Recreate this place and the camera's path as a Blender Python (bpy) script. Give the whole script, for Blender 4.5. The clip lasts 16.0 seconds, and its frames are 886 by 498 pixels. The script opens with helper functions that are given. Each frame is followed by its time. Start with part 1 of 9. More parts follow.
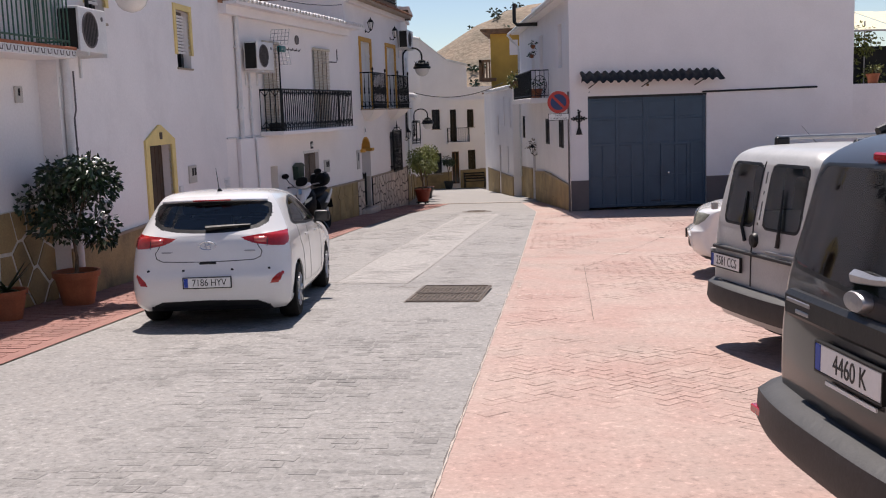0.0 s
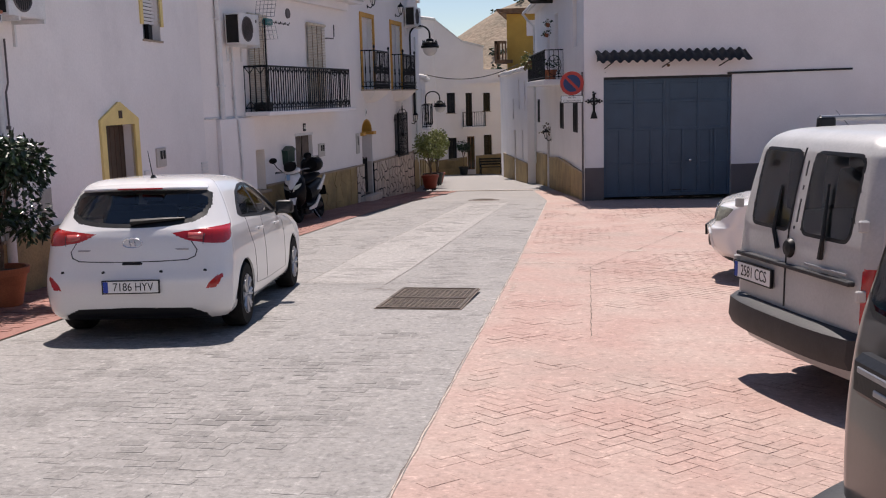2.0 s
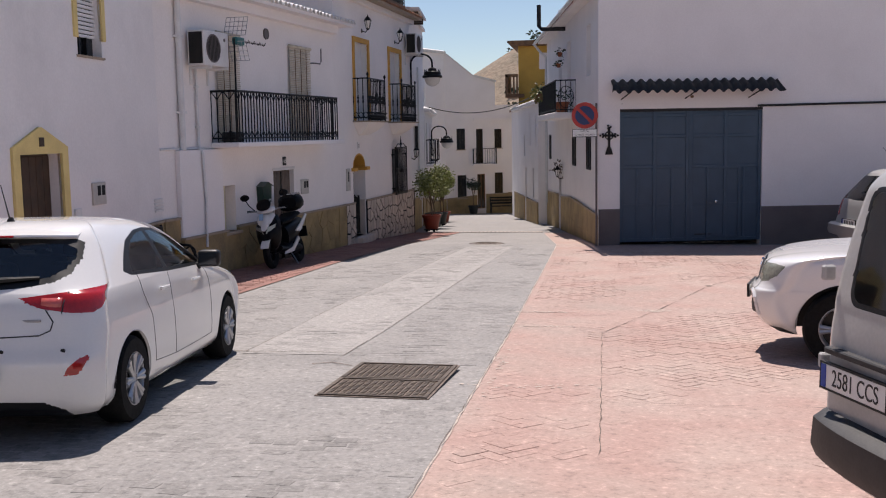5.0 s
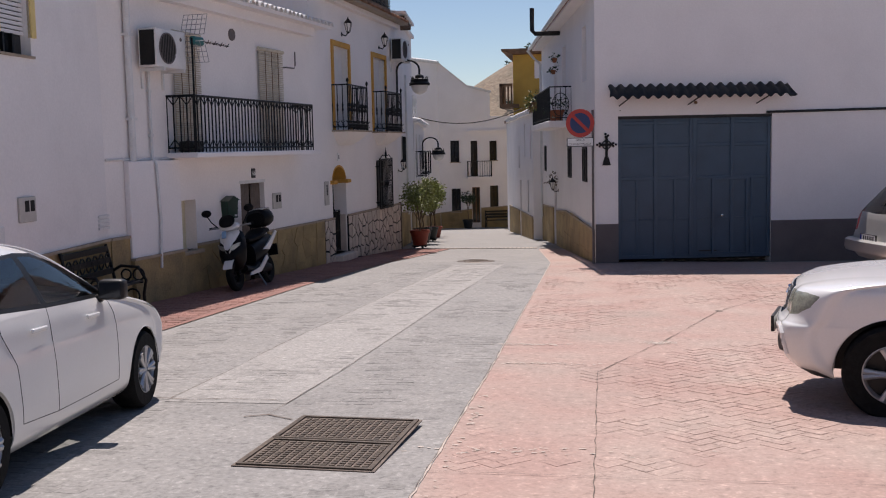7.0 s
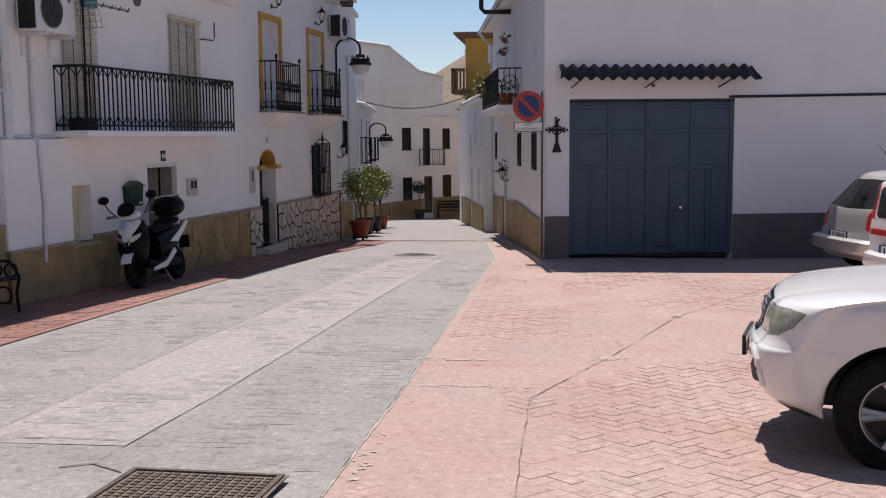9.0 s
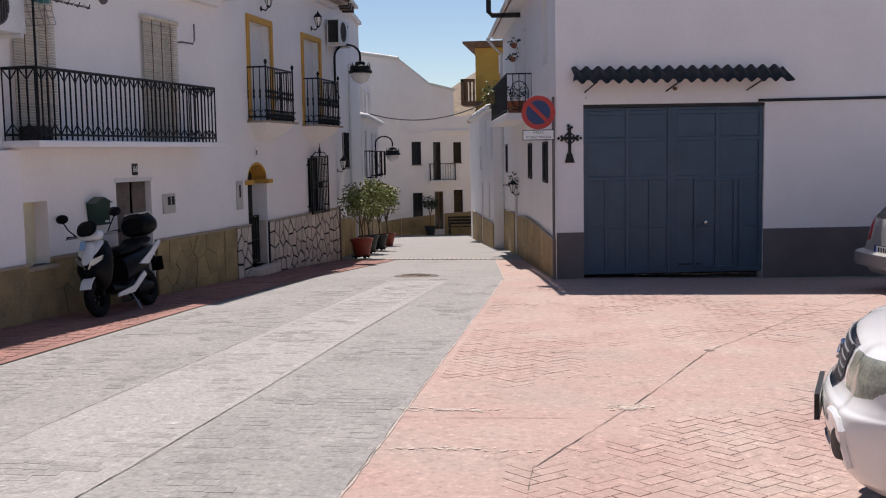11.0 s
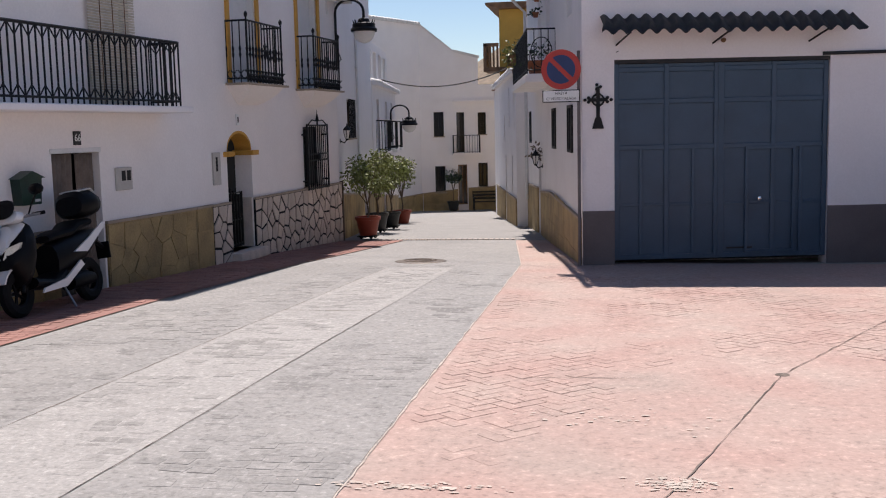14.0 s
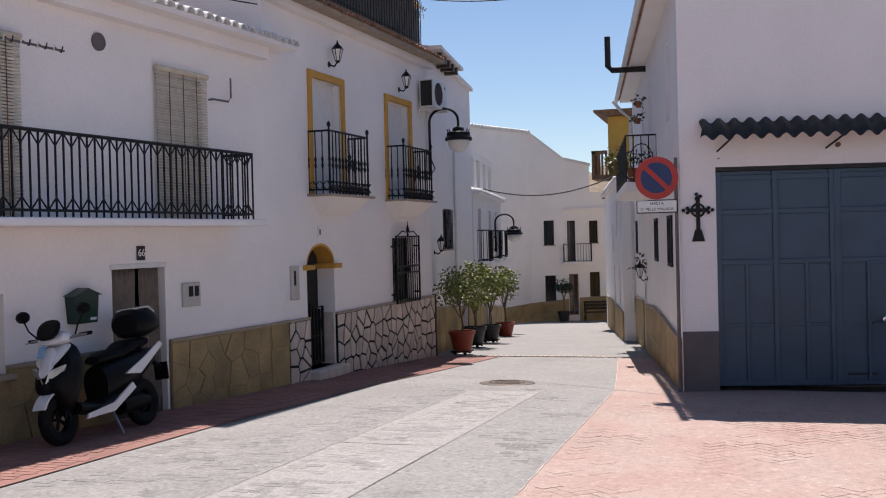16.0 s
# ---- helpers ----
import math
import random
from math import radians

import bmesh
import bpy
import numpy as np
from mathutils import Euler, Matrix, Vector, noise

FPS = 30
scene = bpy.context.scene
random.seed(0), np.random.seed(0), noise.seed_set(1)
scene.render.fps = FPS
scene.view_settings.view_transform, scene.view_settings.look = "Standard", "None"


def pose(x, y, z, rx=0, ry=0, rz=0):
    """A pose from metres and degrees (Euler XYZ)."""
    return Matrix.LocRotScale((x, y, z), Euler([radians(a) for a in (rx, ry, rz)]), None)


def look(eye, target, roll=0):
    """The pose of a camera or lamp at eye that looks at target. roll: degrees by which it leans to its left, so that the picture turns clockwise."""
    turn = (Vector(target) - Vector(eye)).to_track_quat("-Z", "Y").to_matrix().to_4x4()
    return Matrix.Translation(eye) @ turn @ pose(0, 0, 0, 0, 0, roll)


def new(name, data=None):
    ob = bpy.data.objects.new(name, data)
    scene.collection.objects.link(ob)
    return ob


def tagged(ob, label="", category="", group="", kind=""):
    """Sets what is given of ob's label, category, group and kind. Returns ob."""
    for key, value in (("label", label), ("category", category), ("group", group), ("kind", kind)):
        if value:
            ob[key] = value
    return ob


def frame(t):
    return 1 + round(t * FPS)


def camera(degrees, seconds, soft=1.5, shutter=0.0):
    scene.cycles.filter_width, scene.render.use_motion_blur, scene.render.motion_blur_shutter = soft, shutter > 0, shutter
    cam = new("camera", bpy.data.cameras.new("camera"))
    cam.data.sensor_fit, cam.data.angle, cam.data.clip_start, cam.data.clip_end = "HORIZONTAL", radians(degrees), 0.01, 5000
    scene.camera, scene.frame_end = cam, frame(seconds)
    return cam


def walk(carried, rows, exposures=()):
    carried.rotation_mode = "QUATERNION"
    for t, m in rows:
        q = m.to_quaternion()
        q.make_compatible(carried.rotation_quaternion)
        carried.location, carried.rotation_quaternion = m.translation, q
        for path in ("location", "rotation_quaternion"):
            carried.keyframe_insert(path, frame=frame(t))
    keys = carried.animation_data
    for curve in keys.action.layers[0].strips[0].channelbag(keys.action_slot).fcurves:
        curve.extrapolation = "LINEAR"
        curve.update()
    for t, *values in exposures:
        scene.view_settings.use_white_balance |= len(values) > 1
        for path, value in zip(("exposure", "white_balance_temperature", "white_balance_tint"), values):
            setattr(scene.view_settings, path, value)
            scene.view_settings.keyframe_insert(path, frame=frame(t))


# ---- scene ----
cam = camera(46.9, 16.0, soft=1.1)
PATH = [
    (0, (1.319, -0.062, 1.755), (1.087, 1.906, 1.484), -1.9),
    (0.5, (1.363, 0.388, 1.736), (1.134, 2.355, 1.456), -1.9),
    (1, (1.458, 0.816, 1.714), (1.209, 2.779, 1.428), -1.0),
    (1.5, (1.5, 1.267, 1.665), (1.222, 3.226, 1.373), -0.4),
    (2, (1.572, 1.707, 1.64), (1.297, 3.665, 1.342), -1.5),
    (2.5, (1.595, 2.161, 1.616), (1.309, 4.118, 1.318), -1.0),
    (3, (1.573, 2.621, 1.599), (1.286, 4.577, 1.296), -1.5),
    (3.5, (1.604, 3.029, 1.576), (1.315, 4.988, 1.295), -1.3),
    (4, (1.602, 3.442, 1.546), (1.304, 5.403, 1.29), -0.9),
    (6.5, (1.674, 5.445, 1.441), (1.357, 7.409, 1.239), -1.3),
    (7, (1.67, 5.896, 1.412), (1.366, 7.862, 1.214), -1.2),
    (7.5, (1.715, 6.339, 1.378), (1.425, 8.307, 1.178), -1.2),
    (8, (1.762, 6.758, 1.351), (1.475, 8.727, 1.145), -0.6),
    (8.5, (1.8, 7.218, 1.333), (1.558, 9.192, 1.12), -0.6),
    (9, (1.851, 7.678, 1.293), (1.626, 9.653, 1.074), -0.5),
    (11.5, (1.895, 9.722, 1.15), (1.628, 11.695, 0.966), -0.9),
    (12, (1.896, 10.147, 1.11), (1.61, 12.117, 0.918), -0.5),
    (12.5, (1.894, 10.587, 1.091), (1.607, 12.555, 0.879), -0.9),
    (13, (1.905, 11.055, 1.055), (1.61, 13.017, 0.801), -0.6),
    (13.5, (1.916, 11.475, 1.03), (1.607, 13.433, 0.764), -0.2),
    (14, (1.945, 11.865, 1.054), (1.626, 13.825, 0.817), -1.3),
    (14.5, (2.01, 12.204, 1.08), (1.634, 14.158, 0.883), -1.0),
    (15, (2.07, 12.48, 1.1), (1.652, 14.434, 1.007), -1.2),
    (15.5, (2.14, 12.743, 1.108), (1.68, 14.688, 1.04), -2.2),
    (16, (2.245, 12.974, 1.126), (1.699, 14.898, 1.102), -1.4),
]
walk(cam, [(t, look(e, g, r)) for t, e, g, r in PATH],
     [(0, 0.42, 6750, 16), (2.5, 0.36, 6750, 17), (4, 0.36, 6750, 17), (6.5, 0.20, 6700, 17), (9, 0.27, 6650, 16), (11.5, 0.39, 6650, 15), (16, 0.50, 6550, 15)])

# ---- light ----
world = bpy.data.worlds.new("world")
scene.world = world
world.use_nodes = True
wn = world.node_tree.nodes
sky = wn.new("ShaderNodeTexSky")
sky.sky_type = "NISHITA"
sky.sun_disc = False
sky.sun_elevation, sky.sun_rotation = radians(65.0), radians(-12.0)
sky.altitude, sky.air_density, sky.dust_density, sky.ozone_density = 600, 1.0, 0.05, 2.5
world.node_tree.links.new(sky.outputs[0], wn["Background"].inputs[0])
wn["Background"].inputs[1].default_value = 0.080
sun = new("sun", bpy.data.lights.new("sun", "SUN"))
sun.data.energy, sun.data.angle, sun.data.color = 4.9, radians(0.53), (1.0, 0.955, 0.90)
sun.matrix_world = look((0, 0, 30), (0.098 * 30, -0.462 * 30, 0))


# ---- material helpers ----
def material(name, color, rough=0.7, metal=0.0, var=0.12, scale=3.0, fine=60.0, bump=0.2, bump_d=0.004, color2=None,
             stain=0.0, stain_scale=0.6, rand=0.0, coat=0.0, spec=0.5, fleck=0.0):
    """A surface with colour variation at two scales, stains and fine relief, in world-sized object space."""
    m = bpy.data.materials.new(name)
    m.use_nodes = True
    t = m.node_tree
    n, l = t.nodes, t.links
    b = n["Principled BSDF"]
    b.inputs["Roughness"].default_value, b.inputs["Metallic"].default_value = rough, metal
    b.inputs["Coat Weight"].default_value, b.inputs["Coat Roughness"].default_value = coat, 0.05
    b.inputs["Specular IOR Level"].default_value = spec
    geo = n.new("ShaderNodeNewGeometry")
    pos = geo.outputs["Position"]
    n1 = n.new("ShaderNodeTexNoise")
    n1.inputs["Scale"].default_value, n1.inputs["Detail"].default_value = scale, 5
    n2 = n.new("ShaderNodeTexNoise")
    n2.inputs["Scale"].default_value, n2.inputs["Detail"].default_value = fine, 3
    for k in (n1, n2):
        l.new(pos, k.inputs["Vector"])
    c2 = color2 or tuple(c * (1 - 2.2 * var) for c in color)
    mix = n.new("ShaderNodeMix")
    mix.data_type = "RGBA"
    mix.inputs[6].default_value, mix.inputs[7].default_value = (*color, 1), (*c2, 1)
    ramp = n.new("ShaderNodeMapRange")
    ramp.inputs[1].default_value, ramp.inputs[2].default_value = 0.35, 0.7
    l.new(n1.outputs[0], ramp.inputs[0])
    l.new(ramp.outputs[0], mix.inputs[0])
    out = mix.outputs[2]
    mul = n.new("ShaderNodeMix")
    mul.data_type, mul.blend_type = "RGBA", "MULTIPLY"
    mul.inputs[0].default_value = 1
    fr = n.new("ShaderNodeMapRange")
    fr.inputs[3].default_value, fr.inputs[4].default_value = 1 - var, 1 + var
    fr.inputs[1].default_value, fr.inputs[2].default_value = 0.3, 0.7
    l.new(n2.outputs[0], fr.inputs[0])
    l.new(out, mul.inputs[6])
    l.new(fr.outputs[0], mul.inputs[7])
    out = mul.outputs[2]
    if stain:
        n3 = n.new("ShaderNodeTexNoise")
        n3.inputs["Scale"].default_value, n3.inputs["Detail"].default_value = stain_scale, 8
        n3.inputs["Roughness"].default_value = 0.65
        l.new(pos, n3.inputs["Vector"])
        sr = n.new("ShaderNodeMapRange")
        sr.inputs[1].default_value, sr.inputs[2].default_value = 0.52, 0.75
        sr.inputs[3].default_value, sr.inputs[4].default_value = 1.0, 1.0 - stain
        l.new(n3.outputs[0], sr.inputs[0])
        m3 = n.new("ShaderNodeMix")
        m3.data_type, m3.blend_type = "RGBA", "MULTIPLY"
        m3.inputs[0].default_value = 1
        l.new(out, m3.inputs[6])
        l.new(sr.outputs[0], m3.inputs[7])
        out = m3.outputs[2]
    if fleck:
        n5 = n.new("ShaderNodeTexNoise")
        n5.inputs["Scale"].default_value, n5.inputs["Detail"].default_value, n5.inputs["Roughness"].default_value = 16, 6, 0.7
        l.new(pos, n5.inputs["Vector"])
        for lo, hi, gain in ((0.56, 0.66, 1 + fleck), (0.46, 0.36, 1 - fleck * 0.8)):
            fm = n.new("ShaderNodeMapRange")
            fm.inputs[1].default_value, fm.inputs[2].default_value, fm.inputs[3].default_value, fm.inputs[4].default_value = lo, hi, 1.0, gain
            l.new(n5.outputs[0], fm.inputs[0])
            m5 = n.new("ShaderNodeMix")
            m5.data_type, m5.blend_type = "RGBA", "MULTIPLY"
            m5.inputs[0].default_value = 1
            l.new(out, m5.inputs[6])
            l.new(fm.outputs[0], m5.inputs[7])
            out = m5.outputs[2]
    if rand:
        info = n.new("ShaderNodeObjectInfo")
        add = n.new("ShaderNodeMath")
        add.operation = "ADD"
        l.new(info.outputs["Random"], add.inputs[0])
        l.new(geo.outputs["Random Per Island"], add.inputs[1])
        frac = n.new("ShaderNodeMath")
        frac.operation = "FRACT"
        l.new(add.outputs[0], frac.inputs[0])
        rr = n.new("ShaderNodeMapRange")
        rr.inputs[3].default_value, rr.inputs[4].default_value = 1 - rand, 1 + rand
        l.new(frac.outputs[0], rr.inputs[0])
        m4 = n.new("ShaderNodeMix")
        m4.data_type, m4.blend_type = "RGBA", "MULTIPLY"
        m4.inputs[0].default_value = 1
        l.new(out, m4.inputs[6])
        l.new(rr.outputs[0], m4.inputs[7])
        out = m4.outputs[2]
    l.new(out, b.inputs["Base Color"])
    if bump:
        bp = n.new("ShaderNodeBump")
        bp.inputs["Strength"].default_value, bp.inputs["Distance"].default_value = bump, bump_d
        add2 = n.new("ShaderNodeMath")
        add2.operation = "MULTIPLY_ADD"
        l.new(n1.outputs[0], add2.inputs[0])
        add2.inputs[1].default_value = 3.0
        l.new(n2.outputs[0], add2.inputs[2])
        l.new(add2.outputs[0], bp.inputs["Height"])
        l.new(bp.outputs[0], b.inputs["Normal"])
    return m


def glass(name, tint=(0.9, 0.95, 0.95), rough=0.0):
    m = bpy.data.materials.new(name)
    m.use_nodes = True
    b = m.node_tree.nodes["Principled BSDF"]
    b.inputs["Base Color"].default_value = (*tint, 1)
    b.inputs["Roughness"].default_value, b.inputs["Transmission Weight"].default_value = rough, 1.0
    b.inputs["IOR"].default_value = 1.45
    return m


WHITE = material("whitewash", (0.84, 0.80, 0.79), 0.9, var=0.025, scale=1.1, fine=35, bump=0.35, bump_d=0.006, stain=0.06, stain_scale=0.5)
WHITE_B = material("old whitewash", (0.82, 0.78, 0.765), 0.9, var=0.03, scale=0.9, fine=30, bump=0.4, bump_d=0.008, stain=0.10, stain_scale=0.7)
CREAM = material("cream whitewash", (0.85, 0.80, 0.775), 0.9, var=0.03, scale=1.0, fine=30, bump=0.3, bump_d=0.006)
OCHRE = material("ochre paint", (0.62, 0.32, 0.055), 0.75, var=0.08, scale=4, bump=0.15)
OCHRE_WALL = material("ochre render", (0.55, 0.34, 0.07), 0.9, var=0.08, scale=1.5, bump=0.3)
PALE_YELLOW = material("pale yellow paint", (0.78, 0.60, 0.24), 0.8, var=0.06, scale=4, bump=0.15)
STONE = material("ochre stone slab", (0.38, 0.27, 0.12), 0.75, var=0.14, scale=2.2, fine=40, bump=0.35, bump_d=0.006, color2=(0.24, 0.17, 0.08), rand=0.10, stain=0.35, stain_scale=1.6)
STONE_PLAIN = material("tan render", (0.37, 0.26, 0.12), 0.85, var=0.15, scale=2.6, fine=40, bump=0.35, color2=(0.23, 0.17, 0.09), stain=0.45, stain_scale=1.6)
CAPSTONE = material("capping stone", (0.36, 0.29, 0.22), 0.8, var=0.1, scale=5, bump=0.3)
CRAZY = material("crazy paving stone", (0.62, 0.52, 0.44), 0.8, var=0.10, scale=4, fine=60, bump=0.5, bump_d=0.006, rand=0.12)
JOINT_DARK = material("dark mortar", (0.010, 0.009, 0.008), 0.9, var=0.2, scale=12, bump=0.3)
JOINT_WHITE = material("white mortar", (0.70, 0.66, 0.58), 0.9, var=0.1, scale=12, bump=0.3)
GREYBAND = material("grey skirting paint", (0.145, 0.125, 0.125), 0.8, var=0.08, scale=2, bump=0.25, stain=0.2)
BLUE = material("blue garage paint", (0.042, 0.082, 0.13), 0.42, var=0.08, scale=2.5, bump=0.12, stain=0.15, stain_scale=1.2)
BLACK_IRON = material("black iron", (0.006, 0.006, 0.007), 0.5, 0.0, spec=0.3, var=0.2, scale=20, bump=0.15)
DARK_METAL = material("dark roof sheet", (0.018, 0.017, 0.018), 0.65, 0.0, var=0.25, scale=8, bump=0.3)
GREY_METAL = material("grey metal", (0.35, 0.35, 0.36), 0.4, 0.8, var=0.06, scale=10, bump=0.1)
CHROME = material("chrome", (0.75, 0.75, 0.77), 0.12, 1.0, var=0.03, scale=10, bump=0.0)
BROWN_WOOD = material("dark brown wood", (0.06, 0.030, 0.014), 0.55, var=0.2, scale=6, bump=0.25)
WOOD = material("weathered wood", (0.20, 0.105, 0.05), 0.7, var=0.2, scale=6, bump=0.3)
DARK_GREEN = material("dark green paint", (0.008, 0.035, 0.022), 0.4, var=0.15, scale=8, bump=0.1)
GREEN_IRON = material("green railing paint", (0.012, 0.085, 0.045), 0.4, var=0.15, scale=8, bump=0.1)
BLIND = material("straw blind", (0.62, 0.545, 0.43), 0.8, var=0.12, scale=7, fine=80, bump=0.3, rand=0.15)
SHUTTER = material("white shutter", (0.72, 0.71, 0.70), 0.55, var=0.03, scale=6, bump=0.08)
CREAM_SHUTTER = material("cream shutter", (0.72, 0.65, 0.45), 0.6, var=0.05, scale=6, bump=0.08)
PVC = material("white pvc", (0.72, 0.71, 0.70), 0.45, var=0.06, scale=5, bump=0.06, stain=0.12)
# Near-black paint for shade in rooms and openings; also dark panes and mesh.
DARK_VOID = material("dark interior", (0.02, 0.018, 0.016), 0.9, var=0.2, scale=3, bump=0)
CURTAIN = material("beige curtain", (0.20, 0.155, 0.125), 0.9, var=0.12, scale=9, bump=0.3)
TILE_CLAY = material("clay roof tile", (0.34, 0.17, 0.10), 0.85, var=0.2, scale=4, bump=0.4, rand=0.25)
TILE_WHITE = material("whitewashed roof tile", (0.74, 0.72, 0.70), 0.9, var=0.08, scale=5, bump=0.4, rand=0.08)
TERRACOTTA = material("terracotta", (0.36, 0.115, 0.05), 0.75, var=0.14, scale=6, bump=0.25)
RED_POT = material("red plastic pot", (0.30, 0.045, 0.02), 0.5, var=0.12, scale=6, bump=0.1)
BLACK_POT = material("black plastic pot", (0.02, 0.022, 0.022), 0.5, var=0.2, scale=6, bump=0.1)
SOIL = material("soil", (0.05, 0.035, 0.025), 0.95, var=0.3, scale=30, bump=0.6)
LEAF = material("green leaf", (0.23, 0.26, 0.06), 0.5, var=0.25, scale=9, bump=0.1, rand=0.5)
LEAF_DARK = material("dark green leaf", (0.022, 0.048, 0.014), 0.35, var=0.25, scale=9, bump=0.1, rand=0.5)
LEAF_YELLOW = material("yellow green leaf", (0.16, 0.18, 0.03), 0.5, var=0.25, scale=9, bump=0.1, rand=0.5)
BARK = material("bark", (0.16, 0.11, 0.075), 0.9, var=0.2, scale=20, bump=0.6)
ROAD = material("grey stamped concrete", (0.256, 0.243, 0.230), 0.85, var=0.16, scale=1.4, fine=30, bump=0.5, bump_d=0.004, color2=(0.228, 0.218, 0.208), stain=0.16, stain_scale=0.5, fleck=0.38)
ROAD_LIGHT = material("light stamped concrete", (0.302, 0.286, 0.270), 0.85, var=0.15, scale=1.4, fine=38, bump=0.5, bump_d=0.004, color2=(0.280, 0.266, 0.251), stain=0.12, stain_scale=0.5, fleck=0.34)
ROAD_SETT = material("grey imprint", (0.262, 0.249, 0.236), 0.85, var=0.15, scale=1.8, fine=42, bump=0.5, bump_d=0.004, rand=0.05, stain=0.16, stain_scale=0.5, fleck=0.38)
ROAD_SETT_L = material("light imprint", (0.308, 0.292, 0.275), 0.85, var=0.15, scale=1.8, fine=42, bump=0.5, bump_d=0.004, rand=0.05, stain=0.12, stain_scale=0.5, fleck=0.34)
PINK = material("pink stamped concrete", (0.350, 0.232, 0.198), 0.85, var=0.10, scale=1.2, fine=38, bump=0.5, bump_d=0.004, color2=(0.375, 0.285, 0.245), stain=0.20, stain_scale=0.6, fleck=0.30)
PINK_SETT = material("pink imprint", (0.352, 0.233, 0.198), 0.85, var=0.13, scale=1.2, fine=42, bump=0.5, bump_d=0.004, color2=(0.385, 0.292, 0.25), rand=0.05, stain=0.20, stain_scale=0.6, fleck=0.30)
RED_TILE = material("red pavement", (0.28, 0.135, 0.108), 0.8, var=0.12, scale=1.2, fine=60, bump=0.5, rand=0.12, stain=0.2)
CRACK = material("crack dirt", (0.19, 0.15, 0.125), 0.95, var=0.25, scale=15, bump=0.3)
LIME = material("lime spill", (0.52, 0.44, 0.38), 0.9, var=0.15, scale=15, bump=0.3)
IRON_RUST = material("worn cast iron", (0.11, 0.085, 0.065), 0.55, 0.5, var=0.25, scale=12, bump=0.3, rand=0.2)
EARTH = material("dry ground", (0.34, 0.31, 0.27), 0.95, var=0.2, scale=0.3, fine=5, bump=0.5)
HILL = material("rocky hillside", (0.27, 0.20, 0.14), 0.95, var=0.25, scale=0.12, fine=1.2, bump=0.6, bump_d=0.5, color2=(0.17, 0.14, 0.10))
LAMP_GLASS = material("frosted lamp glass", (0.75, 0.73, 0.70), 0.25, var=0.03, scale=10, bump=0)
WIRE = material("black cable", (0.02, 0.02, 0.02), 0.6, var=0.1, scale=10, bump=0)


# ---- mesh helpers ----
def box(bm, x0, x1, y0, y1, z0, z1, bevel=0.0, seg=1):
    v = [bm.verts.new((x, y, z)) for x in (x0, x1) for y in (y0, y1) for z in (z0, z1)]
    f = [bm.faces.new([v[i] for i in q]) for q in ((0, 1, 3, 2), (4, 6, 7, 5), (0, 4, 5, 1), (2, 3, 7, 6), (0, 2, 6, 4), (1, 5, 7, 3))]
    if bevel:
        es = list({e for k in f for e in k.edges})
        bmesh.ops.bevel(bm, geom=es, offset=bevel, segments=seg, affect="EDGES", profile=0.5)
    return bm


def tube(bm, pts, r, n=8, cap=True, closed=False):
    """A round bar along a line of points; r is one radius or one for each point."""
    pts = [Vector(p) for p in pts]
    rs = r if isinstance(r, (list, tuple)) else [r] * len(pts)
    rings = []
    for i, p in enumerate(pts):
        a = pts[i - 1] if i or closed else p
        b = pts[(i + 1) % len(pts)] if i < len(pts) - 1 or closed else p
        d = (b - a).normalized()
        u = d.cross(Vector((0.31, 0.17, 0.93)) if abs(d.z) < 0.95 else Vector((1, 0.1, 0))).normalized()
        w = d.cross(u)
        rings.append([bm.verts.new(p + (u * math.cos(k * 2 * math.pi / n) + w * math.sin(k * 2 * math.pi / n)) * rs[i]) for k in range(n)])
    m = len(rings)
    for i in range(m if closed else m - 1):
        a, b = rings[i], rings[(i + 1) % m]
        for k in range(n):
            bm.faces.new((a[k], a[(k + 1) % n], b[(k + 1) % n], b[k]))
    if cap and not closed:
        bm.faces.new(rings[0][::-1]), bm.faces.new(rings[-1])
    return bm


def lathe(bm, profile, n=20, at=(0, 0, 0), axis="z", cap=True):
    """A turned shape from (radius, height) pairs."""
    rings = []
    for r, h in profile:
        ring = []
        for k in range(n):
            a = k * 2 * math.pi / n
            c, s = r * math.cos(a), r * math.sin(a)
            p = (c, s, h) if axis == "z" else (h, c, s) if axis == "x" else (s, h, c)
            ring.append(bm.verts.new(Vector(at) + Vector(p)))
        rings.append(ring)
    for a, b in zip(rings, rings[1:]):
        for k in range(n):
            bm.faces.new((a[k], a[(k + 1) % n], b[(k + 1) % n], b[k]))
    if cap:
        bm.faces.new(rings[0][::-1]), bm.faces.new(rings[-1])
    return bm


def prism(bm, outline, y0, y1):
    """An outline in x, z swept from y0 to y1."""
    a = [bm.verts.new((x, y0, z)) for x, z in outline]
    b = [bm.verts.new((x, y1, z)) for x, z in outline]
    k = len(a)
    for i in range(k):
        bm.faces.new((a[i], a[(i + 1) % k], b[(i + 1) % k], b[i]))
    bm.faces.new(a[::-1]), bm.faces.new(b)
    return bm


def mesh_of(name, bm, mat, smooth=False):
    me = bpy.data.meshes.new(name)
    bmesh.ops.recalc_face_normals(bm, faces=bm.faces)
    if smooth:
        for f in bm.faces:
            f.smooth = True
    bm.to_mesh(me)
    bm.free()
    me.materials.append(mat)
    if smooth:
        me.set_sharp_from_angle(angle=radians(38))
    return me


def part(name, bm, mat, parent=None, label="", m=None, smooth=False):
    ob = new(name, mesh_of(name, bm, mat, smooth))
    if parent:
        ob.parent = parent
    if m is not None:
        ob.matrix_local = m
    return tagged(ob, label)


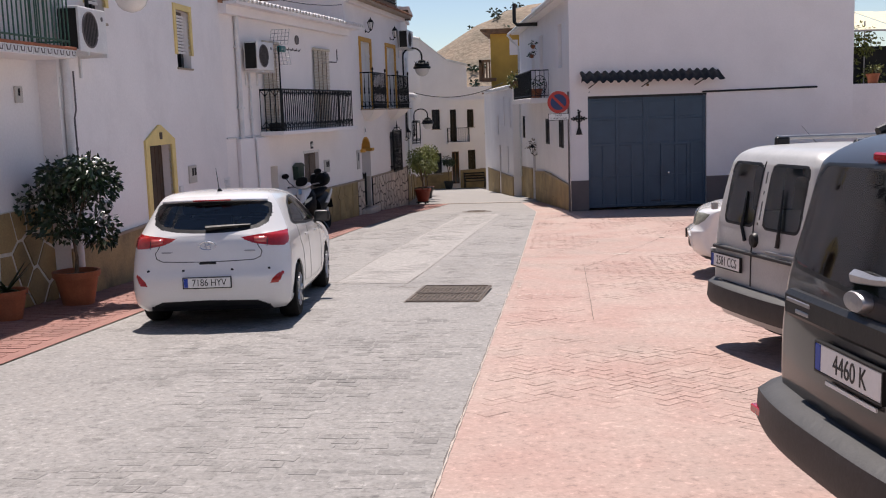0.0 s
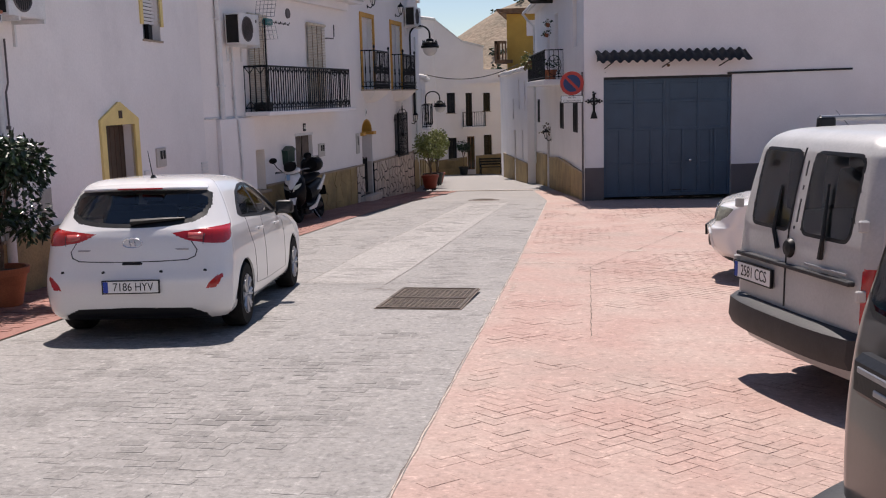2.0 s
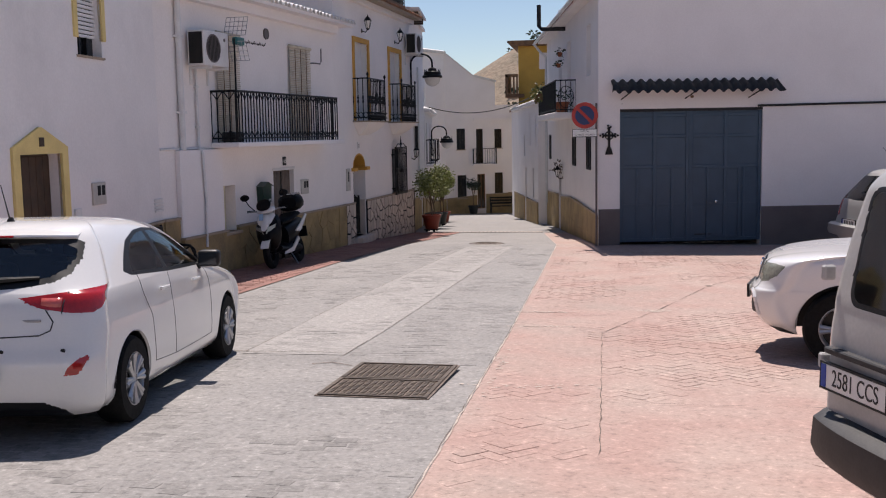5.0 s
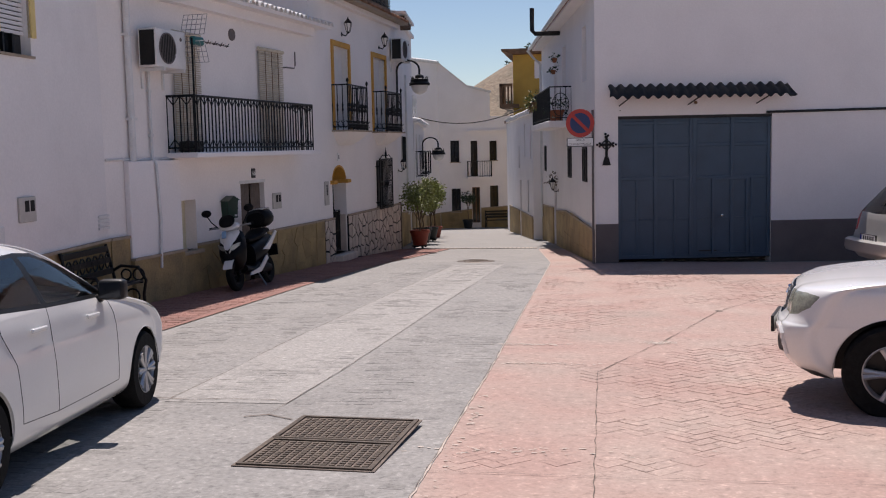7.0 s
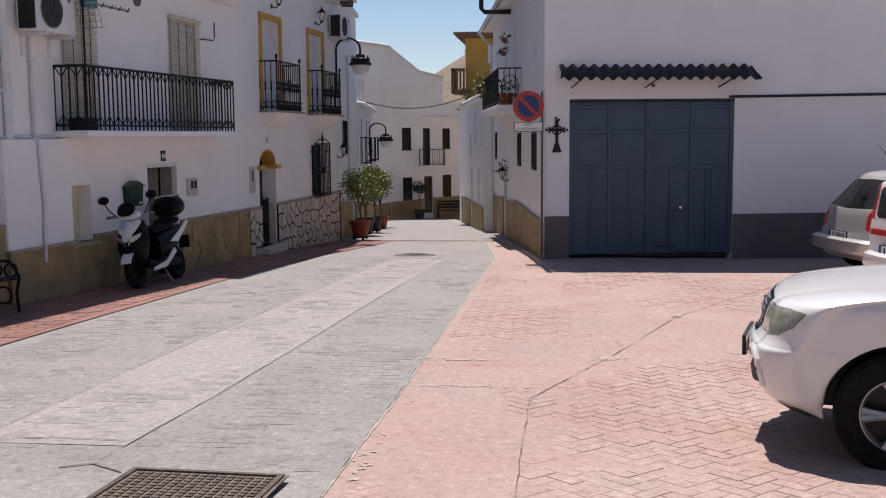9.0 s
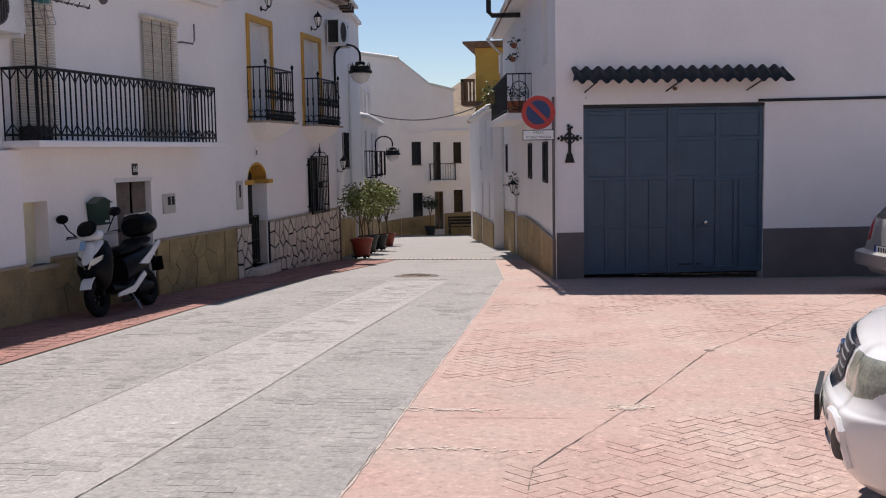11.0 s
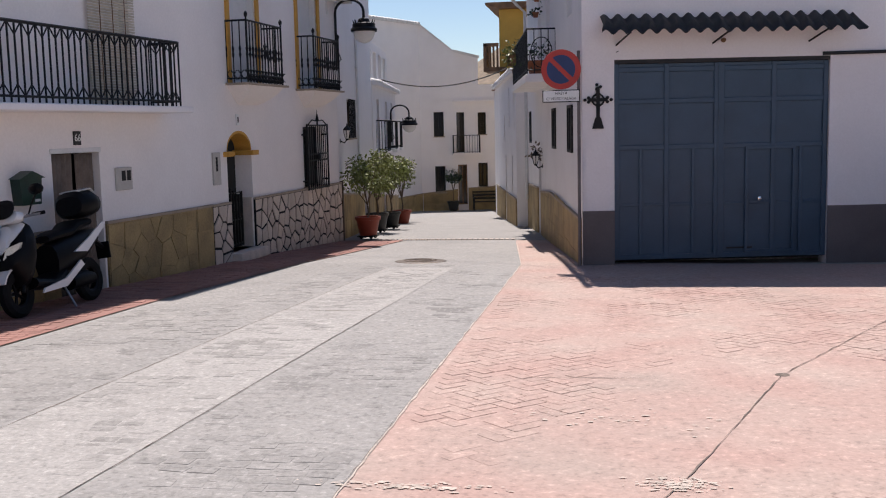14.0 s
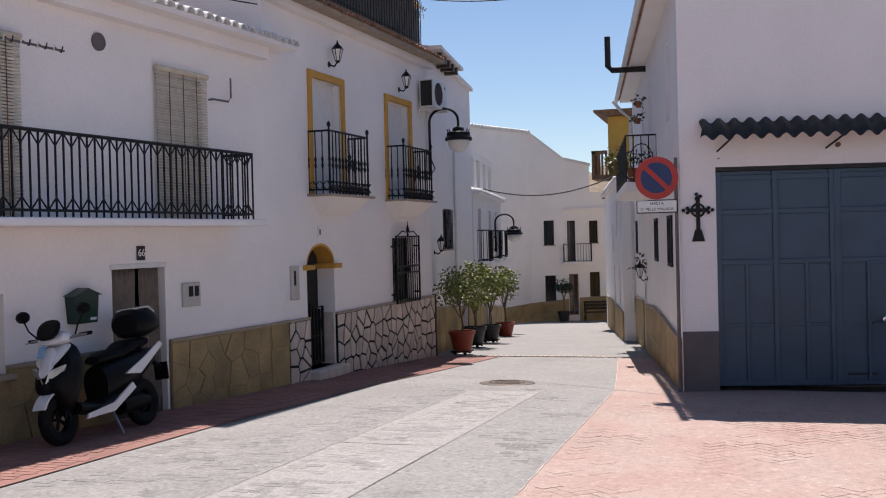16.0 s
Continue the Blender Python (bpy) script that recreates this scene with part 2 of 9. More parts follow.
def share(name, me, parent=None, m=None, label=""):
    ob = new(name, me)
    if parent:
        ob.parent = parent
    if m is not None:
        ob.matrix_local = m
    return tagged(ob, label)


def thing(name, m, label, category, group="", kind=""):
    ob = new(name)
    ob.empty_display_size = 0.2
    ob.matrix_world = m
    return tagged(ob, label, category, group, kind)


def along(p0, p1):
    """A wall's own frame: x along it to the onlooker's right, y into it, z up."""
    d = Vector((p1[0] - p0[0], p1[1] - p0[1], 0))
    m = Matrix.Rotation(math.atan2(d.y, d.x), 4, "Z")
    m.translation = (p0[0], p0[1], 0)
    return m, d.length


def pos(m, s, n, z):
    """A pose on a wall: s along it, n out of it, z up."""
    return m @ Matrix.Translation((s, -n, z))


GROUND = [(-400, 14.0), (-60, 2.6), (0, 0.06), (11.7, -0.49), (15.1, -0.65), (19.3, -0.77), (27.3, -1.03), (33.2, -1.34), (36, -1.47), (59, -2.85), (90, -3.6), (3000, -20)]


def ground_z(y):
    for (a, za), (b, zb) in zip(GROUND, GROUND[1:]):
        if y <= b:
            return za + (zb - za) * (y - a) / (b - a)
    return GROUND[-1][1]


def wall_bm(bm, length, z0, z1, th, openings=(), x0=0.0):
    """A thick wall in its own frame with rectangular openings (s0, s1, z0, z1)."""
    xs = sorted({x0, length, *[o[0] for o in openings], *[o[1] for o in openings]})
    zs = sorted({z0, z1, *[o[2] for o in openings], *[o[3] for o in openings]})

    def solid(i, k):
        if not (0 <= i < len(xs) - 1 and 0 <= k < len(zs) - 1):
            return False
        cx, cz = (xs[i] + xs[i + 1]) / 2, (zs[k] + zs[k + 1]) / 2
        return not any(o[0] < cx < o[1] and o[2] < cz < o[3] for o in openings)

    vs = {}

    def v(i, k, y):
        key = (i, k, y)
        if key not in vs:
            vs[key] = bm.verts.new((xs[i], y, zs[k]))
        return vs[key]

    for i in range(len(xs) - 1):
        for k in range(len(zs) - 1):
            if not solid(i, k):
                continue
            bm.faces.new((v(i, k, 0), v(i + 1, k, 0), v(i + 1, k + 1, 0), v(i, k + 1, 0)))
            bm.faces.new((v(i, k, th), v(i, k + 1, th), v(i + 1, k + 1, th), v(i + 1, k, th)))
            if not solid(i - 1, k):
                bm.faces.new((v(i, k, 0), v(i, k + 1, 0), v(i, k + 1, th), v(i, k, th)))
            if not solid(i + 1, k):
                bm.faces.new((v(i + 1, k, 0), v(i + 1, k, th), v(i + 1, k + 1, th), v(i + 1, k + 1, 0)))
            if not solid(i, k - 1):
                bm.faces.new((v(i, k, 0), v(i, k, th), v(i + 1, k, th), v(i + 1, k, 0)))
            if not solid(i, k + 1):
                bm.faces.new((v(i, k + 1, 0), v(i + 1, k + 1, 0), v(i + 1, k + 1, th), v(i, k + 1, th)))
    return bm

# ---- plan: the walls' lines ----
A_M, A_L = along((-5.2, -14.0), (-5.2, 12.3))
B_M, B_L = along((-4.95, 12.3), (-5.1, 19.2))
C_M, C_L = along((-5.1, 19.2), (-4.17, 26.35))
D_M, D_L = along((-4.17, 26.35), (-3.74, 33.19))
E1_M, E1_L = along((-3.80, 33.2), (-4.45, 39.5))
E2_M, E2_L = along((-4.42, 39.5), (-5.55, 48.0))
G_M, G_L = along((1.58, 26.945), (9.02, 28.31))
R1_M, R1_L = along((-0.18, 39.7), (1.58, 26.945))
R2_M, R2_L = along((-2.6, 53.6), (-0.5, 39.7))
FL_M, FL_L = along((-9.6, 52.0), (-6.67, 59.1))
F_M, F_L = along((-6.67, 59.1), (1.5, 61.4))

# ---- ground ----
bm = bmesh.new()
ys = [-400, -120, -60, -30, -15, -8, -4, 0, 2, 4, 6, 8, 10, 11.7, 13, 15.1, 17, 19.3, 21, 23, 25, 27.3, 29, 31, 33.2, 36, 40, 45, 50, 55, 59, 70, 90, 300, 3000]
xs = [-3000, -300, -60, -20, -8, -5.2, -3.5, -1.6, -0.5, 0.65, 2, 4, 7, 12, 30, 60, 300, 3000]
grid = [[bm.verts.new((x, y, ground_z(y) - 0.03)) for x in xs] for y in ys]
for r0, r1 in zip(grid, grid[1:]):
    for i in range(len(xs) - 1):
        bm.faces.new((r0[i], r0[i + 1], r1[i + 1], r1[i]))
tagged(part("ground", bm, EARTH), "dry bare ground under and around the village", "ground", kind="structure")


def strip(name, mat, left, right, y0, y1, lift, label, category, step=0.7):
    """A paved band between two lines x(y), laid on the ground."""
    bm = bmesh.new()
    n = max(1, int((y1 - y0) / step))
    knots = sorted({y0 + (y1 - y0) * i / n for i in range(n + 1)} | {g[0] for g in GROUND if y0 < g[0] < y1})
    rows = []
    for y in knots:
        a, b = left(y), right(y)
        rows.append([bm.verts.new((a + (b - a) * k / 4, y, ground_z(y) + lift)) for k in range(5)])
    for r0, r1 in zip(rows, rows[1:]):
        for k in range(4):
            bm.faces.new((r0[k], r0[k + 1], r1[k + 1], r1[k]))
    base = [bm.verts.new((v.co.x, v.co.y, v.co.z - 0.12)) for r in (rows,) for q in (0,) for v in [x[0] for x in rows]]
    for i in range(len(base) - 1):
        bm.faces.new((rows[i][0], rows[i + 1][0], base[i + 1], base[i]))
    return tagged(part(name, bm, mat), label, category, kind="structure")


def lin(*knots):
    return lambda y: float(np.interp(y, [k[0] for k in knots], [k[1] for k in knots]))


wall_left = lin((-14, -5.2), (12.29, -5.2), (12.3, -4.95), (19.2, -5.1), (26.35, -4.17), (33.19, -3.74), (39.5, -4.45), (48, -5.55), (59.1, -8))
red_edge = lin((-14, -3.5), (17, -3.55), (20, -3.38), (23, -3.25), (29.2, -2.6), (33.0, -2.35))
pink_edge = lin((-14, 0.66), (27, 0.66), (32.2, 0.12), (33.1, 0.05))
seam_l = lin((-14, -1.85), (16.4, -1.78), (22.3, -1.5), (27.0, -1.28))
seam_r = lin((-14, -0.85), (12.9, -0.8), (22.3, -0.45), (27.0, -0.28))
wall_right = lin((26.9, 1.62), (39.7, -0.18), (39.8, -0.5), (53.6, -2.6), (60, -3.5))


def wall(name, m, length, z0, z1, label, mat=WHITE, openings=(), th=0.32, x0=0.0):
    return tagged(part(name, wall_bm(bmesh.new(), length, z0, z1, th, openings, x0), mat, None, "", m), label, "wall", kind="structure")


def closing(name, m, length, z0, z1, depth, label):
    """Plain walls that close a house behind its front, and a plain flat top."""
    bm = bmesh.new()
    box(bm, 0.02 if name != "house_8" else 1.6, length - 0.02, 0.9, depth, z0, z1 - 0.02)
    return tagged(part(name, bm, WHITE_B, None, "", m), label, "house", kind="structure")


# ---- left row, from the near end ----
W1 = wall("wall_1", A_M, A_L, -0.8, 5.6, "whitewashed house wall with a stone skirting", WHITE_B)
RET_M, RET_L = along((-5.2, 12.3), (-4.94, 12.3))
W1R = wall("wall_2", RET_M, RET_L, -0.9, 5.6, "narrow whitewashed return between two houses", WHITE_B)
B_OPEN = [(2.86, 3.84, -0.62, 1.34), (4.46, 5.14, 2.60, 3.56), (1.05, 1.62, 3.1, 4.3)]
W2 = wall("wall_3", B_M, B_L, -1.2, 5.6, "whitewashed house wall with a yellow framed door", WHITE_B, B_OPEN)
C_OPEN = [(1.92, 2.62, 1.42, 3.24), (4.86, 5.76, 1.42, 3.22), (1.86, 2.42, -0.14, 0.66), (3.99, 4.93, -0.93, 0.85)]
W3 = wall("wall_4", C_M, C_L, -1.5, 3.92, "whitewashed house wall below a tiled eave", CREAM, C_OPEN)
D_OPEN = [(1.50, 2.60, 1.86, 3.68), (4.60, 5.72, 1.86, 3.68), (1.22, 2.2, -0.90, 1.06), (4.72, 5.78, -0.05, 1.12)]
W4 = wall("wall_5", D_M, D_L, -1.8, 4.72, "whitewashed two storey house wall with ochre window frames", CREAM, D_OPEN)
E1_OPEN = [(1.75, 2.9, 0.85, 1.75), (4.2, 5.0, -1.6, 0.2)]
W5 = wall("wall_6", E1_M, E1_L, -2.2, 5.0, "whitewashed house wall further down the street", WHITE, E1_OPEN)
E2_OPEN = [(1.2, 2.0, 0.45, 1.9), (4.2, 5.0, 0.45, 1.9), (6.4, 7.1, 0.45, 1.9), (2.6, 3.4, -1.9, -0.1)]
W6 = wall("wall_7", E2_M, E2_L, -2.8, 2.3, "low whitewashed house wall with balcony doors", WHITE, E2_OPEN)
F1M, F1L = along((-4.78, 39.6), (-5.82, 48.0))
wall("wall_8", F1M, F1L, 2.2, 3.7, "set back whitewashed upper storey with dark openings", WHITE, [(i * 1.6 + 0.5, i * 1.6 + 1.5, 2.5, 3.45) for i in range(5)])
WFL = wall("wall_9", FL_M, FL_L, -3.5, 5.78, "blank whitewashed wall at the bend of the street", WHITE)
F_OPEN = [(0.62, 1.09, 0.62, 1.75), (1.69, 2.06, -0.13, 1.72), (2.70, 3.09, 0.68, 1.70), (0.64, 1.13, -2.0, -0.77), (1.73, 2.16, -2.6, -0.72), (2.69, 3.14, -1.78, -0.66), (3.75, 4.2, 0.3, 1.7)]
WF = wall("wall_10", F_M, F_L, -3.5, 2.27, "whitewashed house front closing the view", WHITE, F_OPEN)
# gable of the far house behind its lower front
bm = bmesh.new()
prism(bm, [(0.0, 2.27), (8.0, 2.27), (8.0, 3.0), (2.75, 3.0), (2.75, 4.22), (1.62, 4.5), (0.0, 5.80)], 0.02, 0.3)
tagged(part("wall_11", bm, WHITE, None, "", F_M), "whitewashed gable wall of the far house", "wall", kind="structure")

# ---- right row ----
G_OPEN = [(0.47, 3.62, -1.15, 1.96)]
W7 = wall("wall_12", G_M, G_L, -1.6, 4.55, "plain whitewashed garage wall with a grey painted skirting", WHITE, G_OPEN)
GT_M, GT_L = along((9.02, 28.31), (20.0, 30.3))
wall("wall_13", GT_M, GT_L, -1.6, 2.06, "low whitewashed terrace wall beside the garage", WHITE_B)
R1_OPEN = [(7.9, 8.6, 0.60, 1.36), (10.9, 11.63, 0.60, 1.36), (10.78, 11.55, 2.78, 3.96), (6.5, 7.4, 2.02, 3.95), (4.2, 5.0, 2.02, 3.95), (4.0, 4.75, -1.5, 0.4), (1.0, 1.5, 0.6, 1.4)]
W8 = wall("wall_14", R1_M, R1_L - 0.05, -2.4, 4.5, "whitewashed street wall of the garage house", WHITE, R1_OPEN)
R2_OPEN = [(13.0, 13.3, 0.95, 2.1), (10.5, 10.9, 1.0, 2.2), (7.6, 8.1, 0.55, 1.4), (8.2, 8.9, -1.25, 0.1), (11.8, 12.3, -0.9, 0.2)]
W9 = wall("wall_15", R2_M, R2_L, -3.4, 2.5, "low whitewashed house wall with narrow windows", WHITE, R2_OPEN)
R2E_M, R2E_L = along((-0.5, 39.7), (-0.16, 39.72))
wall("wall_16", R2E_M, R2E_L, -3.4, 2.5, "whitewashed end wall of the low house", WHITE)

# plain bodies of the houses behind the fronts
for nm, M, L, z0, z1, dep in (("house_1", A_M, A_L, -1, 5.6, 6), ("house_3", B_M, B_L, -1.2, 5.6, 6), ("house_4", C_M, C_L, -1.6, 3.75, 6), ("house_5", D_M, D_L, -1.9, 4.7, 6),
                              ("house_6", E1_M, E1_L, -2.3, 4.9, 5), ("house_8", G_M, G_L, -1.7, 4.5, 7),
                              ("house_10", R2_M, R2_L, -3.5, 2.45, 4), ("house_11", FL_M, FL_L, -3.5, 5.7, 5), ("house_12", F_M, F_L, -3.5, 2.2, 6)):
    closing(nm, M, L, z0, z1, dep, "plain body of a whitewashed village house")
bm = bmesh.new()
box(bm, -14, 14, -14.6, -14.2, -0.5, 5.5)
tagged(part("wall_17", bm, WHITE_B), "plain house front closing the street behind", "wall", kind="structure")
bm = bmesh.new()
box(bm, 13.8, 14.2, -14.2, 29.0, -1.5, 2.5)
tagged(part("wall_18", bm, WHITE_B), "plain wall behind the parked cars", "wall", kind="structure")
# ends of the walls above their lower neighbours
bm = bmesh.new()
box(bm, 0.0, 0.3, 0.32, 6.0, 3.6, 4.70)
tagged(part("wall_19", bm, WHITE, None, "", D_M), "whitewashed side wall above the lower roof", "wall", kind="structure")
bm = bmesh.new()
box(bm, B_L - 0.3, B_L, 0.32, 6.0, 3.6, 5.6)
tagged(part("wall_20", bm, WHITE_B, None, "", B_M), "whitewashed side wall above the lower roof", "wall", kind="structure")

# ---- skirtings, each slab a piece ----


def skirting(parent, m, spans, top, proud, mat, cap=None, ragged=0.0, slab=(0.5, 0.34), base=STONE_PLAIN, joint=0.006):
    """A stone skirting: backing, slabs in rows that end at the ground, and a capping strip."""
    rnd = random.Random(round(m.translation.y * 7))
    for s0, s1 in spans:
        def low(s):
            return ground_z((m @ Vector((s, 0, 0))).y) - 0.05
        bm = bmesh.new()
        prism(bm, [(s0, low(s0)), (s1, low(s1)), (s1, top(s1)), (s0, top(s0))], -proud, 0.0)
        part("skirting", bm, base, parent)
        if slab:
            s = s0
            while s < s1 - 0.05:
                e = min(s1, s + slab[0] * rnd.uniform(0.7, 1.35))
                if s1 - e < 0.15:
                    e = s1
                z, row = top(s) - 0.0, 0
                zl = low((s + e) / 2)
                while z > zl + 0.05:
                    h = slab[1] * rnd.uniform(0.75, 1.3)
                    zb = max(zl, z - h)
                    bm = bmesh.new()
                    j = joint
                    k = [rnd.uniform(-ragged, ragged) for _ in range(4)]
                    prism(bm, [(s + j + abs(k[0]), zb + j + k[1] * 0.5), (e - j, zb + j - k[1] * 0.5), (e - j - abs(k[2]), z - j), (s + j, z - j)], -proud - rnd.uniform(0.004, 0.009), -proud + 0.001)
                    part("slab", bm, mat, parent)
                    z = zb
                s = e
        if cap:
            bm = bmesh.new()
            prism(bm, [(s0, top(s0)), (s1, top(s1)), (s1, top(s1) + 0.035), (s0, top(s0) + 0.035)], -proud - 0.02, 0.0)
            part("capping", bm, cap, parent)


def crazy(parent, m, spans, top, proud, size, mat, joint_mat, gap, seed):
    """Irregular flat stones set with wide joints: a jittered net of points, each stone its shrunken cell."""
    rnd = random.Random(seed)
    for s0, s1 in spans:
        def low(s):
            return ground_z((m @ Vector((s, 0, 0))).y) - 0.04
        bm = bmesh.new()
        prism(bm, [(s0, low(s0)), (s1, low(s1)), (s1, top), (s0, top)], -proud, 0.0)
        part("mortar", bm, joint_mat, parent)
        seeds = []
        nx, nz = max(1, int((s1 - s0) / size)), max(1, int((top - min(low(s0), low(s1))) / size))
        for i in range(nx):
            for k in range(nz):
                seeds.append(Vector((s0 + (i + 0.5 + rnd.uniform(-0.42, 0.42)) * (s1 - s0) / nx, min(low(s0), low(s1)) + (k + 0.5 + rnd.uniform(-0.42, 0.42)) * (top - min(low(s0), low(s1))) / nz)))
        for c in seeds:
            poly = [Vector((s0 + 0.01, min(low(s0), low(s1)))), Vector((s1 - 0.01, min(low(s0), low(s1)))), Vector((s1 - 0.01, top - 0.01)), Vector((s0 + 0.01, top - 0.01))]
            for d in seeds:
                if d is c or (d - c).length > size * 3.5:
                    continue
                mid, nrm = (c + d) / 2, (d - c).normalized()
                mid = mid - nrm * gap * rnd.uniform(0.7, 1.3) / 2
                out = []
                for i, p in enumerate(poly):
                    q = poly[(i + 1) % len(poly)]
                    a, b = (p - mid).dot(nrm), (q - mid).dot(nrm)
                    if a <= 0:
                        out.append(p)
                    if a * b < 0:
                        out.append(p + (q - p) * (a / (a - b)))
                poly = out
                if len(poly) < 3:
                    break
            if len(poly) >= 3:
                bm = bmesh.new()
                prism(bm, [(p.x, p.y) for p in poly], -proud - rnd.uniform(0.008, 0.018), -proud + 0.002)
                part("stone", bm, mat, parent)


skirting(W2, B_M, [(0.0, 2.73), (4.0, 6.9)], lin((0, 0.10), (7, 0.21)), 0.03, STONE, CAPSTONE, 0.0, None, STONE_PLAIN)
skirting(W3, C_M, [(0.0, 0.5)], lin((0, 0.21), (7, 0.21)), 0.05, STONE, CAPSTONE, 0.0, None, STONE_PLAIN)
skirting(W3, C_M, [(2.42, 3.97), (4.97, 7.2)], lin((0, -0.09), (8, -0.09)), 0.03, STONE, CAPSTONE, 0.05, None)
crazy(W3, C_M, [(2.44, 3.97), (4.97, 7.16)], -0.10, 0.031, 0.30, STONE, STONE_PLAIN, 0.014, 9)
skirting(W5, E1_M, [(0.05, 4.1), (5.1, 6.3)], lin((0, -0.35), (6.3, -0.75)), 0.03, STONE, CAPSTONE, 0.02, (0.9, 0.6))
skirting(W6, E2_M, [(0.0, 2.5), (3.5, 8.5)], lin((0, -0.75), (8.5, -1.4)), 0.03, STONE, CAPSTONE, 0.02, (0.9, 0.6))
skirting(WFL, FL_M, [(0, FL_L)], lin((0, -2.3), (FL_L, -2.05)), 0.03, STONE, CAPSTONE, 0.02, (1.2, 0.8))
skirting(WF, F_M, [(0.05, 1.7), (2.2, 6.5)], lin((0, -2.05), (4, -1.68)), 0.03, STONE, CAPSTONE, 0.02, (1.0, 0.5))
skirting(W8, R1_M, [(0.05, 3.9)], lin((0, -0.55), (3.9, -0.42)), 0.03, STONE, CAPSTONE, 0.02, (1.1, 0.6))
skirting(W8, R1_M, [(4.85, 7.4), (7.4, 12.8)], lin((4.85, -0.45), (7.39, -0.40), (7.41, -0.22), (12.8, -0.36)), 0.03, STONE, CAPSTONE, 0.02, (0.9, 0.5))
skirting(W9, R2_M, [(2.0, 8.1), (9.0, 14.0)], lin((2, -1.25), (14, -0.97)), 0.03, STONE, CAPSTONE, 0.02, (1.2, 0.7))
skirting(W9, R2_M @ Matrix.Identity(4), [(14.02, 14.05)], lin((2, -1.25), (14, -0.97)), 0.0, STONE, None, 0.0, None)
bm = bmesh.new()
box(bm, 0.0, 0.47, -0.012, 0.02, -1.6, -0.22)
part("skirting", bm, GREYBAND, W7)
bm = bmesh.new()
box(bm, 3.62, G_L, -0.012, 0.02, -1.6, -0.22)
part("skirting", bm, GREYBAND, W7)
crazy(W1, A_M, [(A_L - 2.4, A_L - 0.005)], 0.72, 0.035, 0.34, STONE, JOINT_WHITE, 0.05, 3)
crazy(W4, D_M, [(0.55, 1.22)], -0.10, 0.035, 0.22, CRAZY, JOINT_DARK, 0.038, 5)
crazy(W4, D_M, [(2.2, 6.84)], -0.10, 0.035, 0.25, CRAZY, JOINT_DARK, 0.042, 6)
skirting(W4, D_M, [(0.0, 0.55)], lin((0, -0.09), (7, -0.09)), 0.03, STONE, CAPSTONE, 0.03, (0.6, 0.4))
for a, b in ((0.55, 1.22), (2.2, 6.84)):
    bm = bmesh.new()
    box(bm, a, b, -0.055, 0.0, -0.10, -0.065)
    part("capping", bm, CAPSTONE, W4)
bm = bmesh.new()
box(bm, 6.84, 6.92, -0.06, 0.0, -1.6, -0.05)
part("post", bm, BROWN_WOOD, W4)
# pilaster box beside the low window
bm = bmesh.new()
box(bm, 0.45, 1.84, -0.09, 0.0, -0.10, 1.31, 0.012)
part("pilaster", bm, WHITE, W3)
bm = bmesh.new()
box(bm, 0.45, 1.84, -0.115, 0.0, -1.2, -0.10)
part("skirting", bm, STONE_PLAIN, W3)
bm = bmesh.new()
box(bm, 0.43, 1.88, -0.14, 0.0, -0.12, -0.085)
part("capping", bm, CAPSTONE, W3)
bm = bmesh.new()
box(bm, 1.84, 2.44, -0.06, 0.0, -1.2, -0.17)
part("skirting", bm, STONE_PLAIN, W3)
bm = bmesh.new()
box(bm, 1.80, 2.47, -0.11, 0.12, -0.20, -0.14, 0.01)
part("sill", bm, CAPSTONE, W3)


# ---- eaves and roofs ----
def tile_row(parent, m, s0, s1, z, out, mat, under, pitch=0.19, r=0.085, length=0.5, rise=0.12):
    """A row of curved roof tiles over an eave, each a piece."""
    n = int((s1 - s0) / pitch)
    bm = bmesh.new()
    k = 7
    a = [[bm.verts.new((math.cos(math.pi * i / (k - 1)) * r * q, y, math.sin(math.pi * i / (k - 1)) * r * q + (rise if y > 0.1 else 0))) for i in range(k)] for y, q in ((0, 1.0), (length, 0.8))]
    b = [[bm.verts.new((math.cos(math.pi * i / (k - 1)) * (r - 0.018) * q, y, math.sin(math.pi * i / (k - 1)) * (r - 0.018) * q + (rise if y > 0.1 else 0))) for i in range(k)] for y, q in ((0, 1.0), (length, 0.8))]
    for i in range(k - 1):
        bm.faces.new((a[0][i], a[0][i + 1], a[1][i + 1], a[1][i]))
        bm.faces.new((b[0][i], b[1][i], b[1][i + 1], b[0][i + 1]))
        bm.faces.new((a[0][i], b[0][i], b[0][i + 1], a[0][i + 1]))
    me = mesh_of("roof_tile", bm, mat, True)
    for i in range(n):
        share("roof_tile", me, parent, Matrix.Translation((s0 + (i + 0.5) * pitch, -out + random.uniform(-0.012, 0.012), z + random.uniform(-0.006, 0.006))))
    bm = bmesh.new()
    prism(bm, [(s0, z - 0.05), (s1, z - 0.05), (s1, z + 0.012), (s0, z + 0.012)], -out + 0.05, 0.02)
    part("eave", bm, under, parent)


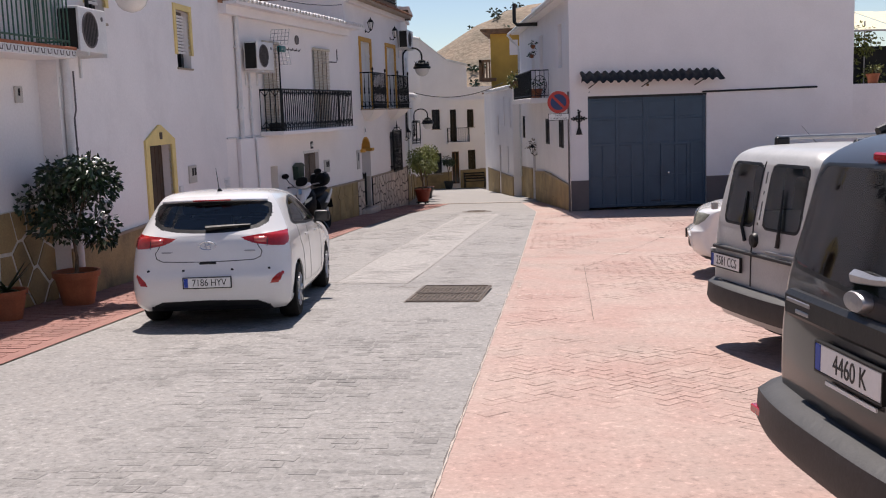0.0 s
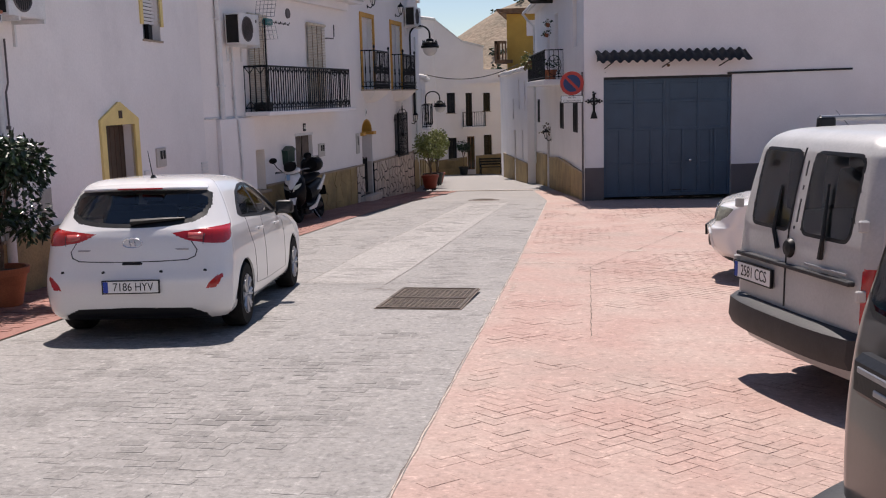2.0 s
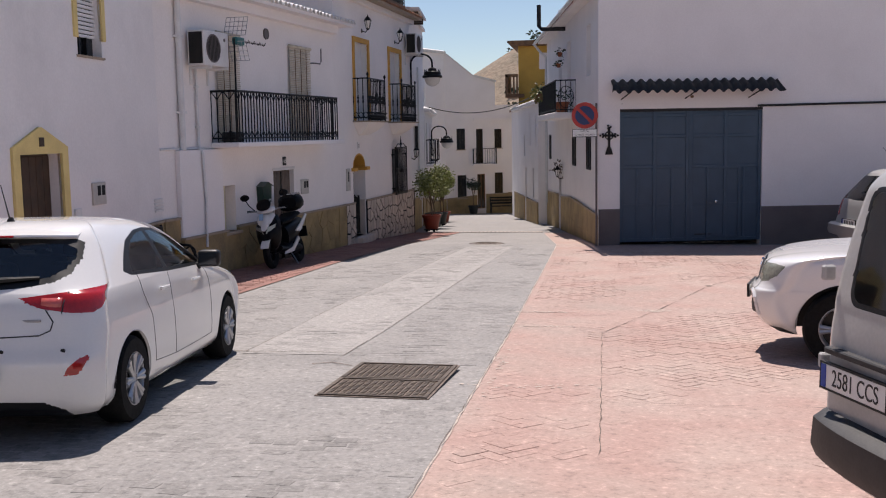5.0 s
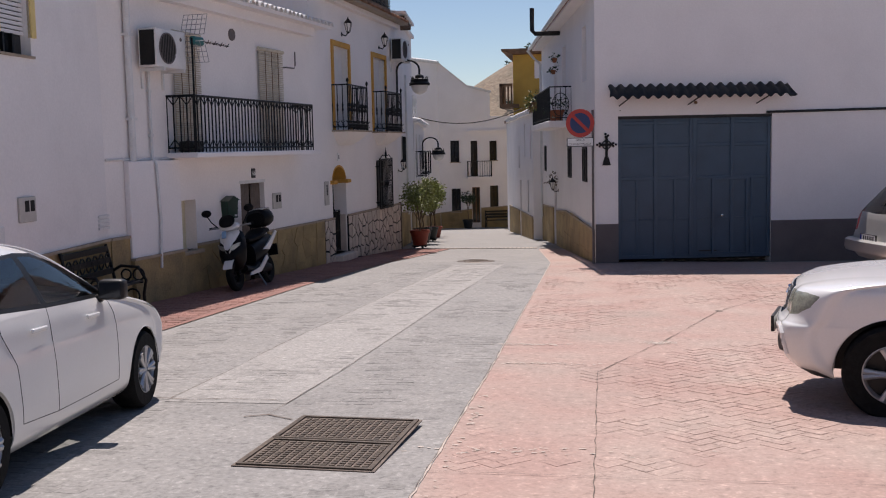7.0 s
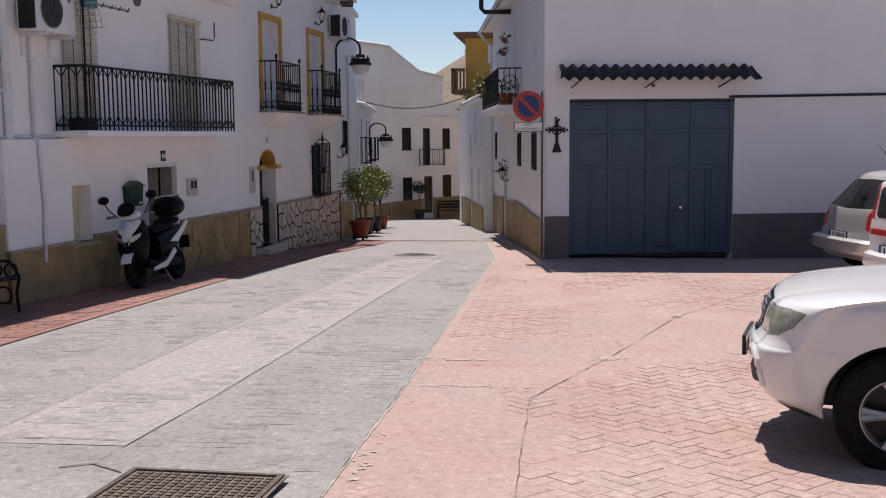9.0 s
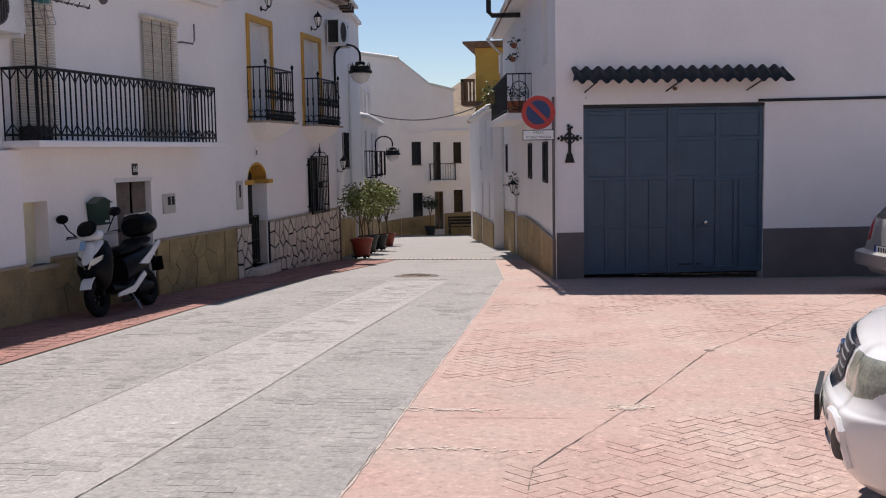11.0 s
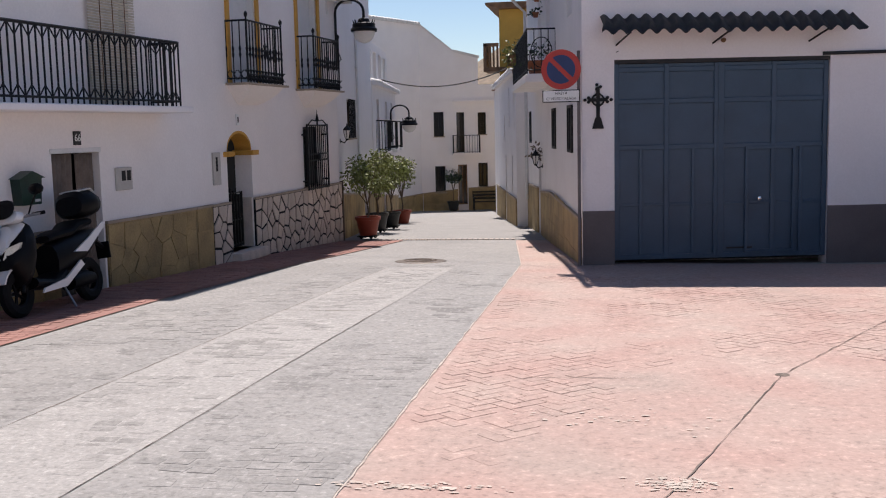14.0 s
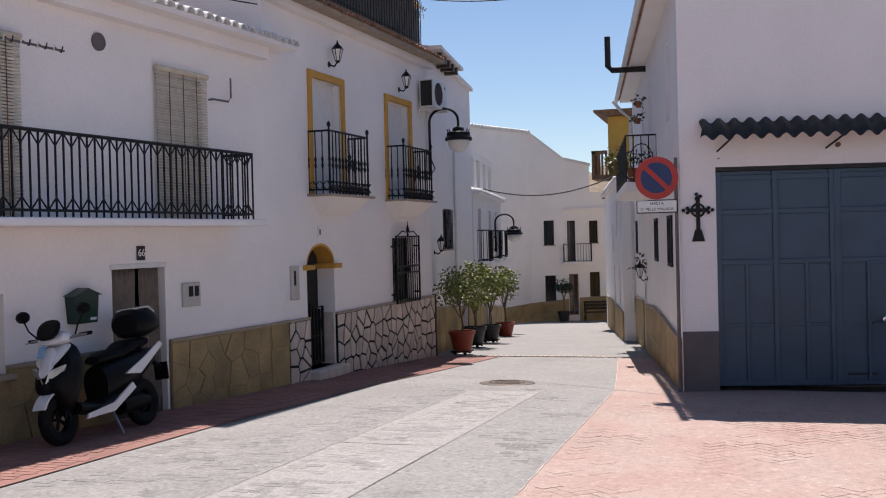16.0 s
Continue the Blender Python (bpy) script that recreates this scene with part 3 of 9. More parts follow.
def roof(name, m, s0, s1, z, depth, pitch, mat, label):
    bm = bmesh.new()
    v = [bm.verts.new(p) for p in ((s0, -0.1, z), (s1, -0.1, z), (s1, depth, z + depth * pitch), (s0, depth, z + depth * pitch), (s0, -0.1, z - 0.1), (s1, -0.1, z - 0.1), (s1, depth, z + depth * pitch - 0.1), (s0, depth, z + depth * pitch - 0.1))]
    for q in ((0, 1, 2, 3), (4, 7, 6, 5), (0, 4, 5, 1), (1, 5, 6, 2), (2, 6, 7, 3), (3, 7, 4, 0)):
        bm.faces.new([v[i] for i in q])
    return tagged(part(name, bm, mat, None, "", m), label, "roof", kind="structure")


RC = roof("roof_1", C_M, -0.02, 7.55, 3.99, 3.2, 0.16, TILE_CLAY, "low pitched clay tile roof with a whitewashed edge")
tile_row(RC, C_M, 0.0, 7.6, 3.92, 0.42, TILE_WHITE, WHITE)
bm = bmesh.new()
prism(bm, [(0.0, 3.70), (7.15, 3.70), (7.15, 3.88), (0.0, 3.88)], -0.16, 0.0)
part("cornice", bm, WHITE, RC)
RD = roof("roof_2", D_M, 0.0, 7.0, 4.78, 3.0, 0.02, TILE_CLAY, "flat roof edge with a brown tiled cornice")
tile_row(RD, D_M, 0.0, 7.0, 4.74, 0.40, TILE_CLAY, CAPSTONE, 0.15, 0.06, 0.4, 0.1)
bm = bmesh.new()
prism(bm, [(0.0, 4.58), (6.9, 4.58), (6.9, 4.70), (0.0, 4.70)], -0.14, 0.0)
part("cornice", bm, CREAM, RD)
bm = bmesh.new()
box(bm, 2.2, 6.9, 0.1, 0.3, 4.86, 5.10)
part("parapet", bm, WOOD, RD)
# Added panel: lengthens the house's cast shadow and stands for the dark terrace.
bm = bmesh.new()
box(bm, 0.0, 6.9, 0.16, 0.19, 5.10, 6.0)
part("screen", bm, BROWN_WOOD, RD, "dark screen added behind the terrace railing to lengthen the shadow")
bm = bmesh.new()
box(bm, -0.05, 5.9, -0.40, 2.6, 6.18, 6.30, 0.01)
part("terrace_canopy", bm, BROWN_WOOD, RD, "brown wooden roof over the terrace")
for s in (0.1, 5.75):
    bm = bmesh.new()
    box(bm, s - 0.08, s + 0.08, 0.22, 0.38, 4.84, 6.18, 0.008)
    part("post", bm, BROWN_WOOD, RD)
RE = roof("roof_3", E1_M, 0.0, 6.3, 5.08, 3.0, 0.05, WHITE, "white flat roof slab with dark beam ends")
for i in range(5):
    bm = bmesh.new()
    box(bm, 0.4 + i * 0.5, 0.56 + i * 0.5, -0.30, 0.1, 4.84, 4.99)
    part("beam", bm, BROWN_WOOD, RE)
bm = bmesh.new()
box(bm, 0.0, 3.0, -0.36, 0.0, 5.0, 5.07)
part("eave", bm, WHITE, RE)
RE2 = roof("roof_4", E2_M, 0.0, 8.5, 2.36, 0.9, 0.1, WHITE, "whitewashed ledge with a tiled edge")
tile_row(RE2, E2_M, 0.0, 8.5, 2.3, 0.22, TILE_WHITE, WHITE, 0.22)
RF = roof("roof_5", FL_M, 0.0, FL_L, 5.82, 4.0, 0.12, TILE_WHITE, "pale clay tile roof of the far house")
tile_row(RF, FL_M, 0.0, FL_L, 5.78, 0.12, TILE_WHITE, WHITE, 0.24, 0.1)
bm = bmesh.new()
prism(bm, [(1.6, 4.5), (2.8, 4.2), (2.8, 4.32), (1.6, 4.62)], -0.06, 0.4)
part("coping", bm, TILE_WHITE, RF, "", FL_M.inverted() @ F_M)
bm = bmesh.new()
prism(bm, [(0.0, 5.80), (1.64, 4.49), (1.64, 4.55), (0.0, 5.86)], -0.05, 0.4)
part("coping", bm, TILE_WHITE, RF, "", FL_M.inverted() @ F_M)
bm = bmesh.new()
box(bm, 1.55, 6.0, -0.12, 0.05, 2.2, 2.3)
part("ledge", bm, WHITE, RF, "", FL_M.inverted() @ F_M)
RR = roof("roof_6", R1_M, 0.0, R1_L + 0.05, 4.58, 5.0, 0.22, TILE_CLAY, "clay tile roof with a white eave")
tile_row(RR, R1_M, 0.0, R1_L + 0.02, 4.52, 0.36, TILE_CLAY, WHITE, 0.2, 0.085, 0.5)
bm = bmesh.new()
tube(bm, [(0.0, -0.41, 4.50), (R1_L + 0.05, -0.41, 4.52)], 0.05, 10)
part("gutter", bm, PVC, RR, "white half-round gutter")
RR2 = roof("roof_7", R2_M, 0.0, R2_L, 2.55, 4.0, 0.15, TILE_CLAY, "clay tile roof of the low house")
tile_row(RR2, R2_M, 2.0, R2_L, 2.5, 0.2, TILE_WHITE, WHITE, 0.24)
roof("roof_8", G_M, -0.02, G_L, 4.6, 6.0, 0.03, WHITE_B, "plain flat top of the garage house")

# ---- ochre tower house behind the low roofs ----
OH = thing("ochre_house", Matrix.Translation((-1.9, 49.2, 0)), "ochre rendered house with a brown eave and balcony", "house")
bm = bmesh.new()
wall_bm(bm, 5.0, -3, 5.2, 5.0)
part("wall", bm, OCHRE_WALL, OH)
bm = bmesh.new()
prism(bm, [(-0.45, 5.42), (5.4, 5.42), (5.4, 5.28), (0.05, 5.2), (-0.45, 5.34)], -0.4, 5.2)
part("roof", bm, WOOD, OH)
bm = bmesh.new()
box(bm, -0.55, 0.25, -0.35, 1.2, 3.0, 3.15)
box(bm, -0.55, -0.43, -0.35, 1.2, 3.15, 4.0)
box(bm, -0.55, 0.0, -0.35, -0.27, 3.88, 4.0)
for i in range(4):
    box(bm, -0.5 + i * 0.14, -0.43 + i * 0.14, -0.34, -0.28, 3.15, 3.9)
part("balcony", bm, WOOD, OH)
bm = bmesh.new()
box(bm, 0.9, 1.3, -0.02, 0.05, 4.2, 4.9)
part("window", bm, WHITE, OH)

# ---- doors and windows ----
N_DOOR, N_WIN = [0], [0]


def opening(kind, m, s0, s1, z0, z1, label):
    c = N_DOOR if kind == "door" else N_WIN
    c[0] += 1
    return thing("%s_%d" % (kind, c[0]), m @ Matrix.Translation(((s0 + s1) / 2, 0, z0)), label, kind, kind="structure")


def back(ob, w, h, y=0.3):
    # Near-black sheet paints in the shade of the room behind the opening.
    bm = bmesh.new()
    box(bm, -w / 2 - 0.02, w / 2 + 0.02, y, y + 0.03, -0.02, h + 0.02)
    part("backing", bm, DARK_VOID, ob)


def frame_bars(ob, w, h, t, y0, y1, mat, name="frame", bottom=True):
    bm = bmesh.new()
    box(bm, -w / 2, -w / 2 + t, y0, y1, 0, h)
    box(bm, w / 2 - t, w / 2, y0, y1, 0, h)
    box(bm, -w / 2 + t, w / 2 - t, y0, y1, h - t, h)
    if bottom:
        box(bm, -w / 2 + t, w / 2 - t, y0, y1, 0, t)
    return part(name, bm, mat, ob)


GLASS_DARK = material("dark window glass", (0.02, 0.022, 0.025), 0.08, var=0.05, bump=0)


def dark_window(m, s0, s1, z0, z1, label, bars=None, sill=True, frame_mat=BROWN_WOOD, y=0.12, pane_mat=GLASS_DARK):
    ob = opening("window", m, s0, s1, z0, z1, label)
    w, h = s1 - s0, z1 - z0
    frame_bars(ob, w, h, 0.05, y, y + 0.05, frame_mat)
    for a, b in ((-w / 2 + 0.05, -0.02), (0.02, w / 2 - 0.05)):
        bm = bmesh.new()
        box(bm, a, b, y + 0.02, y + 0.03, 0.05, h - 0.05)
        part("pane", bm, pane_mat, ob)
    bm = bmesh.new()
    box(bm, -0.02, 0.02, y - 0.005, y + 0.05, 0.05, h - 0.05)
    part("mullion", bm, frame_mat, ob)
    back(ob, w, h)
    if sill:
        bm = bmesh.new()
        box(bm, -w / 2 - 0.05, w / 2 + 0.05, -0.05, y, -0.04, 0.0)
        part("sill", bm, CAPSTONE, ob)
    if bars:
        for i in range(bars):
            bm = bmesh.new()
            x = -w / 2 + (i + 0.5) * w / bars
            tube(bm, [(x, -0.04, 0.0), (x, -0.04, h)], 0.011, 6)
            part("bar", bm, BLACK_IRON, ob)
    return ob


def roller(ob, w, h, y, mat, slat=0.05, name="shutter"):
    """A lowered roller shutter with its slats, as one part."""
    bm = bmesh.new()
    n = int(h / slat)
    for i in range(n):
        z = h * i / n
        box(bm, -w / 2, w / 2, y, y + 0.02, z, z + h / n - 0.006)
        box(bm, -w / 2, w / 2, y + 0.006, y + 0.018, z + h / n - 0.006, z + h / n)
    return part(name, bm, mat, ob)


# yellow framed door with a pointed top
d = opening("door", B_M, 2.86, 3.84, -0.62, 1.34, "dark brown wooden door in a pale yellow pointed frame")
bm = bmesh.new()
box(bm, -0.49, 0.49, 0.16, 0.21, 0, 1.96)
leaf = part("leaf", bm, BROWN_WOOD, d)
for i in range(6):
    bm = bmesh.new()
    box(bm, -0.48 + i * 0.162, -0.33 + i * 0.162, 0.145, 0.16, 0.03, 1.93, 0.006)
    part("plank", bm, BROWN_WOOD, leaf)
bm = bmesh.new()
prism(bm, [(-0.64, -0.05), (-0.49, -0.05), (-0.49, 1.96), (0.49, 1.96), (0.49, -0.05), (0.64, -0.05), (0.64, 2.04), (0.03, 2.28), (-0.03, 2.28), (-0.64, 2.04)], -0.035, 0.03)
part("frame", bm, PALE_YELLOW, d, "pale yellow painted frame")
bm = bmesh.new()
box(bm, -0.64, 0.64, -0.14, 0.2, -0.22, -0.05, 0.01)
part("step", bm, CAPSTONE, d)
bm = bmesh.new()
box(bm, -0.055, 0.055, -0.045, -0.03, 2.05, 2.16, 0.004)
part("number_tile", bm, BROWN_WOOD, d)
back(d, 0.98, 1.96)
# upper windows of that house
for s0, s1, z0, z1 in ((4.46, 5.14, 2.60, 3.56), (1.05, 1.62, 3.1, 4.3)):
    w, h = s1 - s0, z1 - z0
    ob = opening("window", B_M, s0, s1, z0, z1, "window with white louvred shutters in a yellow frame")
    bm = bmesh.new()
    for i in range(int((h - 0.25) / 0.055)):
        box(bm, -w / 2 + 0.02, w / 2, 0.09, 0.125, 0.25 + i * 0.055, 0.25 + i * 0.055 + 0.04)
    part("shutter", bm, SHUTTER, ob)
    bm = bmesh.new()
    box(bm, -w / 2, w / 2, 0.13, 0.15, 0, h)
    part("pane", bm, GLASS_DARK, ob)
    bm = bmesh.new()
    for x in (-w / 2, -w / 2 + w * 0.3, -w / 2 + w * 0.6):
        box(bm, x, x + 0.035, 0.08, 0.13, 0, 0.25)
    part("lower_frame", bm, BLACK_IRON, ob)
    bm = bmesh.new()
    prism(bm, [(-w / 2 - 0.1, 0.22), (-w / 2, 0.22), (-w / 2, h), (w / 2, h), (w / 2, 0.22), (w / 2 + 0.1, 0.22), (w / 2 + 0.1, h + 0.1), (-w / 2 - 0.1, h + 0.1)], -0.025, 0.03)
    part("frame", bm, PALE_YELLOW, ob, "pale yellow painted band")
    bm = bmesh.new()
    box(bm, -w / 2 - 0.04, w / 2 + 0.04, -0.03, 0.1, -0.03, 0.0)
    part("sill", bm, CAPSTONE, ob)
    back(ob, w, h)
# balcony doors behind straw blinds
for s0, s1 in ((1.92, 2.62), (4.86, 5.76)):
    w, h = s1 - s0, 1.82
    ob = opening("window", C_M, s0, s1, 1.42, 3.24, "balcony door hidden by a hanging straw blind")
    blind = None
    bm = bmesh.new()
    for i in range(52):
        z = 0.02 + i * 0.035
        box(bm, -w / 2 - 0.06, w / 2 + 0.05, -0.055 - 0.003 * (i % 2), -0.047, z, z + 0.024)
    blind = part("blind", bm, BLIND, ob, "straw coloured slatted blind")
    for x in (-w * 0.3, 0.0, w * 0.3):
        bm = bmesh.new()
        tube(bm, [(x, -0.065, 0.0), (x, -0.065, h)], 0.006, 5)
        part("cord", bm, WOOD, blind)
    bm = bmesh.new()
    tube(bm, [(-w / 2 - 0.07, -0.055, h + 0.03), (w / 2 + 0.06, -0.055, h + 0.03)], 0.035, 8)
    part("headrail", bm, BLIND, ob)
    bm = bmesh.new()
    box(bm, -w / 2, w / 2, 0.15, 0.19, 0, h)
    part("door_leaf", bm, SHUTTER, ob)
    back(ob, w, h)
# low window with a cream shutter
ob = opening("window", C_M, 1.86, 2.42, -0.14, 0.66, "small low window with a cream roller shutter")
roller(ob, 0.56, 0.8, 0.2, CREAM_SHUTTER, 0.045)
back(ob, 0.56, 0.8)
# curtained door
ob = opening("door", C_M, 3.99, 4.93, -0.93, 0.85, "house door hung with beige curtains, slightly parted")
for x0, x1, sgn in ((-0.47, 0.05, 1), (0.1, 0.47, -1)):
    bm = bmesh.new()
    rows = []
    for k in range(9):
        z = 1.76 * (1 - k / 8)
        row = []
        for i in range(33):
            u = i / 32
            pull = 0.10 * (k / 8) ** 1.2 * sgn
            a, b = x0 - (pull if sgn < 0 else 0) * -0.0, x1
            x = x0 + (x1 - x0) * u
            if sgn > 0:
                x = x0 + (x1 - x0 - abs(pull)) * u
            else:
                x = x0 + abs(pull) * 0.6 + (x1 - x0 - abs(pull) * 0.6) * u
            row.append(bm.verts.new((x, 0.10 + 0.018 * math.sin(u * 34 + k * 0.2), z)))
        rows.append(row)
    for r0, r1 in zip(rows, rows[1:]):
        for i in range(32):
            bm.faces.new((r0[i], r0[i + 1], r1[i + 1], r1[i]))
    c = part("curtain", bm, CURTAIN, ob, "", None, True)
    c.data.materials[0] = CURTAIN
    md = c.modifiers.new("thickness", "SOLIDIFY")
    md.thickness = 0.008
bm = bmesh.new()
box(bm, -0.47, 0.47, 0.24, 0.28, 0, 0.75)
part("lower_leaf", bm, BROWN_WOOD, ob)
bm = bmesh.new()
box(bm, -0.50, 0.50, -0.015, 0.1, 1.77, 1.83, 0.006)
part("lintel_rail", bm, PVC, ob)
bm = bmesh.new()
box(bm, -0.5, 0.5, -0.10, 0.3, -0.10, 0.0, 0.008)
part("threshold", bm, CAPSTONE, ob)
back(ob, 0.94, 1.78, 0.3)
# arched porch with a low gate
ob = opening("door", D_M, 1.22, 2.2, -0.90, 1.06, "recessed dark doorway under an ochre arch with a low black gate")
bm = bmesh.new()
arc = [(0.49 * math.cos(math.pi * i / 14), 1.66 + 0.30 * math.sin(math.pi * i / 14)) for i in range(15)]
prism(bm, [(0.49, 1.97), *arc[0:1]] + arc[1:8] + [(0.0, 1.97)], -0.002, 0.30)
part("spandrel", bm, CREAM, ob)
bm = bmesh.new()
prism(bm, [(-0.49, 1.97), (0.0, 1.97)] + arc[7:15], -0.002, 0.30)
part("spandrel", bm, CREAM, ob)
bm = bmesh.new()
inner = [(0.47 * math.cos(math.pi * i / 14), 1.64 + 0.29 * math.sin(math.pi * i / 14)) for i in range(15)]
outer = [(0.49 * math.cos(math.pi * i / 14), 1.66 + 0.31 * math.sin(math.pi * i / 14)) for i in range(15)]
prism(bm, outer + inner[::-1], -0.004, 0.40)
part("vault", bm, OCHRE, ob, "ochre painted vault")
bm = bmesh.new()
box(bm, 0.36, 0.62, -0.09, 0.38, 1.56, 1.64, 0.01)
part("ledge", bm, OCHRE, ob)
bm = bmesh.new()
box(bm, -0.62, -0.36, -0.09, 0.38, 1.56, 1.64, 0.01)
part("ledge", bm, OCHRE, ob)
bm = bmesh.new()
box(bm, 0.484, 0.52, 0.3, 0.5, 0.84, 1.97)
part("reveal", bm, CREAM, ob)
bm = bmesh.new()
box(bm, 0.46, 0.488, 0.02, 0.5, 0.0, 0.84)
part("reveal", bm, CRAZY, ob)
# Leaf coloured near-black to paint in the shade deep in the porch.
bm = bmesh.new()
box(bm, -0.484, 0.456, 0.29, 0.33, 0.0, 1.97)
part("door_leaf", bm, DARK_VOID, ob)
gate = bmesh.new()
for i in range(7):
    x = -0.44 + i * 0.11
    tube(gate, [(x, 0.1, 0.05), (x, 0.1, 0.98 + 0.06 * math.sin(i))], 0.024, 6)
for z in (0.1, 0.5, 0.95):
    tube(gate, [(-0.46, 0.1, z), (0.24, 0.1, z)], 0.013, 6)
for i in range(4):
    tube(gate, [(-0.44 + i * 0.16, 0.1, 0.5), (-0.36 + i * 0.16, 0.1, 0.9), (-0.28 + i * 0.16, 0.1, 0.5)], 0.008, 5)
part("gate", gate, BLACK_IRON, ob, "low black iron gate")
bm = bmesh.new()
box(bm, -0.55, 0.55, -0.22, 0.3, -0.16, 0.0, 0.012)
part("step", bm, CRAZY, ob)
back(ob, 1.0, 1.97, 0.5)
# ochre framed balcony doors
for s0, s1 in ((1.50, 2.60), (4.60, 5.72)):
    w, h = s1 - s0, 1.82
    ob = opening("window", D_M, s0, s1, 1.86, 3.68, "balcony door with a lowered white shutter in an ochre frame")
    roller(ob, w - 0.02, h, 0.13, SHUTTER, 0.055)
    bm = bmesh.new()
    t = 0.115
    prism(bm, [(-w / 2 - t, -0.02), (-w / 2, -0.02), (-w / 2, h), (w / 2, h), (w / 2, -0.02), (w / 2 + t, -0.02), (w / 2 + t, h + t), (-w / 2 - t, h + t)], -0.035, 0.02)
    part("frame", bm, OCHRE, ob, "ochre painted moulding")
    bm = bmesh.new()
    box(bm, w / 2 - 0.03, w / 2, 0.02, 0.13, 0, h)
    part("jamb", bm, SHUTTER, ob)
    back(ob, w, h)
# barred window with a crest
ob = dark_window(D_M, 4.72, 5.78, -0.05, 1.12, "black barred window with a pointed iron crest", None, True, BLACK_IRON)
bm = bmesh.new()
for i in range(11):
    x = -0.56 + i * 0.112
    tube(bm, [(x, -0.11, -0.06), (x, -0.11, 1.2)], 0.011, 6)
part("bars", bm, BLACK_IRON, ob)
bm = bmesh.new()
for z in (-0.05, 0.5, 0.62, 1.18):
    box(bm, -0.6, 0.6, -0.125, -0.095, z, z + 0.03)
for x in (-0.6, 0.57):
    box(bm, x, x + 0.03, -0.125, -0.095, -0.06, 1.22)
for x, z in ((-0.62, 0.1), (-0.62, 1.0), (0.56, 0.1), (0.56, 1.0)):
    box(bm, x, x + 0.06, -0.12, 0.02, z, z + 0.03)
part("grille_frame", bm, BLACK_IRON, ob)
bm = bmesh.new()
tube(bm, [(-0.5, -0.11, 1.22), (-0.3, -0.11, 1.30), (-0.08, -0.11, 1.28), (0, -0.11, 1.42), (0.08, -0.11, 1.28), (0.3, -0.11, 1.30), (0.5, -0.11, 1.22)], 0.012, 6)
tube(bm, [(0, -0.11, 1.2), (0, -0.11, 1.5)], [0.02, 0.004], 6)
lathe(bm, [(0.0, 0.5), (0.05, 0.54), (0.05, 0.62), (0.0, 0.66)], 8, (0, -0.115, 0.0), cap=False)
part("crest", bm, BLACK_IRON, ob)
# further openings down the street
dark_window(E1_M, 1.75, 2.9, 0.85, 1.75, "window with a black iron cage", 7)
dark_window(E1_M, 4.2, 5.0, -1.6, 0.2, "dark wooden house door", None, False)
for s in (1.2, 4.2, 6.4):
    dark_window(E2_M, s, s + 0.75, 0.45, 1.9, "balcony door in shade", None, False)
dark_window(E2_M, 2.6, 3.4, -1.9, -0.1, "dark wooden house door", None, False)
for i in range(5):
    dark_window(F1M, i * 1.6 + 0.5, i * 1.6 + 1.5, 2.5, 3.45, "dark upper opening between white posts", None, False)
for k, (a, b, c, d2) in enumerate(F_OPEN):
    dark_window(F_M, a, b, c, d2, "brown wooden house door" if k == 4 else "dark window of the far house", None if k in (1, 4) else 5, k not in (1, 4), WOOD if k == 4 else BLACK_IRON, 0.1)
for a, b, c, d2 in ((7.9, 8.6, 0.60, 1.36), (10.9, 11.63, 0.60, 1.36), (1.0, 1.5, 0.6, 1.4)):
    dark_window(R1_M, a, b, c, d2, "small window with dark closed shutters", None, False, DARK_METAL, -0.03, DARK_METAL)
for a, b, c, d2 in ((10.78, 11.55, 2.78, 3.96), (6.5, 7.4, 2.02, 3.95), (4.2, 5.0, 2.02, 3.95)):
    ob = opening("window", R1_M, a, b, c, d2, "window with a lowered white shutter")
    roller(ob, b - a - 0.02, d2 - c, 0.1, SHUTTER, 0.05)
    back(ob, b - a, d2 - c)
ob = dark_window(R1_M, 4.0, 4.75, -1.5, 0.4, "dark brown house door on the street", None, False)
for a, b, c, d2 in R2_OPEN:
    dark_window(R2_M, a, b, c, d2, "narrow dark window of the low house", None, False, BROWN_WOOD, 0.06)

# ---- garage door ----
gd = opening("door", G_M, 0.47, 3.62, -0.99, 1.96, "large dark blue steel garage door with a wicket")
GW, GH = 3.15, 2.95
back(gd, GW, GH)
for x0, x1, nm in ((-GW / 2, -0.03, "leaf"), (-0.03, GW / 2, "leaf")):
    bm = bmesh.new()
    box(bm, x0 + 0.006, x1 - 0.006, 0.07, 0.10, 0.03, GH - 0.06)
    leaf = part(nm, bm, BLUE, gd)
    w = x1 - x0
    bars = bmesh.new()
    for z in (0.03, 0.62 * GH * 0.9, 0.80 * GH * 0.98, GH - 0.18):
        box(bars, x0 + 0.006, x1 - 0.006, 0.045, 0.07, z, z + 0.07, 0.006)
    for u in (0.0, 0.5, 1.0):
        x = x0 + 0.006 + u * (w - 0.082)
        box(bars, x, x + 0.07, 0.041, 0.068, 0.03, GH - 0.06, 0.006)
    part("rail", bars, BLUE, leaf)
    bars = bmesh.new()
    for u in (0.24, 0.74):
        x = x0 + u * w
        box(bars, x, x + 0.05, 0.045, 0.07, 0.1, 1.66, 0.006)
    for u in (0.02, 0.27, 0.52, 0.77):
        x = x0 + u * w
        box(bars, x + 0.03, x + 0.24 * w - 0.02, 0.05, 0.07, 0.82, 0.86, 0.004)
    part("rail", bars, BLUE, leaf)
bm = bmesh.new()
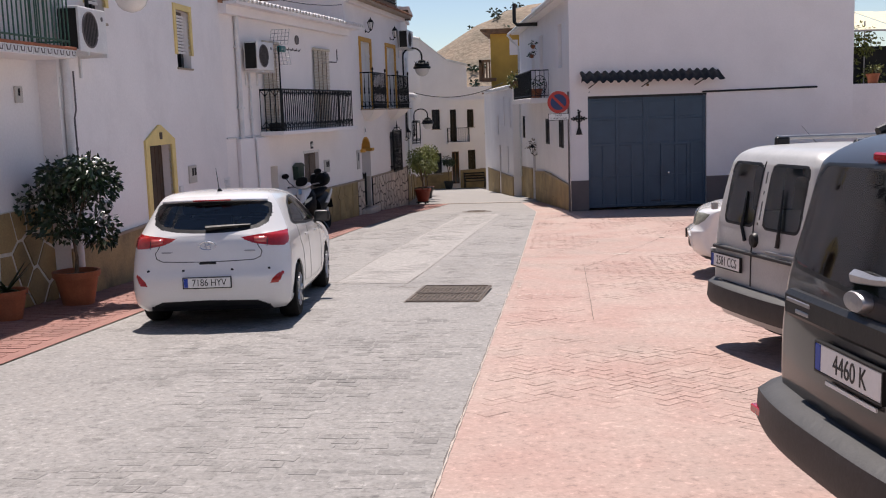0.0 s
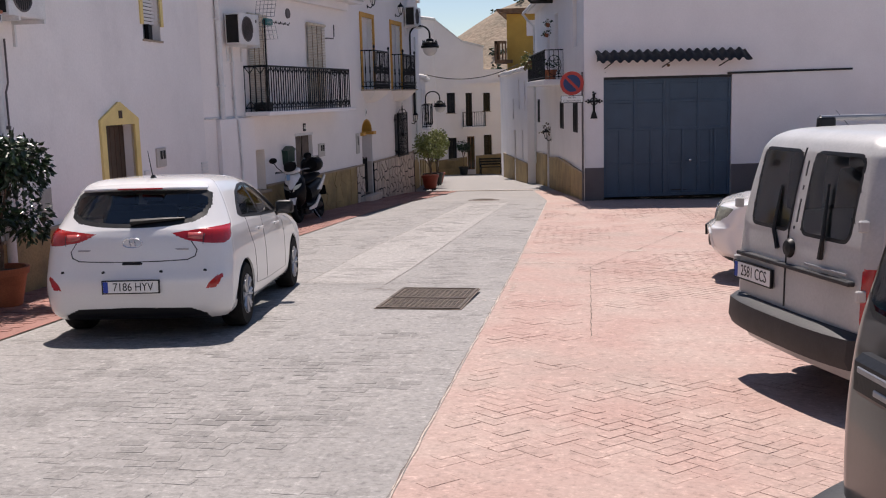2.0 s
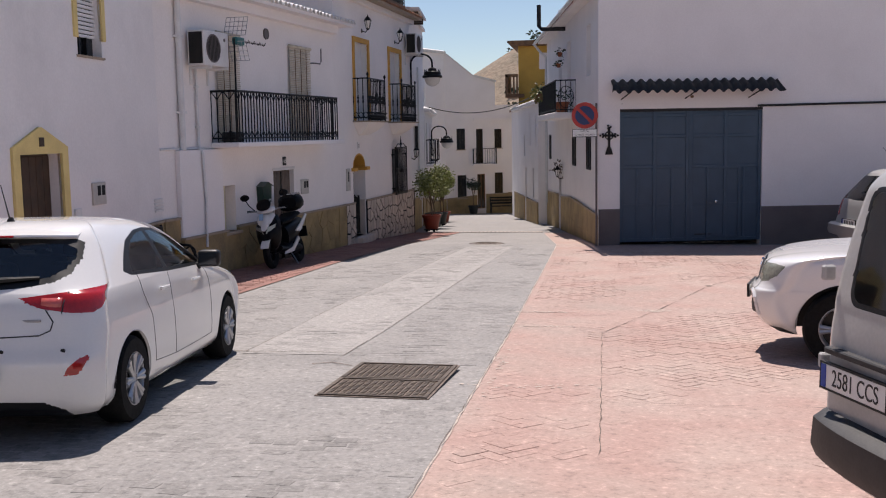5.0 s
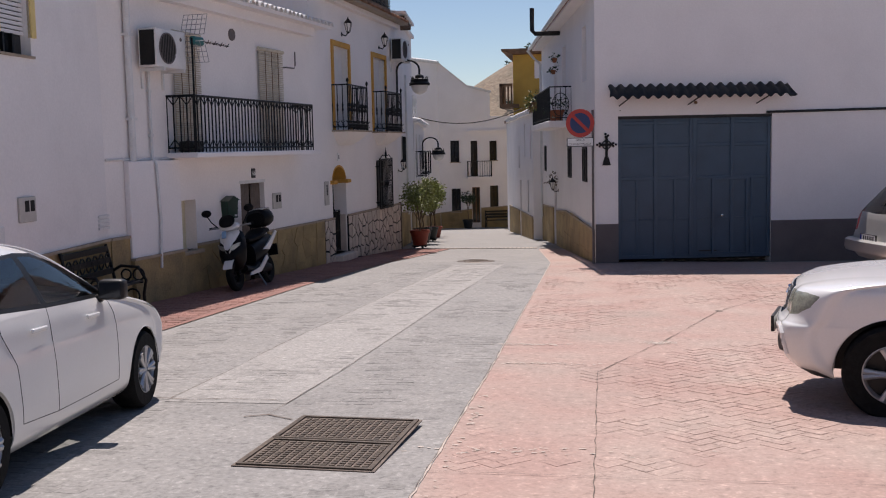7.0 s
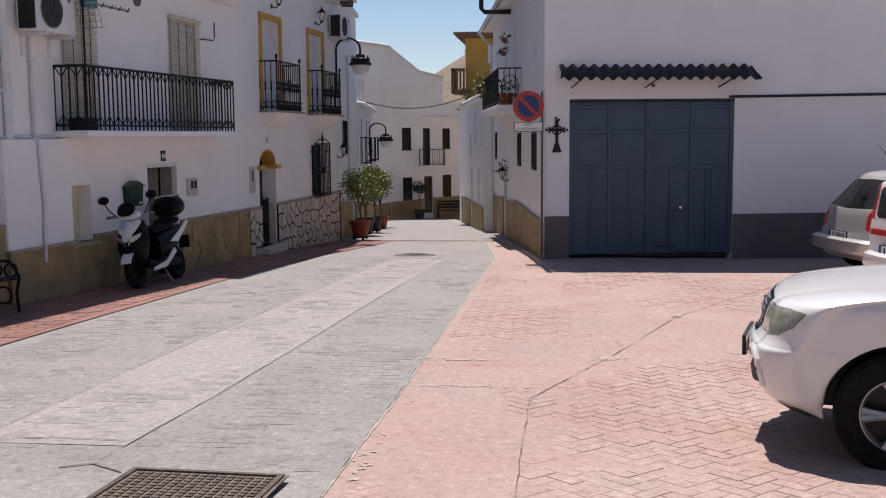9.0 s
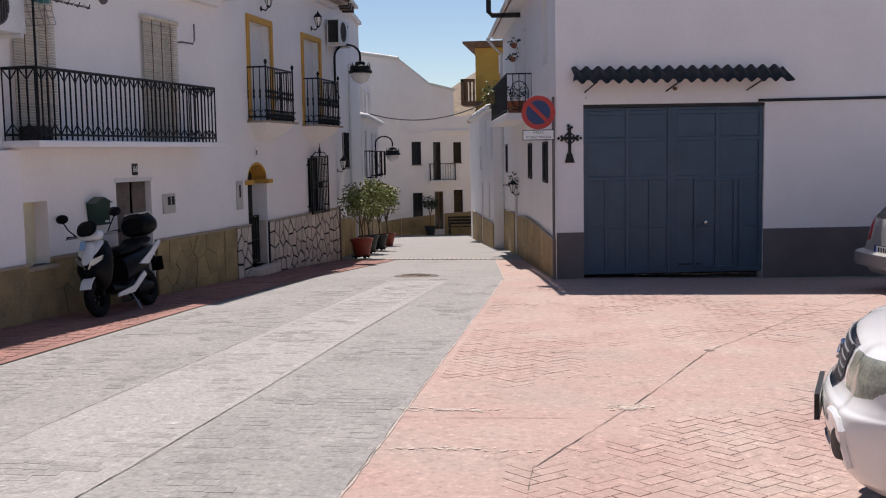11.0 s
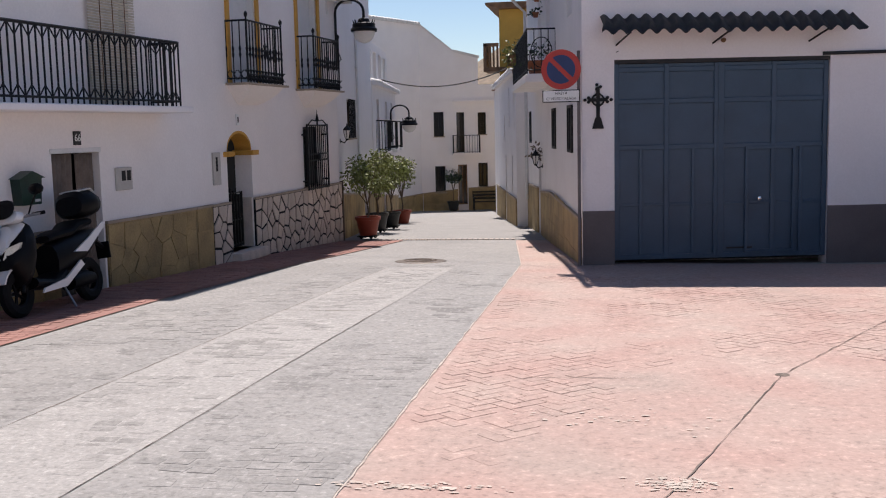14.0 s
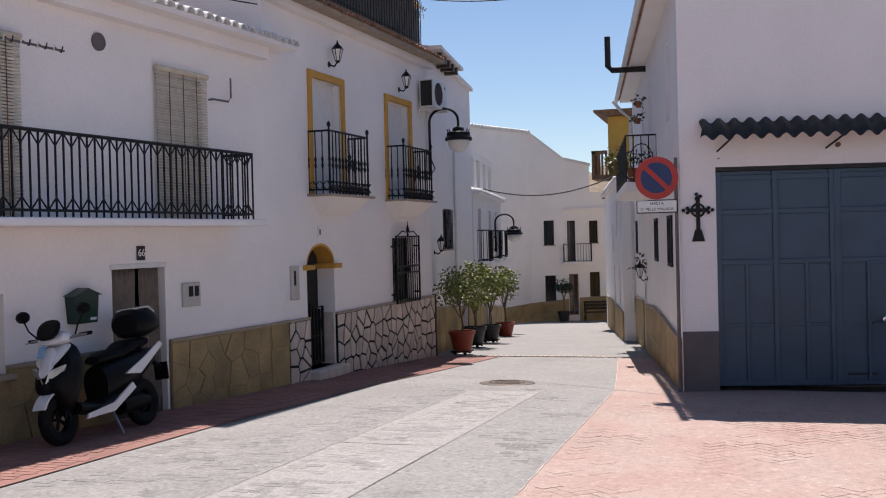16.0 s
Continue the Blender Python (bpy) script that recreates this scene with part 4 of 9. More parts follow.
box(bm, 0.36, 0.40, 0.032, 0.06, 0.12, 1.66, 0.004)
box(bm, 1.06, 1.10, 0.032, 0.06, 0.12, 1.66, 0.004)
box(bm, 0.36, 1.10, 0.030, 0.06, 1.62, 1.67, 0.004)
box(bm, 0.36, 1.10, 0.030, 0.06, 0.10, 0.14, 0.004)
part("wicket_frame", bm, BLUE, gd)
bm = bmesh.new()
lathe(bm, [(0.0, -0.06), (0.03, -0.055), (0.035, -0.03), (0.012, -0.02), (0.012, 0.05)], 12, (0.56, 0.03, 0.90), "y", False)
part("knob", bm, CHROME, gd, "round metal knob", None, True)
bm = bmesh.new()
box(bm, -0.045, -0.02, 0.03, 0.09, 0.03, GH - 0.06)
part("astragal", bm, BLUE, gd)
bm = bmesh.new()
box(bm, -GW / 2, GW / 2, 0.01, 0.12, GH - 0.055, GH)
part("head_track", bm, DARK_METAL, gd)
bm = bmesh.new()
box(bm, 0.1, 0.48, 0.05, 0.068, 0.16, 0.185)
part("letter_slot", bm, DARK_METAL, gd)

# ---- paving ----
road = strip("road", ROAD, red_edge, pink_edge, -14, 33.1, 0.0, "grey stamped concrete street with a worn surface", "road")
strip("road_lower", ROAD, lambda y: wall_left(y) - 0.1, wall_right, 33.1, 60, 0.0, "grey concrete street going down to the bend", "road")
light = strip("road_band", ROAD_LIGHT, seam_l, seam_r, 13.5, 26.6, 0.004, "lighter patch of stamped concrete in the street", "road")
pave = strip("pavement", PINK, pink_edge, lambda y: 14.0 if y < 27 else wall_right(y), -14, 27.3, 0.0, "pink stamped concrete forecourt with herringbone relief", "pavement")
strip("pavement_right", PINK, pink_edge, wall_right, 27.3, 33.1, 0.0, "pink pavement strip along the garage house", "pavement")
red = strip("pavement_left", RED_TILE, wall_left, red_edge, -14, 33.1, 0.012, "red paved strip along the house fronts", "pavement")


def flat(name, mat, pts, width, lift, parent, z_off=0.0):
    """A narrow strip along a line of points on the ground."""
    bm = bmesh.new()
    rnd = random.Random(len(pts) + round(pts[0][0] * 100))
    rows = []
    fine = []
    for (x0, y0), (x1, y1) in zip(pts, pts[1:]):
        n = max(2, int(math.hypot(x1 - x0, y1 - y0) / 0.12))
        fine += [(x0 + (x1 - x0) * k / n, y0 + (y1 - y0) * k / n) for k in range(n)]
    fine.append(pts[-1])
    for i, (x, y) in enumerate(fine):
        a, b = fine[max(0, i - 1)], fine[min(len(fine) - 1, i + 1)]
        d = Vector((b[0] - a[0], b[1] - a[1])).normalized()
        w = width * rnd.uniform(0.15, 1.35) / 2
        o = rnd.uniform(-0.006, 0.006)
        rows.append([bm.verts.new((x - d.y * (s * w + o), y + d.x * (s * w + o), ground_z(y) + lift)) for s in (-1, 1)])
    for r0, r1 in zip(rows, rows[1:]):
        bm.faces.new((r0[0], r0[1], r1[1], r1[0]))
    return part(name, bm, mat, parent)


flat("crack", CRACK, [(1.62, 10.2), (1.63, 11.65), (1.64, 15.11)], 0.0072, 0.006, pave)
flat("crack", CRACK, [(1.64, 15.11), (2.45, 17.2), (3.18, 19.34), (4.6, 22.0), (6.2, 24.4)], 0.0090, 0.006, pave)
flat("crack", CRACK, [(0.66, 16.35), (1.0, 16.34), (1.9, 16.4)], 0.0072, 0.006, pave)
flat("crack", CRACK, [(1.35, 19.1), (2.3, 19.15)], 0.0072, 0.006, pave)
flat("crack", CRACK, [(0.66, 11.66), (1.6, 11.64), (4.5, 11.6)], 0.0054, 0.010, pave)
flat("crack", CRACK, [(-1.95, 13.62), (-1.6, 13.58), (-1.3, 13.64), (-0.8, 13.6)], 0.0135, 0.010, road)
flat("crack", CRACK, [(-1.80, 13.6), (-1.78, 16.4), (-1.62, 19.5), (-1.5, 22.3), (-1.3, 26.5)], 0.008, 0.0065, road)
flat("crack", CRACK, [(-0.80, 13.0), (-0.72, 15.2), (-0.60, 18.0), (-0.46, 22.2)], 0.005, 0.0065, road)
flat("crack", CRACK, [(-1.5, 22.3), (-1.0, 22.27), (-0.45, 22.3)], 0.012, 0.0065, road)
flat("crack", CRACK, [(-0.56, 12.95), (-0.8, 13.1), (-0.95, 13.0)], 0.0180, 0.0065, road)
flat("joint", LIME, [(0.655, 2.5), (0.655, 12.0), (0.66, 20.0), (0.66, 27.0), (0.14, 32.2)], 0.014, 0.006, road)
flat("crack", CRACK, [(0.645, 3.0), (0.645, 12.0), (0.648, 20.0)], 0.004, 0.0068, road)
flat("drain_line", CRACK, [(-3.0, 33.25), (-1.5, 33.3), (0.05, 33.3)], 0.10, 0.012, road)
for i in range(26):
    bm = bmesh.new()
    x = -2.95 + i * 0.115
    box(bm, x, x + 0.07, 33.24, 33.36, ground_z(33.3) - 0.01, ground_z(33.3) + 0.022)
    part("cobble", bm, LIME, road)
bm = bmesh.new()
lathe(bm, [(0.0, 0.009), (0.03, 0.008), (0.055, 0.003)], 9, (3.18, 19.34, ground_z(19.34)), "z", False)
part("drain", bm, CRACK, pave)

rnd = random.Random(17)
for cx, cy, sx2, sy2, n in ((1.0, 16.6, 0.35, 0.05, 40), (2.3, 16.78, 0.18, 0.09, 46), (1.1, 15.5, 0.5, 0.05, 26), (1.2, 12.2, 0.6, 0.1, 24), (2.0, 18.0, 0.7, 0.2, 20), (0.75, 13.0, 0.05, 1.2, 20)):
    bm = bmesh.new()
    for _ in range(n * 4):
        x, y = cx + rnd.gauss(0, 1) * sx2 * 0.6, cy + rnd.gauss(0, 1) * sy2 * 0.6
        r = 0.004 + 0.014 * rnd.random() ** 2
        bm.faces.new([bm.verts.new((x + r * rnd.uniform(0.6, 2.0) * math.cos(a), y + r * rnd.uniform(0.3, 0.9) * math.sin(a), ground_z(y) + 0.006)) for a in [k * math.pi / 3 for k in range(6)]])
    tagged(part("lime_spill", bm, LIME, pave), kind="stuff")

# ---- vehicles ----
from mathutils.bvhtree import BVHTree

CAR_WHITE = material("white car paint", (0.74, 0.735, 0.725), 0.22, var=0.015, scale=2, bump=0, coat=0.8)
VAN_WHITE = material("dusty white van paint", (0.46, 0.455, 0.44), 0.4, var=0.05, scale=3, bump=0.05, coat=0.4, stain=0.12, stain_scale=2)
CAR_SILVER = material("silver car paint", (0.50, 0.49, 0.47), 0.32, 0.5, var=0.03, scale=3, bump=0, coat=0.6)
CAR_GREY = material("dark grey metallic paint", (0.045, 0.040, 0.037), 0.35, 0.4, var=0.05, scale=3, bump=0.02, coat=0.6, stain=0.1, stain_scale=2)
TRIM_BLACK = material("black plastic trim", (0.009, 0.009, 0.010), 0.45, spec=0.35, var=0.12, scale=12, bump=0.15)
TRIM_GREY = material("grey plastic bumper", (0.026, 0.026, 0.028), 0.6, var=0.12, scale=12, bump=0.2, stain=0.2, stain_scale=4)
RUBBER = material("tyre rubber", (0.010, 0.010, 0.010), 0.85, spec=0.2, var=0.2, scale=20, bump=0.3)
ALLOY = material("silver wheel cover", (0.45, 0.45, 0.46), 0.35, 0.6, var=0.05, scale=10, bump=0)
RED_LIGHT = material("red lamp glass", (0.42, 0.012, 0.012), 0.12, var=0.1, scale=20, bump=0, coat=0.8)
LAMP_PINK = material("pale red lamp glass", (0.55, 0.10, 0.09), 0.15, var=0.1, scale=20, bump=0, coat=0.8)
CLOUDY_LIGHT = material("cloudy lamp glass", (0.30, 0.31, 0.25), 0.25, 0.0, var=0.2, scale=9, bump=0, coat=0.6)
CLEAR_LIGHT = material("clear lamp glass", (0.42, 0.43, 0.40), 0.12, 0.3, var=0.12, scale=14, bump=0, coat=0.8)
PLATE = material("plate white", (0.78, 0.78, 0.76), 0.4, var=0.02, scale=20, bump=0)
PLATE_BLUE = material("plate blue", (0.01, 0.05, 0.35), 0.4, var=0.02, scale=20, bump=0)
INK = material("black ink", (0.012, 0.012, 0.013), 0.5, var=0.05, scale=20, bump=0)
SEAT = material("dark seat cloth", (0.03, 0.03, 0.033), 0.9, var=0.15, scale=12, bump=0.2)
STRIPE_RED = material("red stripe", (0.45, 0.015, 0.02), 0.4, var=0.05, scale=10, bump=0)
HELMET_BLUE = material("light blue decal", (0.25, 0.42, 0.62), 0.35, var=0.05, scale=10, bump=0)


def car_glass():
    m = bpy.data.materials.new("tinted car glass")
    m.use_nodes = True
    n, l = m.node_tree.nodes, m.node_tree.links
    n.remove(n["Principled BSDF"])
    tr, gl, mx, fr = n.new("ShaderNodeBsdfTransparent"), n.new("ShaderNodeBsdfGlossy"), n.new("ShaderNodeMixShader"), n.new("ShaderNodeFresnel")
    tr.inputs[0].default_value, gl.inputs["Roughness"].default_value, fr.inputs[0].default_value = (0.68, 0.71, 0.70, 1), 0.04, 1.85
    l.new(fr.outputs[0], mx.inputs[0]), l.new(tr.outputs[0], mx.inputs[1]), l.new(gl.outputs[0], mx.inputs[2])
    l.new(mx.outputs[0], n["Material Output"].inputs[0])
    return m


CAR_GLASS = car_glass()


def letters(name, text, size, mat, parent, m, depth=0.002, label=""):
    cu = bpy.data.curves.new(name, "FONT")
    cu.body, cu.size, cu.align_x, cu.align_y, cu.extrude = text, size, "CENTER", "CENTER", depth
    tmp = new(name, cu)
    me = bpy.data.meshes.new_from_object(tmp.evaluated_get(bpy.context.evaluated_depsgraph_get()))
    bpy.data.objects.remove(tmp)
    me.materials.clear()
    me.materials.append(mat)
    return share(name, me, parent, m, label)


def number_plate(parent, m, text, w=0.52, h=0.115):
    """m: origin at the plate's middle, x to the reader's right, z up, y away from the reader."""
    bm = bmesh.new()
    box(bm, -w / 2, w / 2, -0.012, 0.01, -h / 2, h / 2, 0.004)
    p = part("number_plate", bm, PLATE, parent, "white number plate " + text, m)
    bm = bmesh.new()
    box(bm, -w / 2 + 0.004, -w / 2 + 0.045, -0.015, -0.010, -h / 2 + 0.004, h / 2 - 0.004)
    part("blue_band", bm, PLATE_BLUE, p)
    bm = bmesh.new()
    for a, b, c, d in ((-w / 2 - 0.008, w / 2 + 0.008, -h / 2 - 0.008, -h / 2), (-w / 2 - 0.008, w / 2 + 0.008, h / 2, h / 2 + 0.008), (-w / 2 - 0.008, -w / 2, -h / 2, h / 2), (w / 2, w / 2 + 0.008, -h / 2, h / 2)):
        box(bm, a, b, -0.014, 0.01, c, d)
    part("plate_frame", bm, TRIM_BLACK, p)
    if not text:
        for k in range(6):
            bm = bmesh.new()
            box(bm, -0.16 + k * 0.065, -0.125 + k * 0.065, -0.0145, -0.011, -0.035, 0.035)
            part("character_bar", bm, INK, p)
        return p
    letters("characters", text, h * 0.98, INK, p, Matrix.Translation((0.022, -0.0135, -0.002)) @ Matrix.Rotation(radians(90), 4, "X") @ Matrix.Diagonal((0.80, 1, 1, 1)), 0.001)
    return p


NR, NC, NS, NF = 12, 5, 46, 12


def car_grid(levels, arches):
    """The car's skin: rings round the plan at each level. x forward from the tail, y to the left."""
    grid = []
    for j, (z, xr, xf, w, rr, rf, br, bf) in enumerate(levels):
        ring = []
        wr, wf = w - rr, w - rf
        for i in range(NR):
            y = wr - 2 * wr * i / (NR - 1)
            ring.append((xr + br * (y / w) ** 2, y, z))
        cxr, cxf = xr + br * (wr / w) ** 2 + rr, xf - bf * (wf / w) ** 2 - rf
        for i in range(1, NC + 1):
            a = math.pi / 2 * i / (NC + 1)
            ring.append((cxr - rr * math.cos(a), -wr - rr * math.sin(a), z))
        for i in range(NS):
            u = i / (NS - 1)
            ring.append((cxr + (cxf - cxr) * u, -w * (1 - 0.035 * abs(2 * u - 1) ** 3), z))
        for i in range(1, NC + 1):
            a = math.pi / 2 * i / (NC + 1)
            ring.append((cxf + rf * math.sin(a), -wf - rf * math.cos(a), z))
        for i in range(NF):
            y = -wf + 2 * wf * i / (NF - 1)
            ring.append((xf - bf * (y / w) ** 2, y, z))
        mirror = ring[NR + NC + NS:NR + NC + NS + NC][::-1]
        ring += [(x, -y, q) for x, y, q in mirror]
        ring += [(x, -y, q) for x, y, q in ring[NR + NC:NR + NC + NS][::-1]]
        ring += [(x, -y, q) for x, y, q in ring[NR:NR + NC][::-1]]
        out = []
        for x, y, q in ring:
            for xw, rad, zc in arches:
                if abs(x - xw) < rad and abs(y) > w - 0.3:
                    q = max(q, zc + math.sqrt(rad * rad - (x - xw) ** 2) + 0.006 * j)
            out.append(Vector((x, y, q)))
        grid.append(out)
    return grid


def spline(a, axis, f, closed):
    """Catmull-Rom refinement of a grid of points along one axis."""
    a = np.moveaxis(a, axis, 0)
    n = len(a)
    idx = lambda k: a[k % n] if closed else a[min(max(k, 0), n - 1)]
    out = []
    for i in range(n if closed else n - 1):
        p0, p1, p2, p3 = idx(i - 1), idx(i), idx(i + 1), idx(i + 2)
        for q in range(f):
            t = q / f
            out.append(0.5 * (2 * p1 + (p2 - p0) * t + (2 * p0 - 5 * p1 + 4 * p2 - p3) * t * t + (3 * p1 - p0 - 3 * p2 + p3) * t ** 3))
    if not closed:
        out.append(a[-1])
    return np.moveaxis(np.array(out), 0, axis)


def inside(poly, u, v):
    """Which of the points lie in the outline."""
    res = np.zeros(u.shape, bool)
    for (x0, y0), (x1, y1) in zip(poly, np.roll(poly, -1, 0)):
        if y0 != y1:
            res ^= ((y0 > v) != (y1 > v)) & (u < (x1 - x0) * (v - y0) / (y1 - y0) + x0)
    return res


def nearest_on(poly, u, v):
    """Offsets from the points to the nearest place on the outline, and the distance."""
    best = np.full(u.shape, 9.0)
    du, dv = np.zeros(u.shape), np.zeros(u.shape)
    for (x0, y0), (x1, y1) in zip(poly, np.roll(poly, -1, 0)):
        ex, ey = x1 - x0, y1 - y0
        t = np.clip(((u - x0) * ex + (v - y0) * ey) / (ex * ex + ey * ey + 1e-12), 0, 1)
        a, b = x0 + t * ex - u, y0 + t * ey - v
        d = np.hypot(a, b)
        m = d < best
        best[m], du[m], dv[m] = d[m], a[m], b[m]
    return du, dv, best


def fine_skin(car, levels, arches, regions, mats, fi=6, fj=8):
    """A smooth car body cut into parts along outlines. A region is (part, face, outline): on "rear" and "front" the outline runs in
    metres round the body from its middle and in height, on "side" along the car and in height, on both sides."""
    g = np.array([[tuple(p) for p in ring] for ring in car_grid(levels, [])])
    g = spline(spline(g, 1, fi, True), 0, fj, False)
    n = g.shape[1]
    half = np.abs(g[:, :, 1]).max(1)[:, None] * np.ones((1, n))
    ends = {}
    step = np.hypot(*(np.roll(g, -1, 1) - g)[:, :, :2].transpose(2, 0, 1))
    for face, mid in (("rear", fi * (NR - 1) / 2), ("front", fi * (FRONT0 + (NF - 1) / 2))):
        m = int(round(mid))
        s2 = np.roll(step, -m, 1)
        run = np.concatenate([np.zeros((len(g), 1)), np.cumsum(s2, 1)[:, :-1]], 1)
        total = s2.sum(1)[:, None]
        run = np.where(run > total / 2, run - total, run)
        ends[face] = np.roll(run, m, 1)
    flat_regions = []
    for nm, face, outline in regions:
        for sgn in ((1, -1) if face == "side" or min(p[0] for p in outline) > 0 else (0,)):
            flat_regions.append((nm, face, sgn, np.array(outline, float)))
    tz = np.gradient(g, axis=0)
    tz /= np.maximum(np.abs(tz[:, :, 2:3]), 1e-4)
    tu = (np.roll(g, -1, 1) - np.roll(g, 1, 1))
    length = np.maximum(np.hypot(tu[:, :, 0], tu[:, :, 1]), 1e-5)[:, :, None]
    tu = tu / length

    def zone(face, sgn, q, e, h):
        if face == "side":
            return (q[..., 1] * sgn > 0.70 * h), q[..., 0]
        return (np.abs(e[face]) < 1.3), e[face] * (sgn or 1)

    moved = np.zeros(g.shape[:2], bool)
    wide = np.minimum(step, np.roll(step, 1, 1))
    tall = np.abs(np.gradient(g[:, :, 2], axis=0))
    for nm, face, sgn, poly in flat_regions:
        ok, u = zone(face, sgn, g, ends, half)
        du, dv, d = nearest_on(poly, u, g[:, :, 2])
        ok &= (d < 0.04) & (np.abs(du) < 0.5 * wide) & (np.abs(dv) < 0.5 * tall) & ~moved
        moved |= ok
        if face == "side":
            along_x = np.sign(tu[:, :, 0:1]) * tu / np.maximum(np.abs(tu[:, :, 0:1]), 0.3)
            move = du[:, :, None] * along_x + dv[:, :, None] * tz
        else:
            move = (du * (sgn or 1))[:, :, None] * tu + dv[:, :, None] * tz
            ends[face][ok] += (du * (sgn or 1))[ok]
        g[ok] += move[ok]
    for xw, rad, zc in arches:
        near = np.abs(g[:, :, 1]) > half.max() - 0.34
        dx, dz = g[:, :, 0] - xw, g[:, :, 2] - zc
        r = np.hypot(dx, dz)
        m = near & (r < rad)
        up = m & (dz > 0)
        g[:, :, 0][up] = xw + (dx * rad / np.maximum(r, 1e-4))[up]
        g[:, :, 2][up] = zc + (dz * rad / np.maximum(r, 1e-4))[up]
        lo = m & (dz <= 0)
        g[:, :, 0][lo] = xw + (np.where(dx >= 0, 1, -1) * np.sqrt(np.maximum(rad * rad - dz * dz, 0)))[lo]
    mean = lambda a: (a[:-1] + a[1:] + np.roll(a, -1, 1)[:-1] + np.roll(a, -1, 1)[1:]) / 4
    c, ch = mean(g), mean(half)
    ce = {k: mean(v) for k, v in ends.items()}
    label = np.full(c.shape[:2], -1)
    for k in reversed(range(len(flat_regions))):
        nm, face, sgn, poly = flat_regions[k]
        ok, u = zone(face, sgn, c, ce, ch)
        label[ok & inside(poly, u, c[:, :, 2])] = k
    for xw, rad, zc in arches:
        label[(np.abs(c[:, :, 1]) > half.max() - 0.30) & (np.hypot(c[:, :, 0] - xw, c[:, :, 2] - zc) < rad - 0.006)] = -2
    for k in range(-1, len(flat_regions)):
        cells = np.argwhere(label == k)
        if not len(cells):
            continue
        j, i = cells[:, 0], cells[:, 1]
        k2 = (i + 1) % n
        used, back_ref = np.unique(np.stack([j * n + i, j * n + k2, (j + 1) * n + k2, (j + 1) * n + i], 1), return_inverse=True)
        faces = back_ref.reshape(-1, 4).tolist()
        if k == -1 and used[-n] == (len(g) - 1) * n:
            faces.append(list(range(len(used) - n, len(used))))
        nm = "body" if k == -1 else flat_regions[k][0]
        me = bpy.data.meshes.new(nm)
        me.from_pydata(g.reshape(-1, 3)[used].tolist(), [], faces)
        me.validate()
        me.polygons.foreach_set("use_smooth", np.ones(len(me.polygons), bool))
        me.materials.append(mats[nm])
        share(nm, me, car)
    for xw, rad, zc in arches:
        for s in (-1, 1):
            bm = bmesh.new()
            w0, w1 = half.max() - 0.34, half.max() - 0.025
            rows = [[bm.verts.new((xw + (rad + 0.004) * math.cos(a), s * y, zc + (rad + 0.004) * math.sin(a))) for y in (w0, w1)] for a in [math.pi * k / 20 for k in range(21)]]
            for r0, r1 in zip(rows, rows[1:]):
                bm.faces.new((r0[0], r0[1], r1[1], r1[0]))
            part("wheel_arch", bm, TRIM_BLACK, car, "", None, True)
    quads = [(j * n + i, j * n + (i + 1) % n, (j + 1) * n + (i + 1) % n, (j + 1) * n + i) for j in range(len(g) - 1) for i in range(n)]
    return BVHTree.FromPolygons([Vector(p) for p in g.reshape(-1, 3)], quads)


def on_rear(tree, y, z, off=0.0):
    hit = tree.ray_cast(Vector((-1.0, y, z)), Vector((1, 0, 0)))[0]
    return (hit or Vector((0.1, y, z))) + Vector((-off, 0, 0))


def on_front(tree, y, z, off=0.0):
    hit = tree.ray_cast(Vector((7.0, y, z)), Vector((-1, 0, 0)))[0]
    return (hit or Vector((4.2, y, z))) + Vector((off, 0, 0))


def on_side(tree, x, z, s, off=0.0):
    hit = tree.ray_cast(Vector((x, s * 2.0, z)), Vector((0, -s, 0)))[0]
    return (hit or Vector((x, s * 0.8, z))) + Vector((0, s * off, 0))


def mirrored(points):
    """An outline given for one half, closed over the middle line."""
    return [tuple(p) for p in points] + [(-a, b) for a, b in reversed(points) if abs(a) > 1e-6]


def rounded(x0, x1, z0, z1, r, n=4):
    """A rectangle with round corners."""
    out = []
    for cx, cz, a0 in ((x1 - r, z1 - r, 0), (x0 + r, z1 - r, 90), (x0 + r, z0 + r, 180), (x1 - r, z0 + r, 270)):
        out += [(cx + r * math.cos(radians(a0 + 90 * k / n)), cz + r * math.sin(radians(a0 + 90 * k / n))) for k in range(n + 1)]
    return out


